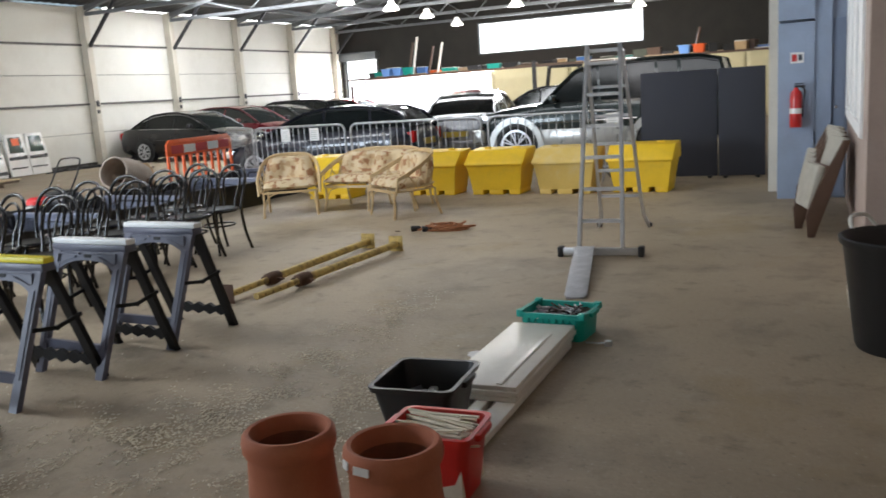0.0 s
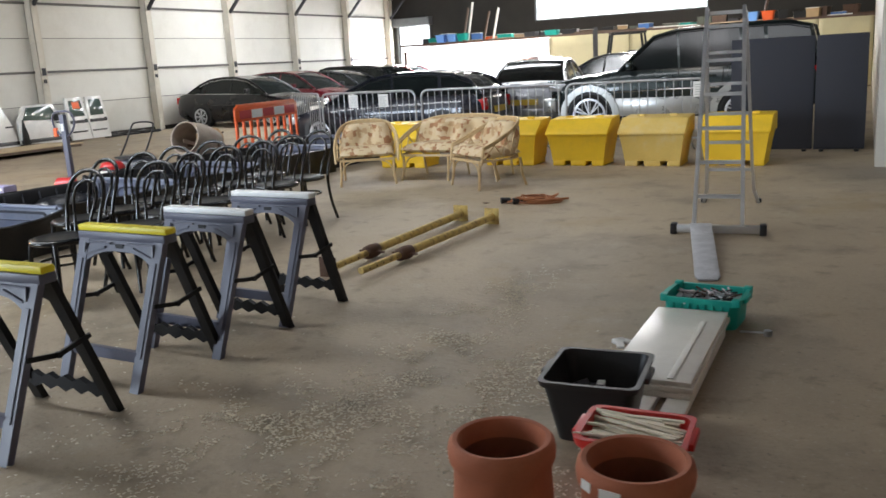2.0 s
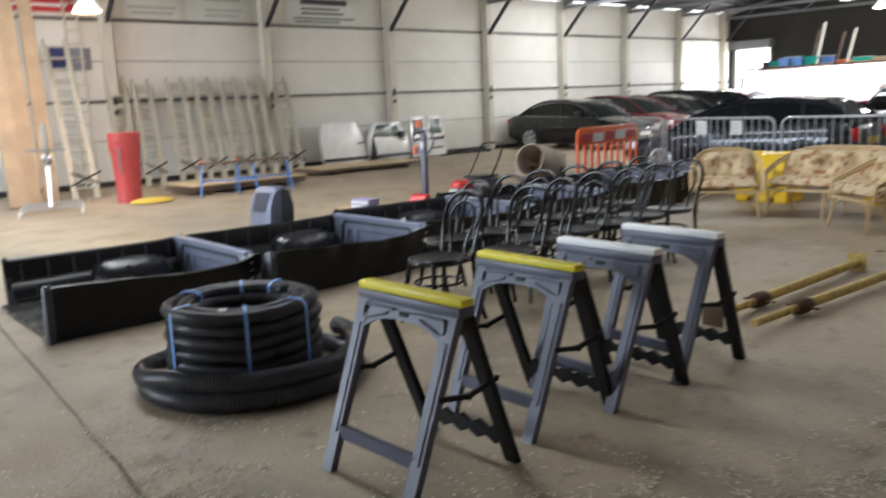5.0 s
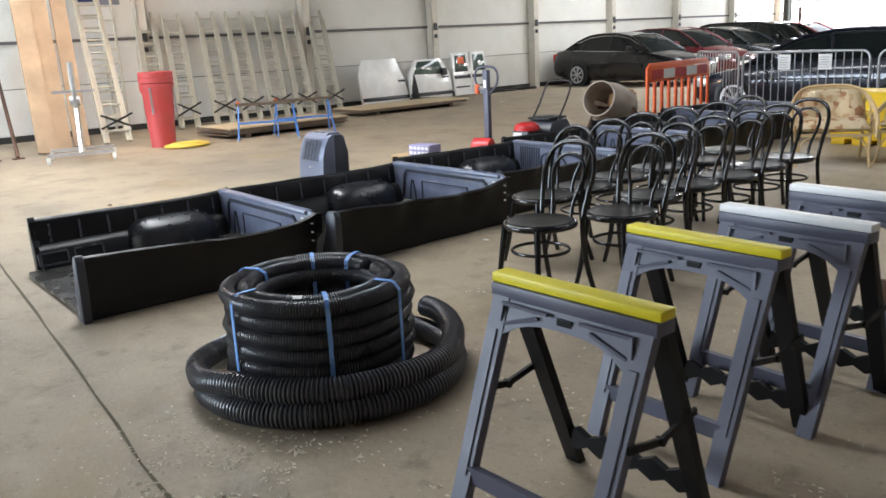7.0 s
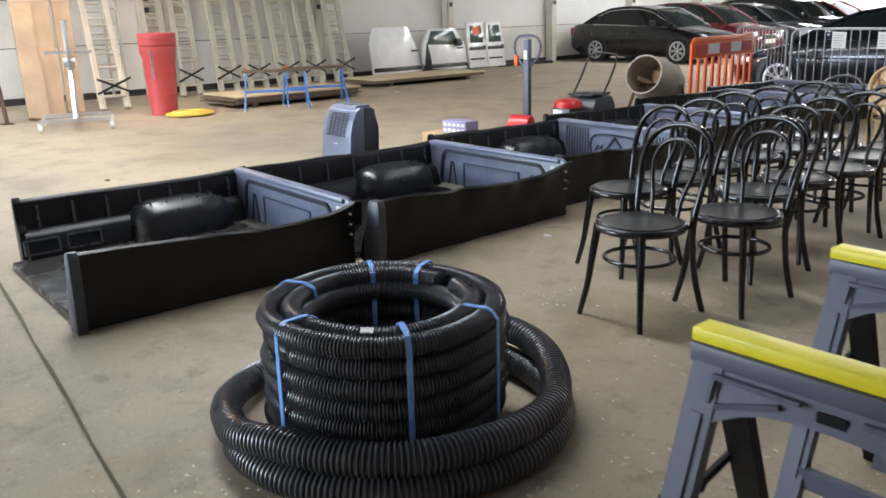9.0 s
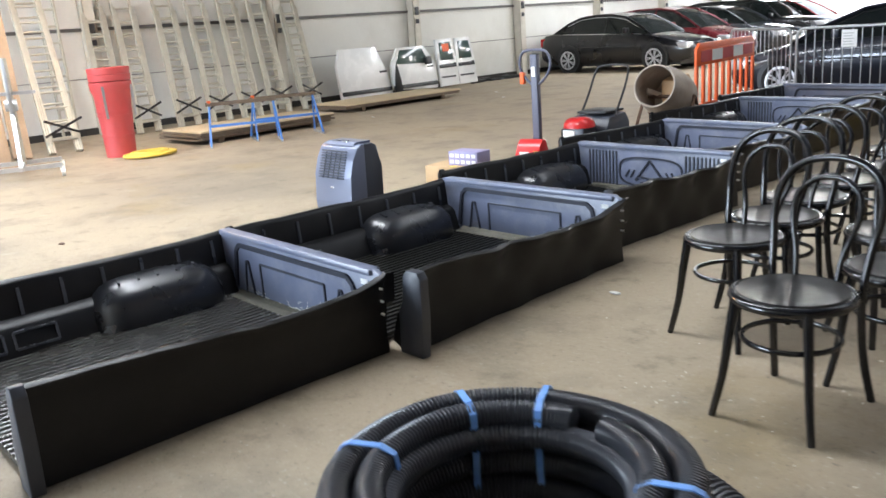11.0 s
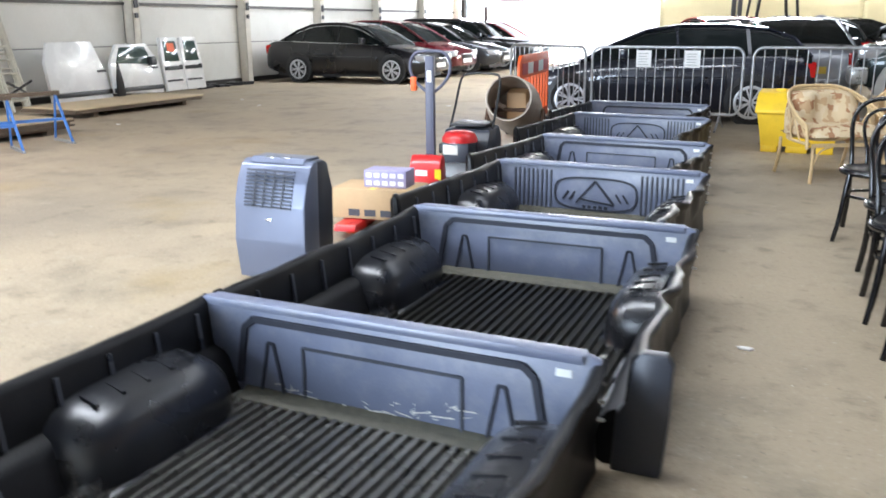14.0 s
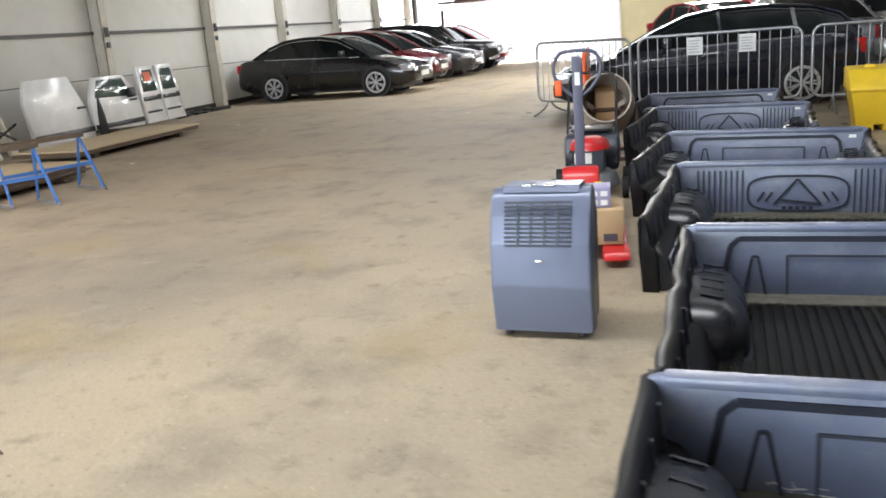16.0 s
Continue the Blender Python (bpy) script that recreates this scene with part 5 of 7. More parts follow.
# ---- step ladder with platform ----
def step_ladder(at, turn):
    c = thing("step_ladder", "aluminium double-sided ladder with stabiliser bar", "ladder", at, turn)
    H = 1.80
    def fx(z, s, w0, w1):
        return s * (w0 + (w1 - w0) * z / H)
    for s in (-1, 1):
        bm = B()
        bar(bm, (fx(0.05, s, 0.19, 0.14), 0, 0.05), (fx(H, s, 0.19, 0.145), 0.48, H), 0.028, 0.07, (0, 1, 0))
        part("front_stile", bm, "alu", c, smooth=None)
        bm = B()
        pts = [(s * 0.255, 1.52, 0.0), (s * 0.215, 1.38, 0.14), (s * 0.20, 1.20, 0.42), (s * 0.155, 0.54, H - 0.05)]
        for p, q in zip(pts, pts[1:]):
            bar(bm, p, q, 0.026, 0.055, (0, 1, 0))
        part("rear_stile", bm, "alu", c, smooth=None)
        bm = B()
        box(bm, s * 0.255 - 0.025, s * 0.255 + 0.025, 1.49, 1.55, 0, 0.04, 0.008)
        part("rear_foot", bm, "black", c)
        bm = B()
        box(bm, min(s * 0.32, s * 0.372), max(s * 0.32, s * 0.372), -0.05, 0.04, 0, 0.09, 0.01)
        part("end_cap", bm, "black", c)
    bm = B()
    box(bm, -0.325, 0.325, -0.04, 0.03, 0.015, 0.075, 0.006)
    part("stabiliser_bar", bm, "alu", c)
    for i in range(6):
        z = 0.30 + i * 0.27
        bm = B()
        y = 0.48 * (z - 0.05) / (H - 0.05)
        bar(bm, (fx(z, -1, 0.19, 0.14), y, z), (fx(z, 1, 0.19, 0.14), y, z), 0.05, 0.028)
        part("rung", bm, "alu", c, smooth=None)
        if i < 5:
            bm = B()
            z2 = 0.36 + i * 0.27
            t = (z2 - 0.42) / (H - 0.47)
            yy = 1.20 + (0.56 - 1.20) * t if z2 >= 0.42 else 1.24
            bar(bm, (-0.20 + 0.05 * max(t, 0), yy, z2), (0.20 - 0.05 * max(t, 0), yy, z2), 0.045, 0.026)
            part("rear_rung", bm, "alu", c, smooth=None)
    bm = B()
    bar(bm, (-0.16, 0.51, H - 0.04), (0.16, 0.51, H - 0.04), 0.03, 0.03)
    part("top_hinge", bm, "alu", c)
    return c


step_ladder((0.465, 9.15, 0), 4)

bm = B()
prism(bm, [(-0.06, 0), (0.06, 0), (0.08, 0.07), (0.085, 1.47), (-0.085, 1.47), (-0.08, 0.07)], "z", 0.0, 0.014, 0.003)
pl = solo("metal_plank", bm, "scuffed", "scuffed grey metal plank leaning on the ladder foot", "plank", at=(0.50, 7.82, 0.0))
pl.matrix_basis = pose(0.63, 7.66, 0.004, 3.1, 0, 11.5)


# ---- crates ----
def crate(name, at, turn, L, W, H, mt, label, cat, flare=0.05, rim=0.025):
    c = thing(name, label, cat, at, turn)
    bm = B()
    t = 0.006
    def ring(k, z, inset):
        a, b = L / 2 - flare * (1 - k) - inset, W / 2 - flare * (1 - k) - inset
        out = []
        r = 0.04
        for cx, cy, a0 in ((a - r, b - r, 0), (-a + r, b - r, 90), (-a + r, -b + r, 180), (a - r, -b + r, 270)):
            out += [(cx + r * math.cos(radians(a0 + q)), cy + r * math.sin(radians(a0 + q)), z) for q in (0, 30, 60, 90)]
        return out
    loft(bm, [ring(0, 0.0, 0.0), ring(0.9, H - rim, 0.0), ring(0.9, H - rim, -0.012), ring(1, H, -0.014), ring(1, H, t), ring(0.05, 0.012, t)])
    part("tub", bm, mt, c, smooth=40)
    for s in (-1, 1):
        bm = B()
        box(bm, s * L / 2 - 0.03 * (s < 0) , s * L / 2 + 0.03 * (s > 0), -0.07, 0.07, H - 0.03, H - 0.004, 0.006)
        part("handle", bm, mt, c)
    return c


crate("black_crate", (0.585, 5.29, 0), 4, 0.37, 0.40, 0.262, "black", "black plastic storage crate with odds and ends", "crate")
rng = random.Random(21)
for k in range(16):
    bm = B()
    x, y = rng.uniform(-0.12, 0.12), rng.uniform(-0.12, 0.12)
    box(bm, -rng.uniform(0.02, 0.05), rng.uniform(0.02, 0.05), -0.02, rng.uniform(0.01, 0.04), -0.01, rng.uniform(0.01, 0.03), 0.003, pose(0.585 + x * 0.8, 5.29 + y * 0.9, 0.118 + rng.uniform(0, 0.015), rng.uniform(-30, 30), rng.uniform(-30, 30), rng.uniform(0, 180)))
    solo("small_fitting", bm, rng.choice(["black", "black", "black", "acdark", "paper"]), "small loose fitting lying in the black crate", "fitting", "crate contents")
bm = B()
for k in range(1):
    box(bm, 0.46, 0.71, 5.15, 5.43, 0.08, 0.112)
solo("crate_filling", bm, "black", "dark odds and ends filling the black crate", "fitting", kind="stuff", smooth=None)

crate("red_crate", (0.86, 4.79, 0), 2, 0.34, 0.27, 0.262, "red", "red plastic box full of pale sticks", "crate", 0.03, 0.03)
rng = random.Random(22)
for k in range(46):
    bm = B()
    x, y, z = rng.uniform(-0.05, 0.05), rng.uniform(-0.10, 0.10), 0.205 + 0.06 * (k / 46) + rng.uniform(0, 0.01)
    l = rng.uniform(0.22, 0.31) / 2
    box(bm, -l, l, -0.006, 0.006, -0.004, 0.004, 0, pose(0.86 + x, 4.79 + y, z, rng.uniform(-20, 20), rng.uniform(-7, 7), rng.uniform(-22, 14)))
    solo("stick", bm, "stick", "pale flat wooden stick in the red box", "stick", "sticks in the red box", smooth=None)
bm = B()
box(bm, 0.72, 1.0, 4.68, 4.90, 0.02, 0.205)
solo("stick_heap", bm, "stick", "pale sticks packed in the red box", "stick", kind="stuff", smooth=None)


def mesh_crate(at, turn):
    L, W, H = 0.40, 0.30, 0.165
    c = crate("turquoise_crate", at, turn, L, W, H, "teal", "turquoise slatted crate full of metal hooks", "crate", 0.012, 0.03)
    for s in (-1, 1):
        for k in range(8):
            bm = B()
            x = -L / 2 + 0.05 + k * (L - 0.1) / 7
            box(bm, x - 0.012, x + 0.012, s * W / 2 - 0.008, s * W / 2 + 0.008, 0.03, H - 0.02, 0.003)
            part("slat", bm, "teal", c, smooth=None)
    for sx in (-1, 1):
        for sy in (-1, 1):
            bm = B()
            box(bm, sx * (L / 2 - 0.008) - 0.022, sx * (L / 2 - 0.008) + 0.022, sy * (W / 2 - 0.008) - 0.022, sy * (W / 2 - 0.008) + 0.022, H - 0.03, H + 0.012, 0.006)
            part("corner_post", bm, "teal", c)
    return c


mesh_crate((0.755, 6.84, 0), -5)
rng = random.Random(23)
for k in range(60):
    bm = B()
    x, y = rng.uniform(-0.15, 0.15), rng.uniform(-0.10, 0.10)
    l = rng.uniform(0.04, 0.09)
    rod(bm, (-l, 0, 0), (l, 0, 0), 0.005, 5)
    bmesh.ops.transform(bm, matrix=pose(0.755 + x * 0.85, 6.84 + y * 0.85, 0.128 + rng.uniform(0, 0.025), rng.uniform(-25, 25), rng.uniform(-25, 25), rng.uniform(0, 180)), verts=bm.verts[:])
    solo("metal_hook", bm, rng.choice(["engine", "black", "galv", "rust"]), "short loose metal hook in the turquoise crate", "hook", "hooks in the turquoise crate", smooth=None)
bm = B()
box(bm, 0.585, 0.925, 6.73, 6.95, 0.02, 0.125)
solo("hook_heap", bm, "engine", "tangled metal hooks filling the turquoise crate", "hook", kind="stuff", smooth=None)
bm = B()
rod(bm, (0.96, 6.66, 0.01), (1.10, 6.61, 0.03), 0.006, 8)
rod(bm, (1.10, 6.61, 0.015), (1.10, 6.61, 0.045), 0.02, 10)
solo("steel_rod", bm, "galv", "short steel rod lying beside the turquoise crate", "rod")

# white panels stacked on the floor
rng = random.Random(24)
for k, (x0, x1, y0, y1, z0, z1, mt) in enumerate(((0.56, 0.62, 5.30, 6.55, 0.002, 0.035, "offwhite"), (0.66, 0.72, 5.20, 6.5, 0.002, 0.035, "offwhite"), (0.76, 0.86, 5.05, 6.5, 0.002, 0.035, "offwhite"), (0.50, 0.86, 5.55, 6.55, 0.037, 0.062, "offwhite"), (0.51, 0.87, 5.55, 6.57, 0.064, 0.088, "offwhite"), (0.49, 0.86, 5.56, 6.58, 0.090, 0.112, "offwhite"))):
    bm = B()
    box(bm, x0 + 0.035, x1 + 0.035, y0 + 0.04, y1 + 0.08, z0, z1, 0.003)
    if k == 5:
        box(bm, 0.79, 0.82, 5.62, 6.45, 0.112, 0.118, 0.002)
    solo("white_board", bm, mt, "off-white board lying in a low stack on the floor", "board", "stack of white boards")
bm = B()
for i in range(2):
    for j in range(6):
        box(bm, 0.60 + i * 0.03, 0.62 + i * 0.03, 5.36 + j * 0.035, 5.385 + j * 0.035, 0.0365, 0.0385)
solo("perforation", bm, "ink", "dark slots punched in a white board", "slot", kind="stuff", smooth=None)
rng = random.Random(25)
for k in range(5):
    bm = B()
    box(bm, -0.03, 0.03, -0.02, 0.02, 0, 0.012, 0.004, pose(0.44 + rng.uniform(-0.06, 0.07), 6.28 + rng.uniform(-0.08, 0.08), 0.001, 0, 0, rng.uniform(0, 180)))
    solo("packing_scrap", bm, "paper", "white scrap of packing on the floor", "scrap", "packing scraps")


# ---- chimney pots ----
def chimney_pot(at, label, r=0.142):
    c = thing("chimney_pot", label, "chimney pot", at, 0, "pair of chimney pots")
    k = r / 0.142
    bm = B()
    prof = [(0.165, 0), (0.165, 0.02), (0.158, 0.04), (0.136, 0.30), (0.131, 0.395), (0.137, 0.405), (0.144, 0.42), (0.146, 0.445), (0.142, 0.465), (0.132, 0.475), (0.120, 0.473), (0.113, 0.455), (0.110, 0.40), (0.116, 0.05), (0.116, 0.0)]
    lathe(bm, [(a * k, b) for a, b in prof[:-1]], 48)
    part("body", bm, ["terracotta"], c, smooth=50)
    bm = B()
    rr = [(0.1085 * k, 0.42), (0.107 * k, 0.40), (0.113 * k, 0.06), (0.113 * k, 0.02), (0.0001, 0.02)]
    lathe(bm, rr, 48, cap=False)
    part("sooty_lining", bm, "sooty", c, "sooty inside of the pot", smooth=50)
    return c


p1 = chimney_pot((0.645, 4.16, 0), "terracotta chimney pot standing on the floor", 0.146)
p2 = chimney_pot((1.015, 4.16, 0), "terracotta chimney pot with two white labels", 0.148)
for a, w in ((-128, 0.018), (-100, 0.028)):
    bm = B()
    box(bm, -w, w, -0.0015, 0.0015, -0.012, 0.012, 0, pose(0.1535 * math.cos(radians(a)), 0.1535 * math.sin(radians(a)), 0.44, -8, 0, a + 90))
    part("label", bm, "paper", p2, "small white label", smooth=None)


# ---- air conditioner, cartons, pallet truck ----
c = thing("air_conditioner", "silver-grey portable air conditioner with dark sides", "air conditioner", (-7.17, 6.905, 0), -2)
bm = B()
hw = 0.225
prof = [(0.0, 0.03), (-0.02, 0.25), (-0.01, 0.45), (0.025, 0.57), (0.07, 0.65), (0.11, 0.675), (0.14, 0.675), (0.12, 0.03)]
prism(bm, prof, "x", -hw, hw, 0.012)
part("front_shell", bm, "acgrey", c)
bm = B()
prof = [(0.10, 0.03), (0.13, 0.67), (0.22, 0.675), (0.26, 0.65), (0.285, 0.5), (0.285, 0.03)]
prism(bm, prof, "x", -hw + 0.012, hw - 0.012, 0.02)
part("rear_shell", bm, "acdark", c)
bm = B()
prism(bm, [(0.075, 0.662), (0.11, 0.686), (0.23, 0.686), (0.23, 0.67), (0.11, 0.67)], "x", -0.17, 0.17)
part("control_panel", bm, "acgrey", c, smooth=None)
for x in (-0.09, 0.01):
    bm = B()
    box(bm, x, x + 0.06, 0.10, 0.14, 0.684, 0.689, 0.002)
    part("button_bar", bm, "chrome", c)
for k in range(11):
    bm = B()
    z = 0.435 + k * 0.0185
    yy = -0.012 + max(0, (z - 0.45)) * 0.30
    box(bm, -0.155, 0.145, yy - 0.010, yy + 0.002, z, z + 0.009, 0.002)
    part("louvre", bm, "acdark", c, smooth=None)
for x in (-0.095, -0.035, 0.025, 0.085):
    bm = B()
    bar(bm, (x, -0.026, 0.435), (x, 0.034, 0.628), 0.006, 0.006)
    part("louvre_tie", bm, "acdark", c, smooth=None)
bm = B()
box(bm, -0.02, 0.02, -0.022, -0.012, 0.365, 0.375, 0.002)
part("badge", bm, "chrome", c)
for sx in (-1, 1):
    for y in (0.05, 0.23):
        bm = B()
        lathe(bm, [(0.0, 0.0), (0.02, 0.004), (0.022, 0.015), (0.015, 0.032), (0.0, 0.034)], 12, (sx * 0.17, y, 0))
        part("castor", bm, "black", c)

# pallet truck
c = thing("pallet_truck", "red hand pallet truck with upright grey handle", "pallet truck", (-7.325, 9.32, 0), 8)
bm = B()
prism(bm, [(-0.17, 0.10), (0.10, 0.10), (0.10, 0.24), (0.05, 0.36), (-0.01, 0.37), (-0.06, 0.32)], "x", -0.13, 0.13, 0.02)
part("hydraulic_cover", bm, "redpaint", c)
bm = B()
box(bm, -0.07, 0.03, -0.148, -0.142, 0.20, 0.26, 0, pose(0, 0.035, 0, 0, 0, 0))
part("plate", bm, "paper", c, "white lettered plate", smooth=None)
bm = B()
box(bm, 0.075, 0.125, -0.135, -0.125, 0.17, 0.27, 0, pose(0.0, 0, 0, 0, 0, 8))
part("warning_sticker", bm, "yellow", c, smooth=None)
for s in (-1, 1):
    bm = B()
    prism(bm, [(-1.36, 0.05), (-1.33, 0.09), (-0.12, 0.10), (-0.12, 0.04), (-1.29, 0.03)], "x", s * 0.19 - 0.075, s * 0.19 + 0.075, 0.006)
    part("fork", bm, "redpaint", c)
    bm = B()
    rod(bm, (s * 0.19 - 0.04, -1.2, 0.04), (s * 0.19 + 0.04, -1.2, 0.04), 0.04, 14)
    part("load_roller", bm, "orange", c)
bm = B()
for s in (-1, 1):
    rod(bm, (s * 0.05 - 0.03, 0.12, 0.10), (s * 0.05 + 0.03, 0.12, 0.10), 0.10, 18)
part("steer_wheel", bm, "black", c)
bm = B()
box(bm, -0.035, 0.035, 0.08, 0.14, 0.18, 1.13, 0.006)
part("handle_shaft", bm, "shgrey", c)
bm = B()
pts = [(0.0, 0.11, 0.83), (0.09, 0.11, 0.90), (0.15, 0.11, 0.98), (0.165, 0.11, 1.06), (0.14, 0.11, 1.13), (0.08, 0.11, 1.165), (-0.08, 0.11, 1.165), (-0.14, 0.11, 1.13), (-0.165, 0.11, 1.06), (-0.15, 0.11, 0.98), (-0.09, 0.11, 0.90), (0, 0.11, 0.83)]
sweep(bm, bez(pts, 3), 0.013, 8)
part("handle_loop", bm, "shgrey", c, smooth=60)
bm = B()
box(bm, -0.16, -0.11, 0.085, 0.13, 0.86, 0.97, 0.012)
part("lever", bm, "orange", c, "orange release lever")
bm = B()
box(bm, -0.018, 0.018, 0.072, 0.08, 0.93, 1.02)
part("decal", bm, "paper", c, smooth=None)

c = thing("carton", "brown cardboard carton on the pallet truck forks", "carton", (-7.23, 8.31, 0.10), 6)
bm = B()
box(bm, -0.29, 0.29, -0.17, 0.17, 0, 0.205, 0.004)
part("box", bm, "card", c)
for k in range(4):
    bm = B()
    box(bm, -0.17 + k * 0.115, -0.09 + k * 0.115, -0.174, -0.1705, 0.02, 0.065)
    part("printed_mark", bm, "ink", c, smooth=None)
bm = B()
box(bm, -0.02, 0.02, -0.172, 0.172, 0.2045, 0.2065)
part("tape", bm, "hose", c, smooth=None)
c = thing("carton", "small purple printed carton on the brown carton", "carton", (-7.16, 8.31, 0.307), 6)
bm = B()
box(bm, -0.15, 0.15, -0.09, 0.09, 0, 0.115, 0.002)
part("box", bm, "purple", c)
for k in range(5):
    for j in range(2):
        bm = B()
        box(bm, -0.135 + k * 0.057, -0.095 + k * 0.057, -0.093, -0.0905, 0.015 + j * 0.052, 0.045 + j * 0.052)
        part("printed_mark", bm, "paper", c, smooth=None)

# ---- lawn mower ----
c = thing("lawn_mower", "red petrol lawn mower with grey grass box", "lawn mower", (-7.36, 10.12, 0), 4)
bm = B()
lathe(bm, [(0.0, 0.21), (0.15, 0.20), (0.21, 0.16), (0.235, 0.09), (0.225, 0.075)], 28)
part("deck", bm, "steel", c, smooth=50)
bm = B()
box(bm, -0.12, 0.12, -0.14, 0.10, 0.20, 0.38, 0.02)
part("engine", bm, "acdark", c)
bm = B()
box(bm, -0.115, 0.02, -0.146, -0.138, 0.27, 0.355, 0.004)
part("recoil_plate", bm, "offwhite", c, "white engine label plate")
bm = B()
box(bm, -0.17, -0.11, -0.10, 0.02, 0.27, 0.36, 0.015)
part("air_filter", bm, "black", c)
bm = B()
lathe(bm, [(0.0, 0.47), (0.08, 0.468), (0.13, 0.45), (0.155, 0.41), (0.16, 0.375), (0.15, 0.37)], 28, (0, -0.02, 0))
part("engine_cowl", bm, "redpaint", c, smooth=50)
bm = B()
prism(bm, [(0.16, 0.16), (0.14, 0.34), (0.20, 0.45), (0.52, 0.47), (0.60, 0.36), (0.58, 0.14)], "x", -0.22, 0.22, 0.03)
part("grass_box", bm, "acdark", c)
bm = B()
box(bm, -0.17, 0.17, 0.20, 0.56, 0.475, 0.50, 0.01)
part("box_lid", bm, "black", c)
for s in (-1, 1):
    for y in (-0.2, 0.25):
        bm = B()
        rod(bm, (s * 0.25, y, 0.085), (s * 0.30, y, 0.085), 0.085, 16)
        part("wheel", bm, "tyre", c)
bm = B()
sweep(bm, bez([(-0.2, 0.12, 0.22), (-0.2, 0.45, 0.60), (-0.19, 0.62, 0.86), (-0.12, 0.65, 0.92), (0.12, 0.65, 0.92), (0.19, 0.62, 0.86), (0.2, 0.45, 0.60), (0.2, 0.12, 0.22)], 5), 0.012, 8)
part("handlebar", bm, "black", c, smooth=60)

# ---- cement mixer ----
c = thing("cement_mixer", "small cement mixer with caked grey drum", "cement mixer", (-7.42, 11.80, 0), 8)
tilt = pose(0, 0, 0.54, 72, 0, 0)
bm = B()
lathe(bm, [(0.05, -0.36), (0.20, -0.345), (0.27, -0.28), (0.285, -0.05), (0.285, 0.02), (0.28, 0.06), (0.235, 0.30), (0.24, 0.325), (0.225, 0.325), (0.22, 0.30)], 32, (0, 0, 0), tilt, False)
part("drum", bm, "mixer", c, smooth=40)
bm = B()
lathe(bm, [(0.215, 0.30), (0.255, 0.05), (0.26, -0.05), (0.24, -0.26), (0.0001, -0.30)], 32, (0, 0, 0), tilt, False)
part("drum_inside", bm, "mixer", c, smooth=40)
for k in range(2):
    bm = B()
    bar(bm, (0.1 - 0.2 * k, 0, -0.2), (0.18 - 0.36 * k, 0, 0.1), 0.05, 0.012, (1, 0, 0))
    bmesh.ops.transform(bm, matrix=tilt, verts=bm.verts[:])
    part("paddle", bm, "mixer", c, smooth=None)
bm = B()
prism(bm, [(0.12, 0.30), (0.52, 0.34), (0.54, 0.60), (0.40, 0.72), (0.10, 0.66)], "x", -0.10, 0.12, 0.03)
part("motor_housing", bm, "hood", c)
bm = B()
sweep(bm, [(-0.3, -0.22, 0.03), (-0.3, 0.1, 0.48), (-0.3, 0.42, 0.03)], 0.02, 8)
sweep(bm, [(0.3, -0.22, 0.03), (0.3, 0.1, 0.48), (0.3, 0.42, 0.03)], 0.02, 8)
rod(bm, (-0.3, 0.1, 0.48), (0.3, 0.1, 0.48), 0.02, 8)
rod(bm, (-0.3, -0.22, 0.03), (0.3, -0.22, 0.03), 0.02, 8)
rod(bm, (-0.3, 0.42, 0.03), (0.3, 0.42, 0.03), 0.02, 8)
part("stand", bm, "rust", c, smooth=None)
for s in (-1, 1):
    bm = B()
    rod(bm, (s * 0.31, 0.42, 0.09), (s * 0.36, 0.42, 0.09), 0.09, 16)
    part("wheel", bm, "tyre", c)
bm = B()
rod(bm, (-0.03, 0.5, 0.60), (-0.03, 0.75, 0.62), 0.012, 8)
part("tipping_handle", bm, "rust", c, smooth=None)


# ---- orange pedestrian barrier ----
c = thing("plastic_barrier", "orange plastic pedestrian barrier with red and white band", "plastic barrier", (-7.90, 14.12, 0), 96)
hw = 1.0
bm = B()
box(bm, -hw, hw, -0.02, 0.02, 0.72, 0.92, 0.012)
box(bm, -hw, hw, -0.02, 0.02, 0.12, 0.24, 0.012)
part("frame", bm, "orange", c)
bm = B()
prism(bm, [(-hw, 0.92), (hw, 0.92), (hw - 0.1, 1.0), (-hw + 0.1, 1.0)], "y", -0.02, 0.02, 0.006)
part("top_rail", bm, "orange", c)
for k in range(10):
    bm = B()
    x = -hw + 0.03 + k * (2 * hw - 0.06) / 9
    box(bm, x - 0.03, x + 0.03, -0.018, 0.018, 0.22, 0.74, 0.008)
    part("upright", bm, "orange", c)
for k in range(5):
    bm = B()
    x = -hw + 0.12 + k * 0.36
    box(bm, x, x + 0.34, -0.0235, 0.0235, 0.76, 0.90)
    part("reflective_band", bm, "paper" if k % 2 else "signred", c, smooth=None)
for s in (-1, 1):
    bm = B()
    box(bm, s * 0.55 - 0.05, s * 0.55 + 0.05, -0.25, 0.25, 0, 0.13, 0.02)
    part("foot", bm, "black", c)

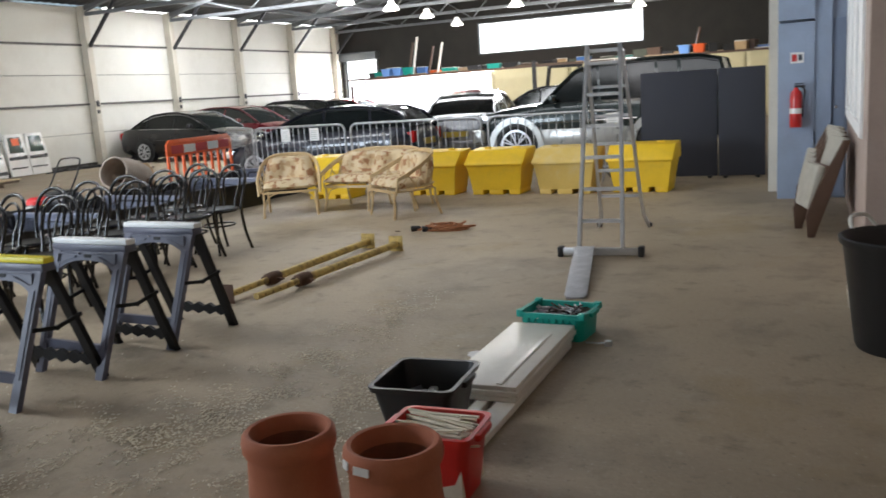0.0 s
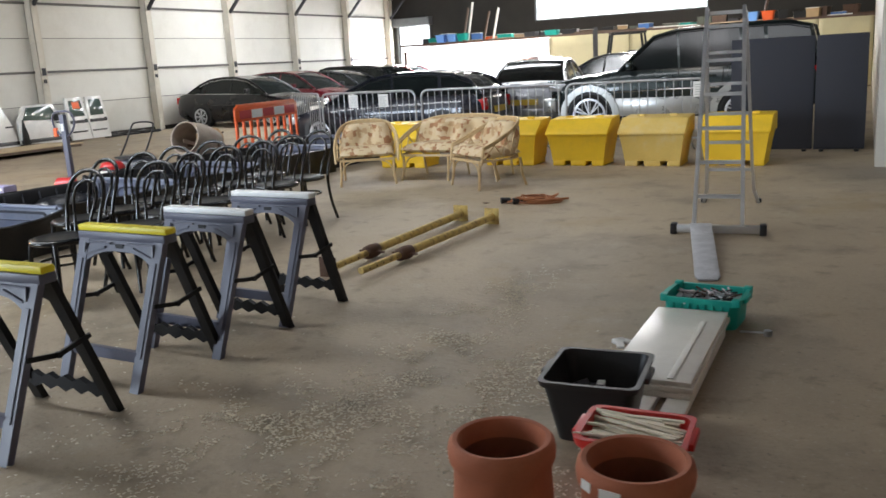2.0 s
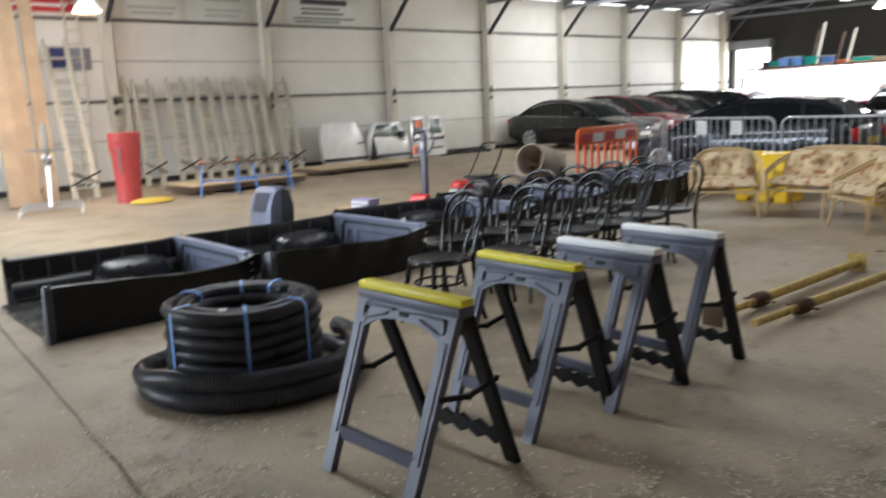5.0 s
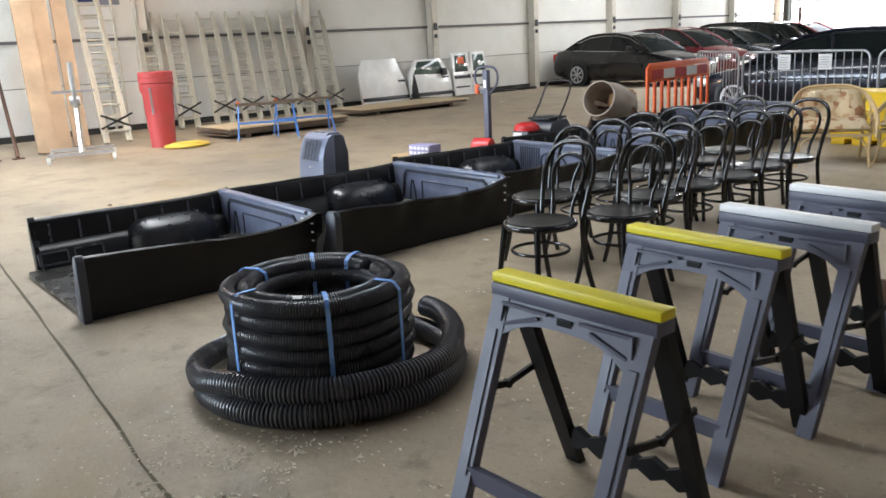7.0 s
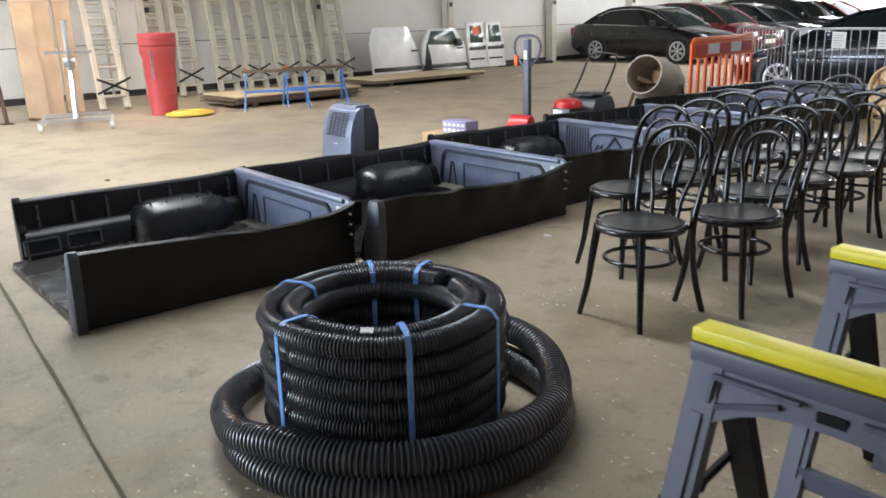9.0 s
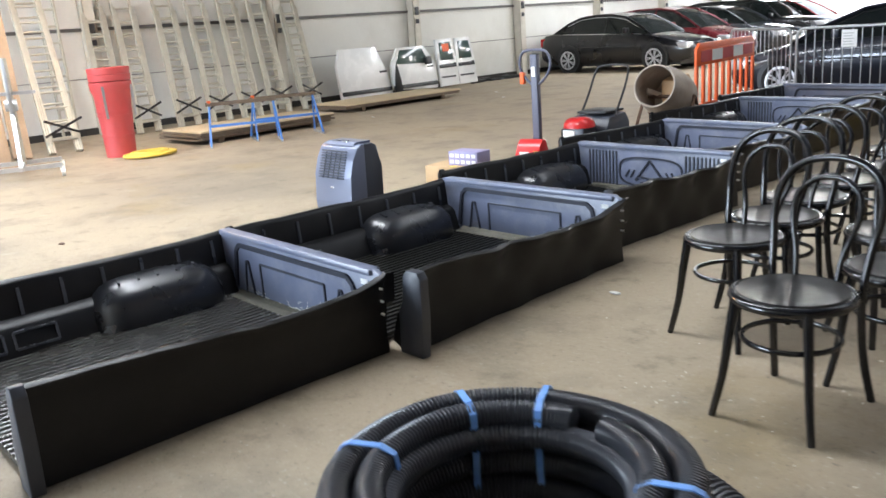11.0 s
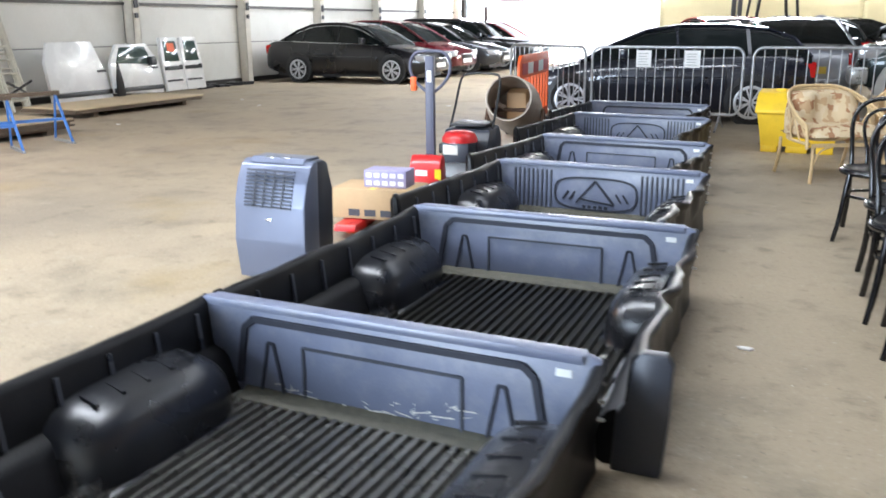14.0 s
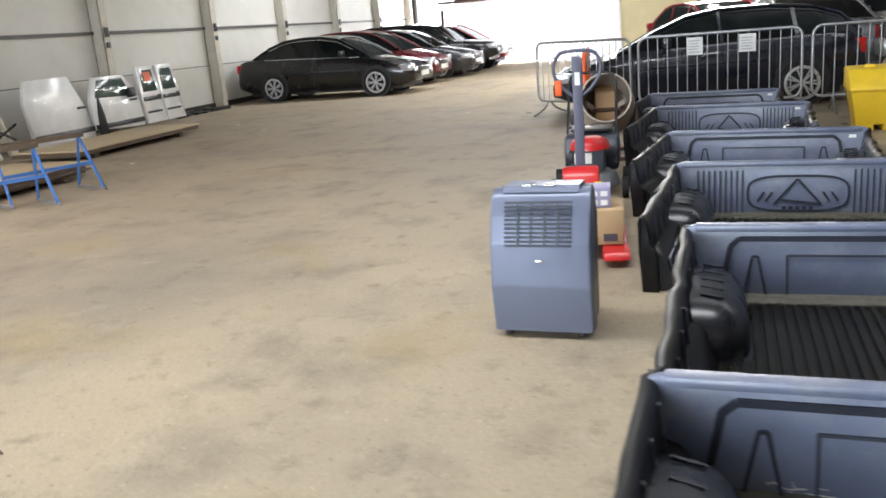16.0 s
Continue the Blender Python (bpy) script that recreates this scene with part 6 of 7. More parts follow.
# ---- display boards, office front, things along the east side ----
for x0, x1 in ((-0.25, 0.84), (0.86, 1.50)):
    c = thing("display_board", "dark grey cloth-covered display board standing on the floor", "display board", ((x0 + x1) / 2, 15.0, 0), 2, "display boards")
    bm = B()
    w = (x1 - x0) / 2
    box(bm, -w, w, -0.02, 0.02, 0.02, 1.57, 0.01)
    part("panel", bm, "board", c)
    for s in (-1, 1):
        bm = B()
        box(bm, s * (w - 0.1) - 0.03, s * (w - 0.1) + 0.03, -0.15, 0.15, 0, 0.03, 0.008)
        part("foot", bm, "black", c)
bm = B()
box(bm, 1.75, 2.13, 12.63, 13.3, 0, 2.0)
box(bm, 1.75, 2.13, 12.61, 13.3, 2.03, EAVE)
box(bm, 2.13, 2.31, 12.66, 13.3, 0, EAVE)
box(bm, 2.31, EX, 12.72, 13.3, 0, EAVE)
office = solo("office_wall", bm, "blue", "blue-grey painted steel office front", "wall", kind="structure", smooth=None)
bm = B()
box(bm, 2.32, 2.46, 12.70, 12.72, 0.02, 2.02, 0.004)
door = solo("door_2", bm, "bluedark", "closed blue-grey steel door in the office front", "door", kind="structure")
bm = B()
rod(bm, (2.36, 12.70, 1.04), (2.36, 12.66, 1.04), 0.015, 10)
part("door_handle", bm, "chrome", door)
bm = B()
box(bm, 1.88, 2.02, 12.605, 12.612, 1.55, 1.67, 0.001)
sg = solo("safety_sign", bm, "paper", "small white and red fire safety sign", "sign", smooth=None)
bm = B()
box(bm, 1.895, 1.95, 12.602, 12.6045, 1.57, 1.65)
part("pictogram", bm, "signred", sg, smooth=None)
bm = B()
box(bm, 1.965, 2.005, 12.602, 12.6045, 1.58, 1.645)
part("pictogram", bm, "ink", sg, smooth=None)
c = thing("fire_extinguisher", "red fire extinguisher hung on the blue office wall", "fire extinguisher", (1.945, 12.54, 0.83))
bm = B()
lathe(bm, [(0.0, 0.0), (0.06, 0.005), (0.065, 0.03), (0.065, 0.36), (0.055, 0.40), (0.025, 0.43), (0.022, 0.45), (0.0, 0.45)], 24)
part("cylinder", bm, "redpaint", c, smooth=50)
bm = B()
box(bm, -0.015, 0.10, -0.012, 0.012, 0.45, 0.475, 0.004)
box(bm, -0.015, 0.08, -0.012, 0.012, 0.485, 0.50, 0.004)
part("valve", bm, "black", c)
bm = B()
sweep(bm, bez([(0.04, 0, 0.46), (0.09, -0.01, 0.42), (0.075, -0.02, 0.25), (0.07, -0.02, 0.12)], 5), 0.009, 8)
part("hose", bm, "black", c, smooth=60)
bm = B()
lathe(bm, [(0.0655, 0.16), (0.0662, 0.16), (0.0662, 0.22), (0.0655, 0.22)], 24)
part("label", bm, "paper", c, smooth=50)

# window with white frame in the east wall, seen at a glancing angle
bm = B()
box(bm, 2.48, EX, 8.35, 12.69, 0, EAVE + 0.1)
solo("wall_office", bm, "brick", "dull painted side wall of the office", "wall", kind="structure", smooth=None)
w = thing("window_2", "white framed office window in the side wall", "window", (0, 0, 0), 0, "", "structure")
bm = B()
for z0, z1, y0, y1 in ((0.95, 1.05, 9.0, 12.4), (2.9, 3.0, 9.0, 12.4), (1.05, 2.9, 9.0, 9.1), (1.05, 2.9, 10.1, 10.18), (1.05, 2.9, 11.2, 11.28), (1.05, 2.9, 12.3, 12.4)):
    box(bm, 2.45, 2.49, y0, y1, z0, z1)
part("window_frame", bm, "white", w, smooth=None)
# white colour replaces the daylight behind this pane
bm = B()
box(bm, 2.472, 2.478, 9.1, 12.3, 1.05, 2.9)
part("pane", bm, "paper", w, "opaque white pane standing in for daylit glass", smooth=None)
bm = B()
box(bm, 2.44, EX, 7.75, 8.35, 0, EAVE + 0.1)
solo("pilaster", bm, "brick", "reddish brown painted pier in the side wall", "wall pier", kind="structure", smooth=None)


def folded_seat(at, turn):
    c = thing("folding_seat", "old folding seat with worn grey-beige cushions", "folding seat", at, turn, "folding seats along the wall")
    for s in (-1, 1):
        bm = B()
        prism(bm, [(-0.20, 0.0), (-0.14, 0.0), (-0.02, 0.35), (0.14, 0.85), (0.08, 0.85), (-0.12, 0.45), (-0.22, 0.2)], "x", s * 0.235 - 0.012, s * 0.235 + 0.012, 0.004)
        part("side_frame", bm, "brown", c)
    bm = B()
    box(bm, -0.22, 0.22, -0.035, 0.035, -0.22, 0.22, 0.02, pose(0, 0.055, 0.66, -16, 0, 0))
    part("backrest", bm, "upholstery", c)
    bm = B()
    box(bm, -0.22, 0.22, -0.035, 0.035, -0.2, 0.2, 0.02, pose(0, -0.13, 0.44, -14, 0, 0))
    part("seat", bm, "upholstery", c)
    bm = B()
    box(bm, -0.23, 0.23, -0.012, 0.012, -0.21, 0.21, 0.004, pose(0, -0.085, 0.43, -14, 0, 0))
    part("seat_board", bm, "brown", c)
    return c


for k in range(4):
    folded_seat((2.24, 11.9 - k * 0.50, 0), -76)

c = thing("rubber_tub", "black rubber tub with pale rope handles", "tub", (2.62, 6.95, 0))
bm = B()
lathe(bm, [(0.25, 0.0), (0.26, 0.02), (0.325, 0.55), (0.345, 0.57), (0.35, 0.60), (0.335, 0.605), (0.315, 0.58), (0.25, 0.04), (0.0001, 0.04)], 36)
part("body", bm, "black", c, smooth=50)
for a in (130, 310):
    bm = B()
    ca, sa = math.cos(radians(a)), math.sin(radians(a))
    sweep(bm, bez([(0.33 * ca - 0.08 * sa, 0.33 * sa + 0.08 * ca, 0.60), (0.37 * ca - 0.05 * sa, 0.37 * sa + 0.05 * ca, 0.66), (0.37 * ca + 0.05 * sa, 0.37 * sa - 0.05 * ca, 0.66), (0.33 * ca + 0.08 * sa, 0.33 * sa - 0.08 * ca, 0.60)], 5), 0.012, 8)
    part("rope_handle", bm, "offwhite", c, smooth=60)
for k in range(2):
    bm = B()
    box(bm, 2.36, 2.6, 7.95 - 0.25 * k, 8.15 - 0.25 * k + 0.0, 0.0, 0.12 + 0.1 * (1 - k), 0.01)
    solo("white_box", bm, "offwhite", "small off-white box on the floor by the pier", "box", "white boxes")

# ---- cars ----
def smoothstep(a, b, x):
    t = max(0, min(1, (x - a) / (b - a)))
    return t * t * (3 - 2 * t)


def interp(tab, x):
    for (a, b), (c, d) in zip(tab, tab[1:]):
        if x <= c:
            return b + (d - b) * (x - a) / (c - a)
    return tab[-1][1]


SHAPES = {
    # length, half width, wheel radius, front axle, rear axle, bonnet line, glasshouse line, sill
    "saloon": (4.55, 0.87, 0.315, 0.90, 3.52, [(0, 0.52), (0.06, 0.62), (0.3, 0.72), (1.2, 0.90), (1.7, 0.93), (3.7, 0.99), (4.1, 1.0), (4.45, 0.97), (4.52, 0.85), (4.55, 0.6)], [(1.05, 0.88), (1.45, 1.13), (1.85, 1.33), (2.3, 1.41), (2.8, 1.42), (3.25, 1.38), (3.65, 1.24), (4.08, 1.0)], 0.20),
    "hatch": (4.15, 0.86, 0.31, 0.82, 3.40, [(0, 0.50), (0.06, 0.64), (0.3, 0.76), (1.05, 0.94), (1.6, 0.96), (3.6, 1.03), (4.0, 1.02), (4.1, 0.9), (4.15, 0.6)], [(0.85, 0.90), (1.3, 1.18), (1.75, 1.40), (2.2, 1.47), (2.9, 1.48), (3.5, 1.42), (3.8, 1.32), (4.05, 1.0)], 0.21),
    "estate": (4.5, 0.89, 0.33, 0.90, 3.62, [(0, 0.50), (0.06, 0.64), (0.3, 0.74), (1.2, 0.93), (1.8, 0.96), (3.9, 1.03), (4.35, 1.02), (4.46, 0.9), (4.5, 0.6)], [(1.0, 0.90), (1.5, 1.17), (2.0, 1.38), (2.5, 1.46), (3.2, 1.46), (3.8, 1.40), (4.15, 1.28), (4.42, 1.0)], 0.21),
    "suv": (4.75, 0.92, 0.385, 0.85, 3.55, [(0, 0.70), (0.05, 0.92), (0.25, 1.02), (1.2, 1.14), (1.7, 1.16), (4.5, 1.20), (4.68, 1.15), (4.75, 0.75)], [(1.35, 1.12), (1.65, 1.42), (1.98, 1.72), (2.4, 1.82), (3.2, 1.85), (4.2, 1.84), (4.55, 1.76), (4.7, 1.2)], 0.38),
}

SHAPES["sportback"] = tuple([(x * 0.92, z * 0.91) for x, z in q] if isinstance(q, list) else q * 0.92 for q in SHAPES["estate"])
SHAPES["crossover"] = tuple([(x, z * 0.84) for x, z in q] if isinstance(q, list) else q for q in SHAPES["suv"])


def car(kind, at, heading, paint_mat, label, lower=None, plate="paper", glass="glass"):
    """Nose along local -x; the car's middle at the given place."""
    L, W, R, fa, ra, belt, glassline, sill = SHAPES[kind]
    c = thing("car", label, "car", (at[0], at[1], 0), heading - 180, "parked cars")
    X = lambda x: x - L / 2
    bm = B()
    secs = []
    st = [0, 0.03, 0.08, 0.2, 0.4, 0.7, 1.0, 1.3, 1.7, 2.2, 2.8, 3.3, 3.7, L - 0.45, L - 0.2, L - 0.08, L - 0.03, L]
    for x in st:
        e = min(1, max(0.0, x / 0.5)), min(1, max(0.0, (L - x) / 0.45))
        w = W * (0.80 + 0.20 * (e[0] ** 0.45)) * (0.84 + 0.16 * (e[1] ** 0.5))
        zt = interp(belt, x)
        zb = sill + 0.10 * (1 - smoothstep(0, 0.35, x)) + 0.12 * smoothstep(L - 0.4, L, x)
        zm = zb + (zt - zb) * 0.55
        pts = [(w * 0.90, zb), (w * 0.97, zb + 0.10), (w, zm), (w * 0.985, zb + (zt - zb) * 0.82), (w * 0.92, zt - 0.01), (w * 0.75, zt + 0.018), (w * 0.35, zt + 0.035), (0, zt + 0.038)]
        ring = [(X(x), y, z) for y, z in pts] + [(X(x), -y, z) for y, z in pts[-2::-1]]
        secs.append(ring)
    loft(bm, secs)
    part("body", bm, paint_mat, c, smooth=40)
    if lower:
        for s in (-1, 1):
            bm = B()
            prism(bm, [(X(fa + R + 0.1), sill - 0.02), (X(ra - R - 0.1), sill - 0.02), (X(ra - R - 0.1), sill + 0.30), (X(fa + R + 0.1), sill + 0.30)], "y", min(s * W * 0.99, s * (W + 0.025)), max(s * W * 0.99, s * (W + 0.025)), 0.01)
            part("sill_cladding", bm, lower, c)
            for ax in (fa, ra):
                bm = B()
                o = arc(X(ax), R, R + 0.17, -8, 188, 16)
                i = arc(X(ax), R, R + 0.05, 188, -8, 16)
                prism(bm, o + i, "y", min(s * W * 0.95, s * (W + 0.05)), max(s * W * 0.95, s * (W + 0.05)))
                part("arch_flare", bm, lower, c, smooth=None)
        bm = B()
        box(bm, X(-0.08), X(0.2), -W, W, 0.45, 0.72, 0.05)
        part("bumper", bm, lower, c)
    # glasshouse
    zb0 = min(z for _, z in glassline)
    zt0 = max(z for _, z in glassline)

    def hwid(z):
        return W * (0.90 - 0.21 * (z - zb0) / (zt0 - zb0))
    g = glassline
    bm = B()
    for s in (-1, 1):
        vs = [bm.verts.new((X(x), s * hwid(z), z)) for x, z in g] + [bm.verts.new((X(x), s * W * 0.90, interp(belt, x) - 0.03)) for x in (g[-1][0], (g[0][0] + g[-1][0]) / 2, g[0][0])]
        bm.faces.new(vs)
    def cross(bm, i0, i1, lift=0.0):
        rows = []
        for x, z in g[i0:i1 + 1]:
            h = hwid(z)
            rows.append([bm.verts.new((X(x), h * q, z + lift + 0.03 * (1 - q * q))) for q in (-1, -0.6, -0.2, 0.2, 0.6, 1)])
        for a, b in zip(rows, rows[1:]):
            for k in range(5):
                bm.faces.new((a[k], a[k + 1], b[k + 1], b[k]))
    cross(bm, 0, 2)
    cross(bm, len(g) - 3 if kind != "suv" else len(g) - 2, len(g) - 1)
    cross(bm, 2, len(g) - 2)
    bmesh.ops.remove_doubles(bm, verts=bm.verts[:], dist=0.001)
    part("glasshouse", bm, glass, c, "dark reflecting glass", smooth=30)
    bm = B()
    a, b = 2, len(g) - 3 if kind != "suv" else len(g) - 2
    cross(bm, a, b, 0.008)
    part("roof", bm, paint_mat, c, smooth=50)
    for s in (-1, 1):
        bm = B()
        pts = [(X(x), s * (hwid(z) + 0.004), z + 0.004) for x, z in g]
        sweep(bm, pts, 0.026 if kind != "suv" else 0.035, 6)
        part("roof_rail", bm, paint_mat, c, smooth=60)
        bm = B()
        sweep(bm, [(X(x), s * (hwid(z - 0.05) + 0.006), z - 0.05) for x, z in g[1:-1]], 0.009, 5)
        part("window_trim", bm, "chrome" if kind in ("saloon", "estate") else "black", c, smooth=60)
        bm = B()
        sweep(bm, [(X(x), s * (W * 0.912), interp(belt, x) - 0.005) for x in (g[1][0] - 0.15, (g[0][0] + g[-1][0]) / 2, g[-2][0] + 0.1)], 0.009, 5)
        part("window_trim", bm, "chrome" if kind in ("saloon", "estate") else "black", c, smooth=60)
        mid = (fa + ra) / 2 + 0.25
        for x, wd in ((mid, 0.04), (ra - 0.05, 0.05)) + (((ra + 0.35, 0.06),) if kind in ("suv", "estate") else ()):
            z1 = interp([(p, q) for p, q in g], x) - 0.01
            z0 = interp(belt, x)
            bm = B()
            bar(bm, (X(x), s * (W * 0.90 + 0.004), z0 - 0.02), (X(x - 0.06), s * (hwid(z1) + 0.004), z1), wd, 0.012, (0, 1, 0))
            part("pillar", bm, paint_mat, c, smooth=None)
        # door lines, handle, mirror
        for x in (fa + 0.55, mid, ra - 0.35 if kind != "saloon" else ra - 0.3):
            bm = B()
            zt = interp(belt, x)
            y = s * (W * 0.999)
            pts = [(X(x), y * 0.93, zt - 0.02), (X(x), y * 1.002, zt - 0.15), (X(x), y * 1.004, sill + (zt - sill) * 0.55), (X(x + 0.02), y * 0.985, sill + 0.1)]
            sweep(bm, pts, 0.006, 4)
            part("door_gap", bm, "black", c, smooth=None)
        for x in (mid - 0.2, ra - 0.55):
            bm = B()
            zt = interp(belt, x)
            box(bm, X(x) - 0.09, X(x) + 0.09, min(s * (W - 0.01), s * (W + 0.018)), max(s * (W - 0.01), s * (W + 0.018)), zt - 0.17, zt - 0.135, 0.008)
            part("door_handle", bm, paint_mat, c)
        bm = B()
        x = fa + 0.75
        zt = interp(belt, x)
        box(bm, X(x) - 0.05, X(x) + 0.07, min(s * (W + 0.0), s * (W + 0.17)), max(s * (W + 0.0), s * (W + 0.17)), zt + 0.02, zt + 0.15, 0.03)
        part("mirror", bm, paint_mat, c)
        # lamps
        bm = B()
        zf = interp(belt, 0.2)
        box(bm, X(0.03), X(0.38), min(s * (W * 0.62), s * (W * 0.945)), max(s * (W * 0.62), s * (W * 0.945)), zf - 0.16, zf - 0.01, 0.03)
        part("headlamp", bm, "lamp_clear", c)
        bm = B()
        zr = interp(belt, L - 0.3)
        hgt = 0.20 if kind != "suv" else 0.34
        box(bm, X(L - 0.25), X(L - 0.005), min(s * (W * 0.66), s * (W * 0.90)), max(s * (W * 0.66), s * (W * 0.90)), zr - 0.10 - hgt, zr - 0.08, 0.03)
        part("tail_lamp", bm, "lamp_red", c)
        bm = B()
        sweep(bm, [(X(fa + 0.5), s * (W + 0.002), sill + 0.42), (X(ra - 0.4), s * (W + 0.002), sill + 0.44)], 0.012, 5)
        part("side_moulding", bm, paint_mat if kind != "suv" else "chrome", c, smooth=None)
        for ax in (fa, ra):
            bm = B()
            rod(bm, (X(ax), s * (W - 0.2), R + 0.02), (X(ax), s * (W + 0.006), R + 0.02), R + 0.055, 24)
            part("wheel_arch", bm, "black", c, smooth=40)
            wh = B()
            lathe(wh, [(R - 0.1, -0.1), (R - 0.01, -0.1), (R, -0.07), (R, 0.07), (R - 0.02, 0.1), (R - 0.09, 0.105)], 28, (0, 0, 0), Matrix.Translation((X(ax), s * (W - 0.075), R)) @ pose(0, 0, 0, -90 * s, 0, 0))
            tyre = part("wheel", wh, "tyre", c, smooth=50)
            bm = B()
            yo = s * (W + 0.052)
            ri = R - 0.085
            lathe(bm, [(ri, 0.0), (ri + 0.012, 0.01), (ri - 0.02, 0.012), (ri - 0.03, 0.0)], 28, (0, 0, 0), Matrix.Translation((X(ax), yo - s * 0.012, R)) @ pose(0, 0, 0, -90 * s, 0, 0), False)
            for k in range(7):
                a = 2 * math.pi * k / 7
                for da in (-0.13, 0.13):
                    bar(bm, (X(ax) + 0.03 * math.cos(a), yo - s * 0.01, R + 0.03 * math.sin(a)), (X(ax) + (ri - 0.01) * math.cos(a + da), yo - s * 0.008, R + (ri - 0.01) * math.sin(a + da)), 0.022, 0.016, (0, 1, 0))
            rod(bm, (X(ax), yo - s * 0.03, R), (X(ax), yo, R), 0.045, 14)
            part("rim", bm, "rim", tyre, smooth=None)
    bm = B()
    zf = interp(belt, 0.1)
    box(bm, X(-0.012), X(0.1), -W * 0.42, W * 0.42, zf - 0.20, zf - 0.04, 0.02)
    gr = part("grille", bm, "black", c)
    bm = B()
    box(bm, X(-0.022), X(-0.01), -W * 0.40, W * 0.40, zf - 0.065, zf - 0.045, 0.004)
    part("grille_bar", bm, "chrome", gr)
    bm = B()
    box(bm, X(-0.03), X(0.02), -0.26, 0.26, sill + 0.17, sill + 0.28)
    part("number_plate", bm, plate, c, "white number plate", smooth=None)
    bm = B()
    box(bm, X(L - 0.02), X(L + 0.025), -0.26, 0.26, sill + 0.38, sill + 0.49)
    part("number_plate", bm, "hose", c, "yellow number plate", smooth=None)
    bm = B()
    box(bm, X(L - 0.03), X(L + 0.03), -W * 0.8, W * 0.8, sill + 0.16, sill + 0.30, 0.03)
    part("rear_bumper", bm, paint_mat, c)
    bm = B()
    box(bm, X(0.3), X(L - 0.3), -W * 0.8, W * 0.8, sill - 0.06, sill + 0.06)
    part("underbody", bm, "black", c, smooth=None)
    return c


P = {
    "black": paint("black metallic car paint", (0.006, 0.006, 0.008), 0.2), "maroon": paint("dark red car paint", (0.12, 0.012, 0.018), 0.3),
    "grey": paint("dark grey car paint", (0.045, 0.048, 0.055), 0.5), "redc": paint("red car paint", (0.30, 0.015, 0.018), 0.2),
    "navyc": paint("dark navy car paint", (0.010, 0.012, 0.022), 0.3), "silver": paint("silver car paint", (0.34, 0.35, 0.37), 0.6),
    "greenblack": paint("dark green car paint", (0.012, 0.022, 0.022), 0.4), "silverlow": paint("pale silver lower paint", (0.50, 0.51, 0.50), 0.5),
}
# along the west wall, noses into the hall
car("saloon", (-15.13, 22.62), 0, P["black"], "shiny black saloon car parked nose out by the white wall")
car("hatch", (-15.2, 25.2), -2, P["maroon"], "dark red hatchback parked in the row by the wall")
car("saloon", (-15.1, 27.6), 0, P["grey"], "dark grey saloon parked in the row by the wall")
car("crossover", (-15.0, 30.0), 1, P["black"], "black off-roader parked in the row by the wall")
car("hatch", (-15.0, 32.2), 0, P["redc"], "bright red hatchback parked in the row by the wall")
# behind the crowd barriers
car("sportback", (-6.57, 16.4), 184, P["navyc"], "dark navy family car behind the crowd barriers")
car("saloon", (-4.95, 20.2), 100, P["silver"], "silver saloon car behind the crowd barriers, tail towards us")
car("suv", (-1.55, 18.35), 180, P["greenblack"], "dark green and silver off-roader behind the crowd barriers", P["silverlow"])
car("hatch", (-6.7, 24.6), 112, P["redc"], "red hatchback parked deeper in the hall")
car("estate", (-4.9, 26.2), 150, P["black"], "black estate car parked deeper in the hall")
car("hatch", (-2.2, 25.8), 160, P["silver"], "silver hatchback parked deeper in the hall")

# ---- fork-lift at the back ----
c = thing("forklift", "dark fork-lift truck with overhead guard at the back", "forklift", (-5.6, 30.2, 0), 20)
bm = B()
prism(bm, [(-0.9, 0.25), (0.9, 0.25), (0.9, 0.9), (0.5, 1.1), (-0.2, 0.8), (-0.9, 0.75)], "y", -0.5, 0.5, 0.05)
part("chassis", bm, "hose", c)
for sx, sy in ((-0.7, -1), (-0.7, 1), (0.65, -1), (0.65, 1)):
    bm = B()
    bar(bm, (sx, sy * 0.48, 0.8), (sx * 0.75, sy * 0.46, 2.1), 0.07, 0.07)
    part("guard_post", bm, "black", c, smooth=None)
    bm = B()
    rod(bm, (sx, sy * 0.42, 0.28), (sx, sy * 0.62, 0.28), 0.28, 20)
    part("wheel", bm, "tyre", c)
bm = B()
for k in range(6):
    box(bm, -0.55 + k * 0.2, -0.50 + k * 0.2, -0.48, 0.48, 2.08, 2.13)
box(bm, -0.56, 0.55, -0.5, -0.44, 2.07, 2.14)
box(bm, -0.56, 0.55, 0.44, 0.5, 2.07, 2.14)
part("overhead_guard", bm, "black", c, smooth=None)
for s in (-1, 1):
    bm = B()
    box(bm, -1.1, -0.98, s * 0.3 - 0.05, s * 0.3 + 0.05, 0.1, 2.35)
    part("mast_rail", bm, "strut", c, smooth=None)
bm = B()
box(bm, 0.0, 0.35, -0.22, 0.22, 1.1, 1.55, 0.05)
part("seat", bm, "black", c)


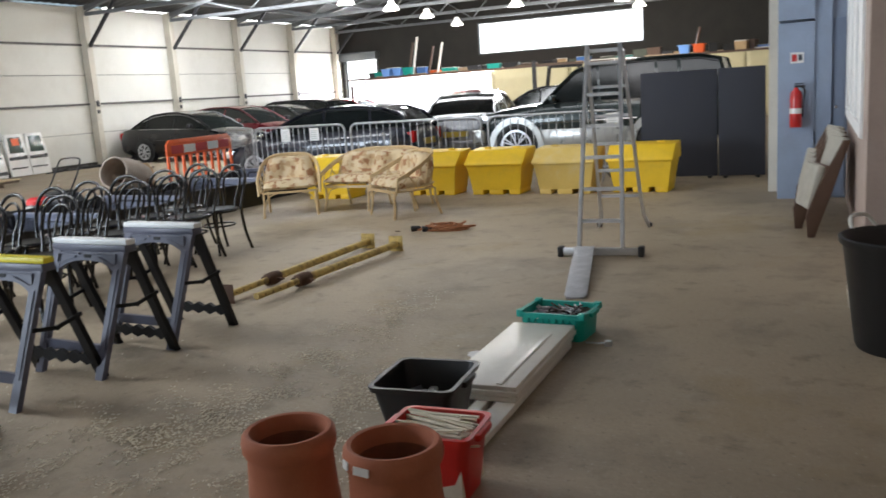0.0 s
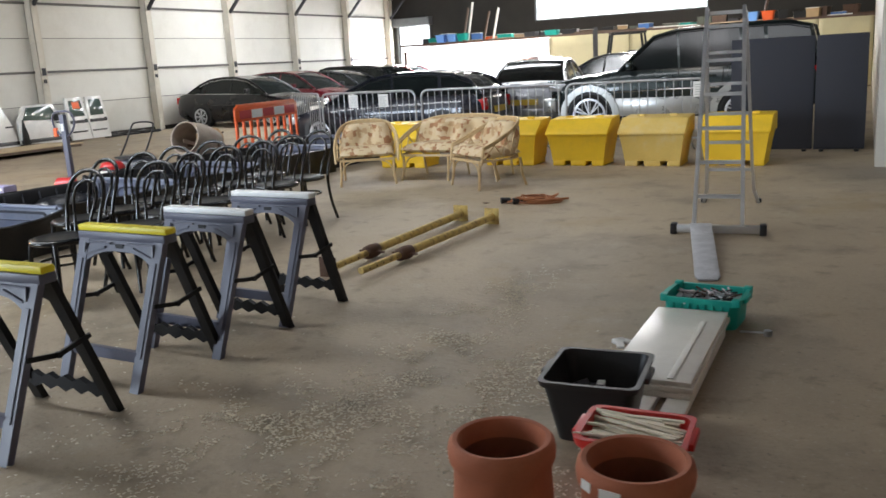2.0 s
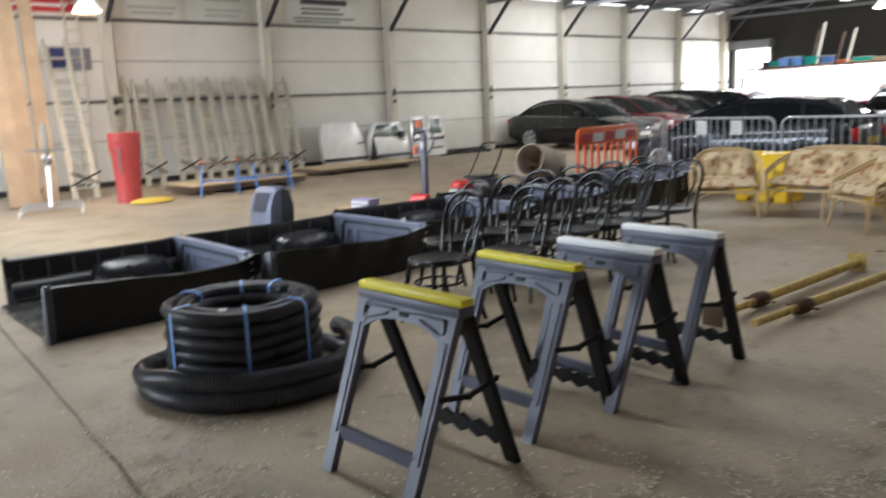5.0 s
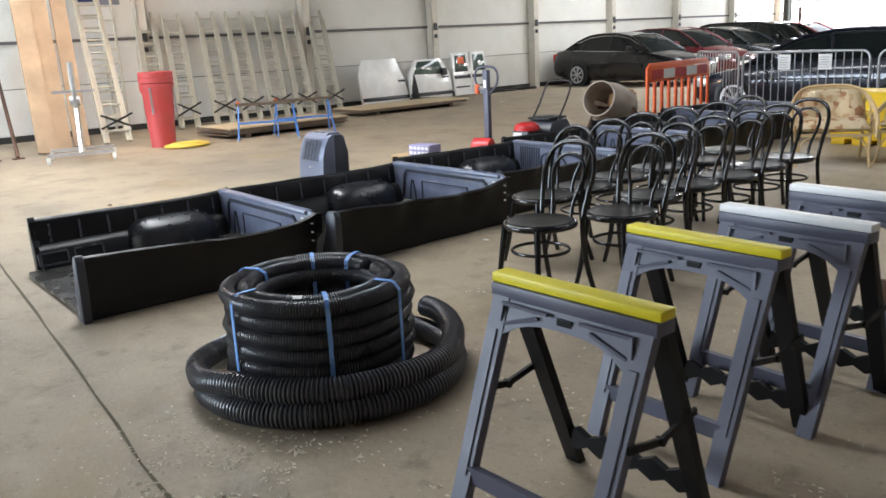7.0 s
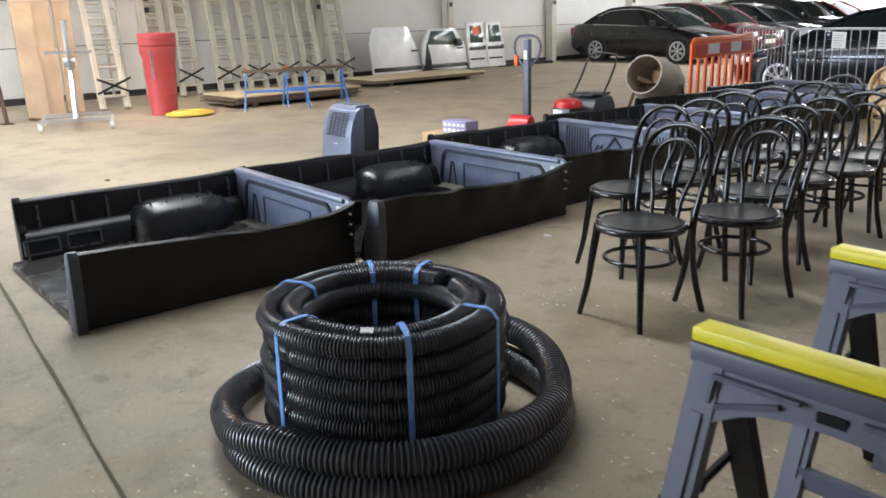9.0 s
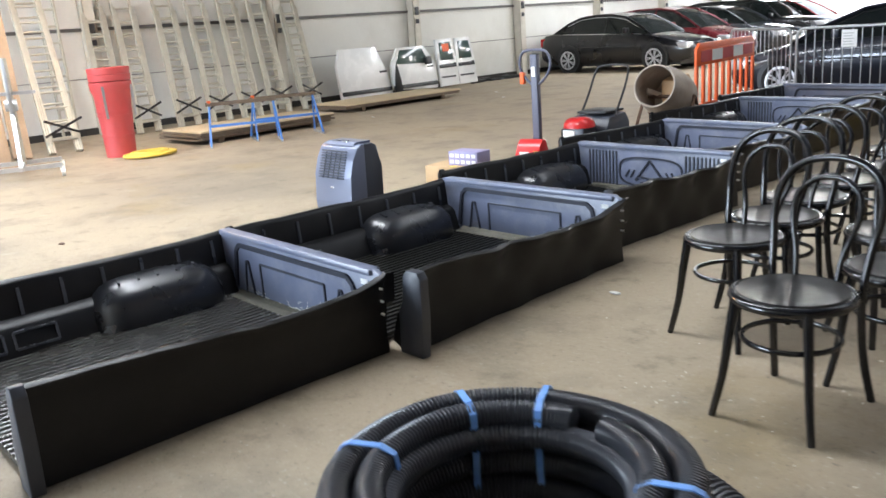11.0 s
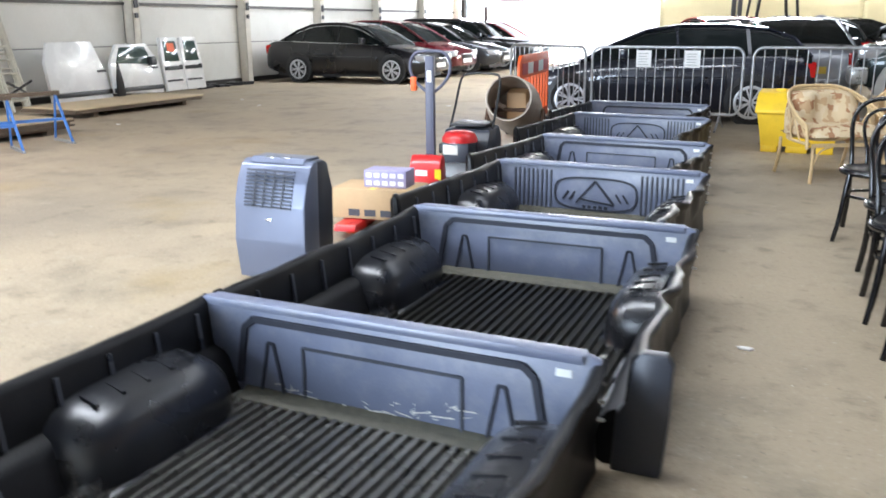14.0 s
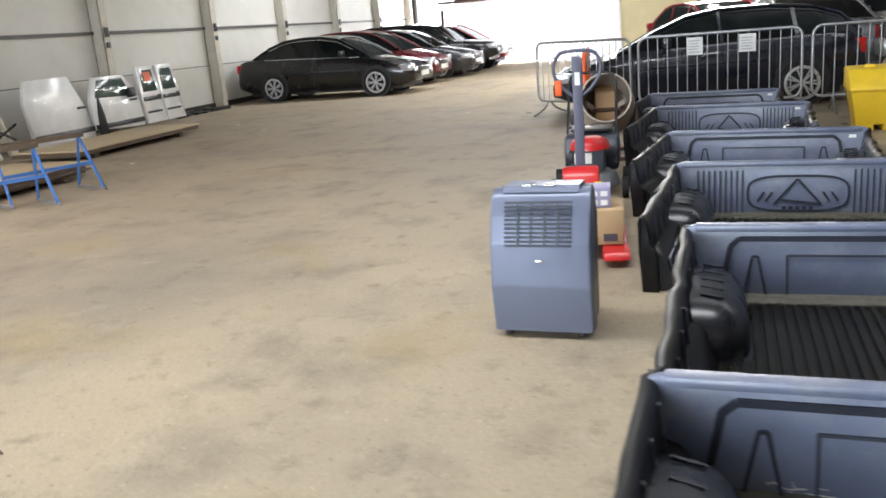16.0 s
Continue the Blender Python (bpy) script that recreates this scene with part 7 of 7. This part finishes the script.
# ---- ladders along the west wall ----
def wall_ladder(y, label, h=2.30, w=0.36, foot=-16.5, double=True, top_x=None, rungs=9, shift=0.0, gap=0.04):
    c = thing("ladder", label, "ladder", (0, y, 0), 0, "ladders leaning on the white wall")
    tx = WX + 0.1 if top_x is None else top_x
    for layer in range(3 if double else 1):
        ox = layer * gap
        for s in (-1, 1):
            bm = B()
            bar(bm, (foot + ox * 0.9, s * w / 2 + layer * 0.022, 0.03), (tx + ox, s * w / 2 + layer * 0.022 + shift, h - 0.12 * layer), 0.06, 0.034, (0, 1, 0))
            part("stile", bm, "ladalu", c, smooth=None)
        for i in range(rungs):
            t = (i + 0.8) / (rungs + 0.4)
            if layer == 1 and double:
                continue
            bm = B()
            x, z = foot + (tx - foot) * t + ox, 0.03 + (h - 0.12 * layer - 0.03) * t
            rod(bm, (x, -w / 2 + shift * t + layer * 0.022, z), (x, w / 2 + shift * t + layer * 0.022, z), 0.018, 8)
            part("rung", bm, "ladalu", c, smooth=60)
    if double:
        bm = B()
        bar(bm, (foot + 0.08, -w / 2 - 0.03, 0.52), (foot + 0.02, w / 2 + 0.12, 0.28), 0.012, 0.035)
        part("strap", bm, "black", c, "black rubber strap", smooth=None)
        bm = B()
        bar(bm, (foot + 0.02, -w / 2 - 0.03, 0.28), (foot + 0.08, w / 2 + 0.12, 0.52), 0.012, 0.035)
        part("strap", bm, "black", c, "black rubber strap", smooth=None)
    return c


wall_ladder(7.93, "tall aluminium extension ladder leaning by the timber", 3.1, 0.40, -15.25, True, WX + 0.35, 12, 0.45)
wall_ladder(8.85, "thin weathered ladder section against the wall", 4.3, 0.26, -17.35, False, WX + 0.12, 15)
for y in (9.28, 9.85, 10.63, 11.28, 11.95, 12.61, 13.35):
    wall_ladder(y, "weathered aluminium triple extension ladder leaning on the wall", 2.32 + 0.02 * math.sin(y * 5), 0.34, shift=0.34)

# ---- plywood stacks, trestle, hose ----
rng = random.Random(31)


def stack(x0, x1, y0, y1, n, label, z=0.06, skew=0.05):
    for s in range(2):
        bm = B()
        yy = y0 + (y1 - y0) * (0.15 + 0.7 * s)
        box(bm, x0 + 0.05, x1 - 0.05, yy - 0.05, yy + 0.05, 0, z, 0.004)
        solo("timber_bearer", bm, "plyedge", "timber bearer under a sheet stack", "timber", "timber bearers")
    for i in range(n):
        bm = B()
        dx, dy = rng.uniform(-skew, skew), rng.uniform(-skew, skew)
        box(bm, x0 + dx, x1 + dx, y0 + dy, y1 + dy, z + i * 0.027, z + i * 0.027 + 0.024, 0.002)
        ob = solo("plywood_sheet", bm, "ply" if i == n - 1 else "plyedge", label, "plywood sheet", "plywood stacks")


stack(-14.8, -13.6, 9.3, 11.75, 5, "pale plywood sheet in a low stack by the ladders")
stack(-15.95, -14.8, 12.95, 15.95, 3, "pale plywood sheet lying in front of the van doors", 0.08)


def trestle(at, turn):
    c = thing("metal_trestle", "blue and grey metal trestle with orange clamps", "trestle", at, turn, "blue metal trestles")
    H, hw = 0.60, 0.5
    for s in (-1, 1):
        for y0, mt in ((-0.28, "galv"), (0.28, "bluepaint")):
            bm = B()
            bar(bm, (s * hw * 0.9, 0.0, H), (s * hw, y0, 0.0), 0.024, 0.024)
            part("leg", bm, "bluepaint" if y0 < 0 else mt, c, smooth=None)
        bm = B()
        bar(bm, (s * hw, -0.30, 0.015), (s * hw, 0.30, 0.015), 0.03, 0.03)
        part("foot_rail", bm, "galv", c, smooth=None)
    bm = B()
    bar(bm, (-hw, 0, H), (hw, 0, H), 0.06, 0.05)
    part("top_rail", bm, "plyedge", c, smooth=None)
    bm = B()
    bar(bm, (-hw * 0.95, -0.14, 0.30), (hw * 0.95, -0.14, 0.30), 0.03, 0.035)
    part("cross_rail", bm, "bluepaint", c, smooth=None)
    bm = B()
    box(bm, -hw * 0.9 - 0.025, -hw * 0.9 + 0.025, -0.03, 0.03, H + 0.0, H + 0.05, 0.008)
    part("clamp", bm, "orange", c)
    return c


trestle((-13.1, 9.75, 0), 62)
trestle((-13.15, 10.5, 0), 68)

c = thing("hose_coil", "flat coil of yellow hose on the floor", "hose", (-13.42, 8.42, 0))
for k in range(4):
    bm = B()
    r = 0.17 + 0.045 * k
    sweep(bm, [(r * math.cos(2 * math.pi * i / 26) * 0.9, r * 1.15 * math.sin(2 * math.pi * i / 26), 0.025 + 0.012 * (k % 2) + 0.02 * (3 - k) * 0.6) for i in range(26)], 0.022, 8, True)
    part("hose_turn", bm, "hose", c, smooth=60)

# ---- stacked red rubbish chute / bins ----
c = thing("rubbish_chute", "stacked red plastic rubbish chute sections", "rubbish chute", (-13.95, 8.25, 0))
for k in range(3):
    bm = B()
    z = 0.0 + 0.09 * k
    lathe(bm, [(0.20, z), (0.215, z + 0.35), (0.245, z + 0.86 + 0.0), (0.275, z + 0.93), (0.28, z + 1.03), (0.27, z + 1.035), (0.24, z + 0.95), (0.19, z + 0.1), (0.0001, z + 0.1)] if k == 0 else [(0.262, z + 0.95), (0.275, z + 0.96), (0.282, z + 1.04), (0.272, z + 1.045), (0.25, z + 0.97), (0.0001, z + 0.9)], 28)
    part("chute_section", bm, "redbin", c, smooth=45)
for s in (-1, 1):
    bm = B()
    x, y = 0.20, s * 0.20
    bar(bm, (x, y, 0.98), (x + 0.02, y, 0.55), 0.03, 0.012, (1, 0, 0))
    part("chain_bracket", bm, "galv", c, smooth=None)
for z in (0.30, 0.58, 0.64):
    bm = B()
    r = 0.20 + 0.045 * z + 0.008
    sweep(bm, [(r * math.cos(2 * math.pi * i / 28), r * math.sin(2 * math.pi * i / 28), z) for i in range(28)], 0.008, 6, True)
    part("moulded_ring", bm, "redbin", c, smooth=60)

# ---- timber planks, lifting trolley, steel bars ----
for k, (y, w, tx) in enumerate(((6.95, 0.30, -17.45), (7.25, 0.34, -17.5), (7.66, 0.26, -17.52))):
    bm = B()
    bar(bm, (-14.8 - 0.25 * k, y - 0.3, 0.02), (tx, y + 0.3, 4.5), w, 0.05, (1, 0, 0.3))
    solo("timber_plank", bm, "timber", "long bare timber plank leaning on the wall", "timber plank", "timber planks", smooth=None)

c = thing("lifting_trolley", "grey board lifting trolley on castors", "trolley", (-13.4, 6.75, 0), 70)
bm = B()
for a, b in (((-0.45, -0.35, 0.14), (0.45, -0.35, 0.14)), ((-0.45, 0.35, 0.14), (0.45, 0.35, 0.14)), ((0.0, -0.45, 0.14), (0.0, 0.45, 0.14))):
    bar(bm, a, b, 0.05, 0.05)
part("base_frame", bm, "alu", c, smooth=None)
bm = B()
bar(bm, (0, 0.2, 0.14), (0, 0.2, 1.45), 0.06, 0.06)
part("mast", bm, "ladalu", c, smooth=None)
bm = B()
bar(bm, (0, -0.4, 0.16), (0, 0.18, 0.95), 0.04, 0.04)
part("stay", bm, "alu", c, smooth=None)
bm = B()
bar(bm, (-0.3, 0.15, 1.02), (0.3, 0.15, 1.02), 0.04, 0.04)
part("cross_arm", bm, "alu", c, smooth=None)
bm = B()
prism(bm, [(0.0, 1.45), (0.10, 1.40), (0.16, 0.95), (0.12, 0.75), (0.0, 0.80)], "x", -0.02, 0.02, 0.005)
part("winch_plate", bm, "galv", c)
bm = B()
rod(bm, (-0.07, 0.13, 0.88), (0.07, 0.13, 0.88), 0.07, 16)
part("winch_drum", bm, "galv", c)
for x, y in ((-0.45, -0.35), (0.45, -0.35), (-0.45, 0.35), (0.45, 0.35)):
    bm = B()
    rod(bm, (x - 0.02, y, 0.05), (x + 0.02, y, 0.05), 0.05, 14)
    bar(bm, (x, y, 0.05), (x, y, 0.12), 0.05, 0.03)
    part("castor", bm, "offwhite", c, smooth=None)

for k in range(3):
    bm = B()
    y = 5.5 + 0.33 * k
    rod(bm, (-14.75 + 0.04 * k, y, 0.02), (-17.45, y + 0.55, 1.4), 0.03, 10)
    box(bm, -0.08, 0.08, -0.08, 0.08, 0, 0.012, 0, Matrix.Translation((-14.75 + 0.04 * k, y, 0)))
    solo("steel_post", bm, "rust", "dark steel post leaning on the wall", "steel post", "steel posts", smooth=60)


# ---- van doors leaning on the wall ----
def van_panel(name, y, w, h, label, kind):
    c = thing(name, label, "van door", (WX + 0.62, y, 0), 90, "van doors along the wall")
    c.matrix_basis = pose(WX + 0.72, y, 0.02, 0, 0, 90) @ pose(0, 0, 0, -9, 0, 0)
    # local: x along the wall, -y out of it, z up
    if kind == "front":
        out = [(-w / 2, 0.10), (w / 2 - 0.04, 0.02), (w / 2, 0.10), (w / 2, 0.62), (w * 0.30, h), (-w * 0.28, h), (-w * 0.46, 0.66)]
        win = [(-w * 0.36, 0.66), (w * 0.36, 0.62), (w * 0.25, h - 0.06), (-w * 0.24, h - 0.06)]
    elif kind == "rear":
        out = [(-w / 2, 0.03), (w / 2, 0.03), (w / 2, h * 0.6), (w * 0.42, h), (-w * 0.42, h), (-w / 2, h * 0.6)]
        win = [(-w * 0.36, h * 0.56), (w * 0.36, h * 0.56), (w * 0.30, h - 0.08), (-w * 0.30, h - 0.08)]
    else:
        out = [(-w / 2, 0.0), (w / 2 - 0.03, 0.0), (w / 2, 0.1), (w * 0.42, 0.62), (w * 0.30, h), (-w * 0.40, h), (-w / 2, 0.75)]
        win = None
    bm = B()
    prism(bm, out, "y", -0.05, 0.03, 0.014)
    part("skin", bm, "vanwhite", c)
    if win:
        bm = B()
        prism(bm, win, "y", -0.058, -0.048, 0.002)
        part("window_pane", bm, "greenglass", c)
    if kind != "rear":
        bm = B()
        box(bm, -w / 2 + 0.02, w / 2 - 0.02, -0.07, -0.045, 0.10, 0.19, 0.008)
        part("rubbing_strip", bm, "black", c)
    else:
        bm = B()
        box(bm, -w / 2 + 0.03, w / 2 - 0.03, -0.068, -0.045, 0.46, 0.54, 0.008)
        part("rubbing_strip", bm, "black", c)
        bm = B()
        box(bm, -w / 2 + 0.04, w / 2 - 0.1, -0.062, -0.048, 0.22, 0.26, 0.004)
        part("lower_trim", bm, "black", c)
    bm = B()
    box(bm, w * 0.30, w * 0.44, -0.075, -0.048, 0.52, 0.56, 0.006)
    part("door_handle", bm, "black", c)
    return c


van_panel("van_door", 15.2, 1.45, 1.1, "plain white van side panel leaning on the wall", "plain")
fd = van_panel("van_door", 16.66, 1.42, 1.03, "white van front door with window and black mirror", "front")
bm = B()
box(bm, 0.36, 0.52, -0.18, -0.05, 0.58, 0.76, 0.03)
part("mirror", bm, "black", fd)
a = van_panel("van_door", 17.78, 0.62, 1.14, "white van rear door with orange notice in window", "rear")
bm = B()
box(bm, -0.10, 0.12, -0.064, -0.0585, 0.84, 1.02)
part("notice", bm, "orange", a, smooth=None)
van_panel("van_door", 18.42, 0.62, 1.14, "white van rear door leaning on the wall", "rear")
bm = B()
prism(bm, [(-0.12, 0.0), (0.10, 0.0), (0.05, 0.35), (-0.05, 0.72), (-0.10, 0.4)], "x", -0.02, 0.02, 0.005)
solo("trim_panel", bm, "black", "black plastic trim standing between van doors", "trim panel", at=(WX + 0.85, 16.05, 0))
rng = random.Random(41)
for k in range(9):
    bm = B()
    box(bm, -rng.uniform(0.08, 0.3), rng.uniform(0.08, 0.3), -0.06, 0.06, 0, rng.uniform(0.04, 0.10), 0.012, pose(0, 0, 0, 0, 0, rng.uniform(60, 120)))
    solo("vehicle_scrap", bm, "black", "dark vehicle trim scrap along the wall foot", "vehicle part", "vehicle scrap", at=(WX + rng.uniform(0.3, 0.6), 18.9 + k * 0.22, 0))


# ---- signs on the west wall ----
def sign(y0, y1, z0, z1, material, label, lines=(), ink="signink", x=WX + 0.012):
    c = thing("wall_sign", label, "sign", (x, 0, 0), 0, "signs on the white wall")
    bm = B()
    box(bm, 0, 0.015, y0, y1, z0, z1, 0.003)
    part("board", bm, material, c)
    for f, h, a, b in lines:
        bm = B()
        z = z0 + (z1 - z0) * f
        box(bm, 0.0155, 0.018, y0 + (y1 - y0) * a, y0 + (y1 - y0) * b, z - h / 2, z + h / 2)
        part("lettering", bm, ink, c, smooth=None)
    return c


def text_part(body, parent, y, z, size, material, x=0.017):
    cu = bpy.data.curves.new("words", "FONT")
    cu.body, cu.size, cu.extrude, cu.align_x = body, size, 0.001, "LEFT"
    tmp = bpy.data.objects.new("words_tmp", cu)
    scene.collection.objects.link(tmp)
    me = bpy.data.meshes.new_from_object(tmp.evaluated_get(bpy.context.evaluated_depsgraph_get()))
    bpy.data.objects.remove(tmp)
    me.materials.clear()
    me.materials.append(M[material])
    ob = new("lettering", me)
    ob.parent = parent
    ob.matrix_basis = Matrix.Translation((x, y, z)) @ pose(0, 0, 0, 90, 0, 90)
    return ob


sign(9.98, 11.46, 3.6, 4.45, "signboard", "pale sign board with rows of faded writing", [(0.3, 0.05, 0.1, 0.85), (0.16, 0.05, 0.15, 0.8), (0.62, 0.12, 0.1, 0.7)])
sign(11.62, 13.2, 3.6, 4.45, "signboard", "pale sign board with rows of faded writing", [(0.3, 0.04, 0.2, 0.8), (0.16, 0.04, 0.2, 0.75), (0.6, 0.1, 0.2, 0.8)])
c = sign(14.1, 16.5, 3.6, 4.55, "signboard", "pale sign board with dark lettering", [(0.42, 0.05, 0.2, 0.7), (0.30, 0.05, 0.2, 0.75), (0.17, 0.04, 0.1, 0.9), (0.08, 0.04, 0.12, 0.7), (0.6, 0.14, 0.2, 0.8)], "ink")
sign(7.95, 8.18, 2.5, 2.95, "green", "small green banner on the wall")
sign(8.38, 8.70, 2.5, 2.96, "navy", "small navy banner on the wall", [(0.5, 0.03, 0.2, 0.8)], "signred")
sign(8.80, 9.22, 2.5, 2.96, "greybanner", "small grey banner on the wall", [(0.4, 0.03, 0.2, 0.8)])
sign(7.4, 9.0, 3.68, 3.95, "signred", "red sign board with white marks high on the wall", [(0.5, 0.06, 0.1, 0.3), (0.5, 0.06, 0.4, 0.9)], "paper")
c = sign(5.75, 6.9, 1.95, 2.75, "navy", "navy banner with white lettering on the wall")
text_part("te", c, 6.35, 2.42, 0.34, "paper")
text_part("ckin", c, 6.13, 2.08, 0.34, "paper")


# ---- hanging lamps ----
def lamp(at, watts=160, colour=(1.0, 0.95, 0.86), label="lit white bell-shaped lamp hanging from a truss"):
    c = thing("hanging_lamp", label, "lamp", at, 0, "hanging lamps")
    bm = B()
    lathe(bm, [(0.05, 0.28), (0.09, 0.27), (0.11, 0.18), (0.20, 0.08), (0.235, 0.0), (0.228, 0.0), (0.19, 0.075), (0.10, 0.17), (0.0001, 0.2)], 24)
    part("shade", bm, "shade", c, smooth=50)
    bm = B()
    lathe(bm, [(0.0, -0.02), (0.08, 0.0), (0.10, 0.06), (0.06, 0.14), (0.0, 0.16)], 16)
    part("bulb", bm, "bulb", c, smooth=60)
    bm = B()
    rod(bm, (0, 0, 0.28), (0, 0, roof_z(at[0]) - at[2] + 0.01), 0.012, 6)
    part("cord", bm, "black", c)
    d = bpy.data.lights.new("lamp_light", "POINT")
    d.energy, d.color, d.shadow_soft_size = watts, colour, 0.15
    o = new("lamp_light", d)
    o.location = (at[0], at[1], at[2] - 0.12)


for x, y in ((-9.05, 19.6), (-9.05, 21.8), (-9.0, 24.3), (-9.35, 27.5), (-9.97, 31.5), (-6.15, 27.0), (-3.3, 28.7), (-3.3, 31.4)):
    lamp((x, y, 3.9))
lamp((-13.95, 7.86, 3.26), 115, (1.0, 0.50, 0.18), "lit warm bell-shaped lamp hanging over the timber")


# ---- clutter on the mezzanine ----
rng = random.Random(51)
cols = ["bluepaint", "bluepaint", "card", "black", "black", "rust", "timber", "orange", "teal", "olive", "greybanner", "brown", "brown", "strut"]
x = -15.2
while x < 1.3:
    wd, hh, dp = rng.uniform(0.2, 0.6), rng.uniform(0.1, 0.36), rng.uniform(0.3, 0.6)
    if -11.2 < x < -4.2:
        hh *= 0.75
    mt = rng.choice(cols)
    c = thing("storage_box", "stored box among clutter on the mezzanine", "box", (x + wd / 2, 33.4 + rng.uniform(-0.1, 0.8), 2.284), rng.uniform(-12, 12), "clutter on the mezzanine")
    bm = B()
    loft(bm, [[(-wd / 2 * k, -dp / 2 * k, z), (wd / 2 * k, -dp / 2 * k, z), (wd / 2 * k, dp / 2 * k, z), (-wd / 2 * k, dp / 2 * k, z)] for k, z in ((0.9, 0), (1.0, hh * 0.92))])
    part("body", bm, mt, c, smooth=None)
    bm = B()
    box(bm, -wd / 2 - 0.01, wd / 2 + 0.01, -dp / 2 - 0.01, dp / 2 + 0.01, hh * 0.92, hh, 0.006)
    part("lid", bm, mt if rng.random() < 0.6 else "offwhite", c)
    x += wd + rng.uniform(-0.1, 0.25)
for k in range(14):
    bm = B()
    x = rng.uniform(-15, 1)
    l = rng.uniform(0.8, 2.4)
    box(bm, -l / 2, l / 2, -0.05, 0.05, 0, 0.04, 0.004, pose(0, 0, 0, 0, 0, rng.uniform(-25, 25)))
    solo("stored_timber", bm, rng.choice(["timber", "plyedge", "offwhite", "rust"]), "length of timber stored on the mezzanine edge", "timber", "clutter on the mezzanine", at=(x, 33.25 + rng.uniform(0, 0.3), 2.285))
for k, (x, h) in enumerate(((-13.1, 1.3), (-12.9, 1.5), (-12.2, 1.1), (-11.8, 1.2), (-1.8, 0.9))):
    bm = B()
    rod(bm, (x, 33.6, 2.28), (x + 0.15, 33.9, 2.28 + h), 0.05, 8)
    solo("upright_tube", bm, "offwhite" if k % 2 else "brown", "upright tube stored on the mezzanine", "tube", "clutter on the mezzanine")
for k, (x, mt) in enumerate(((-13.9, "strap"), (-13.4, "strap"), (-12.95, "teal"), (-2.1, "strap"), (-1.6, "orange"))):
    c = crate("storage_tub", (x, 33.25, 2.285), 0, 0.42, 0.36, 0.30, mt, "coloured plastic tub on the mezzanine edge", "tub")

# ---- wood chips and litter on the slab ----
rng = random.Random(61)
vs, fs = [], []
patches = [(-0.45, 4.75, 0.35, 0.4), (-0.35, 5.3, 0.4, 0.4), (-0.5, 6.0, 0.2, 0.5), (0.3, 4.7, 0.3, 0.35), (-0.95, 4.85, 0.35, 0.35), (-0.9, 4.2, 0.5, 0.5), (0.05, 5.6, 0.3, 0.4), (-2.3, 3.75, 0.55, 0.4), (-2.75, 3.75, 0.5, 0.3), (-0.5, 6.8, 0.15, 0.5), (-2.4, 5.0, 0.4, 0.5), (-3.0, 6.0, 0.8, 0.5), (-1.9, 3.5, 0.5, 0.3)]
for cx, cy, sx, sy in patches:
    n = 1250 if cx > -1.2 else 1000 if cy < 4.2 else 160
    for _ in range(n):
        x, y = rng.gauss(cx, sx * 0.75), rng.gauss(cy, sy * 0.75)
        if noise.noise(Vector((x * 4.7, y * 4.7, 0.4))) + 0.6 * noise.noise(Vector((x * 13, y * 13, 2.4))) < rng.uniform(-0.25, 0.2):
            continue
        l, w, a = rng.uniform(0.003, 0.011), rng.uniform(0.0015, 0.0045), rng.uniform(0, 6.3)
        ca, sa = math.cos(a), math.sin(a)
        i = len(vs)
        z = rng.uniform(0.004, 0.008)
        for u, v, q in ((-l, -w, 0), (l, -w, rng.uniform(0, 0.006)), (l, w, 0), (-l, w, 0.002), (0, 0, 0.005)):
            vs.append((x + u * ca - v * sa, y + u * sa + v * ca, z + q))
        fs += [(i, i + 1, i + 4), (i + 1, i + 2, i + 4), (i + 2, i + 3, i + 4), (i + 3, i, i + 4)]
me = bpy.data.meshes.new("wood_chips")
me.from_pydata(vs, [], fs)
me.materials.append(M["chip"])
tagged(new("wood_chips", me), "pale wood chips and grit scattered on the concrete", "wood chips", kind="stuff")
for k in range(14):
    bm = B()
    x, y = rng.uniform(-15, 1.5), rng.uniform(4.5, 18)
    prism(bm, [(rng.uniform(0.02, 0.05) * math.cos(a * 1.05), rng.uniform(0.01, 0.03) * math.sin(a * 1.05)) for a in range(6)], "z", 0.001, 0.008)
    solo("floor_debris", bm, rng.choice(["plyedge", "rust", "paper"]), "small scrap lying on the concrete floor", "debris", "floor debris", at=(x, y, 0), smooth=None)
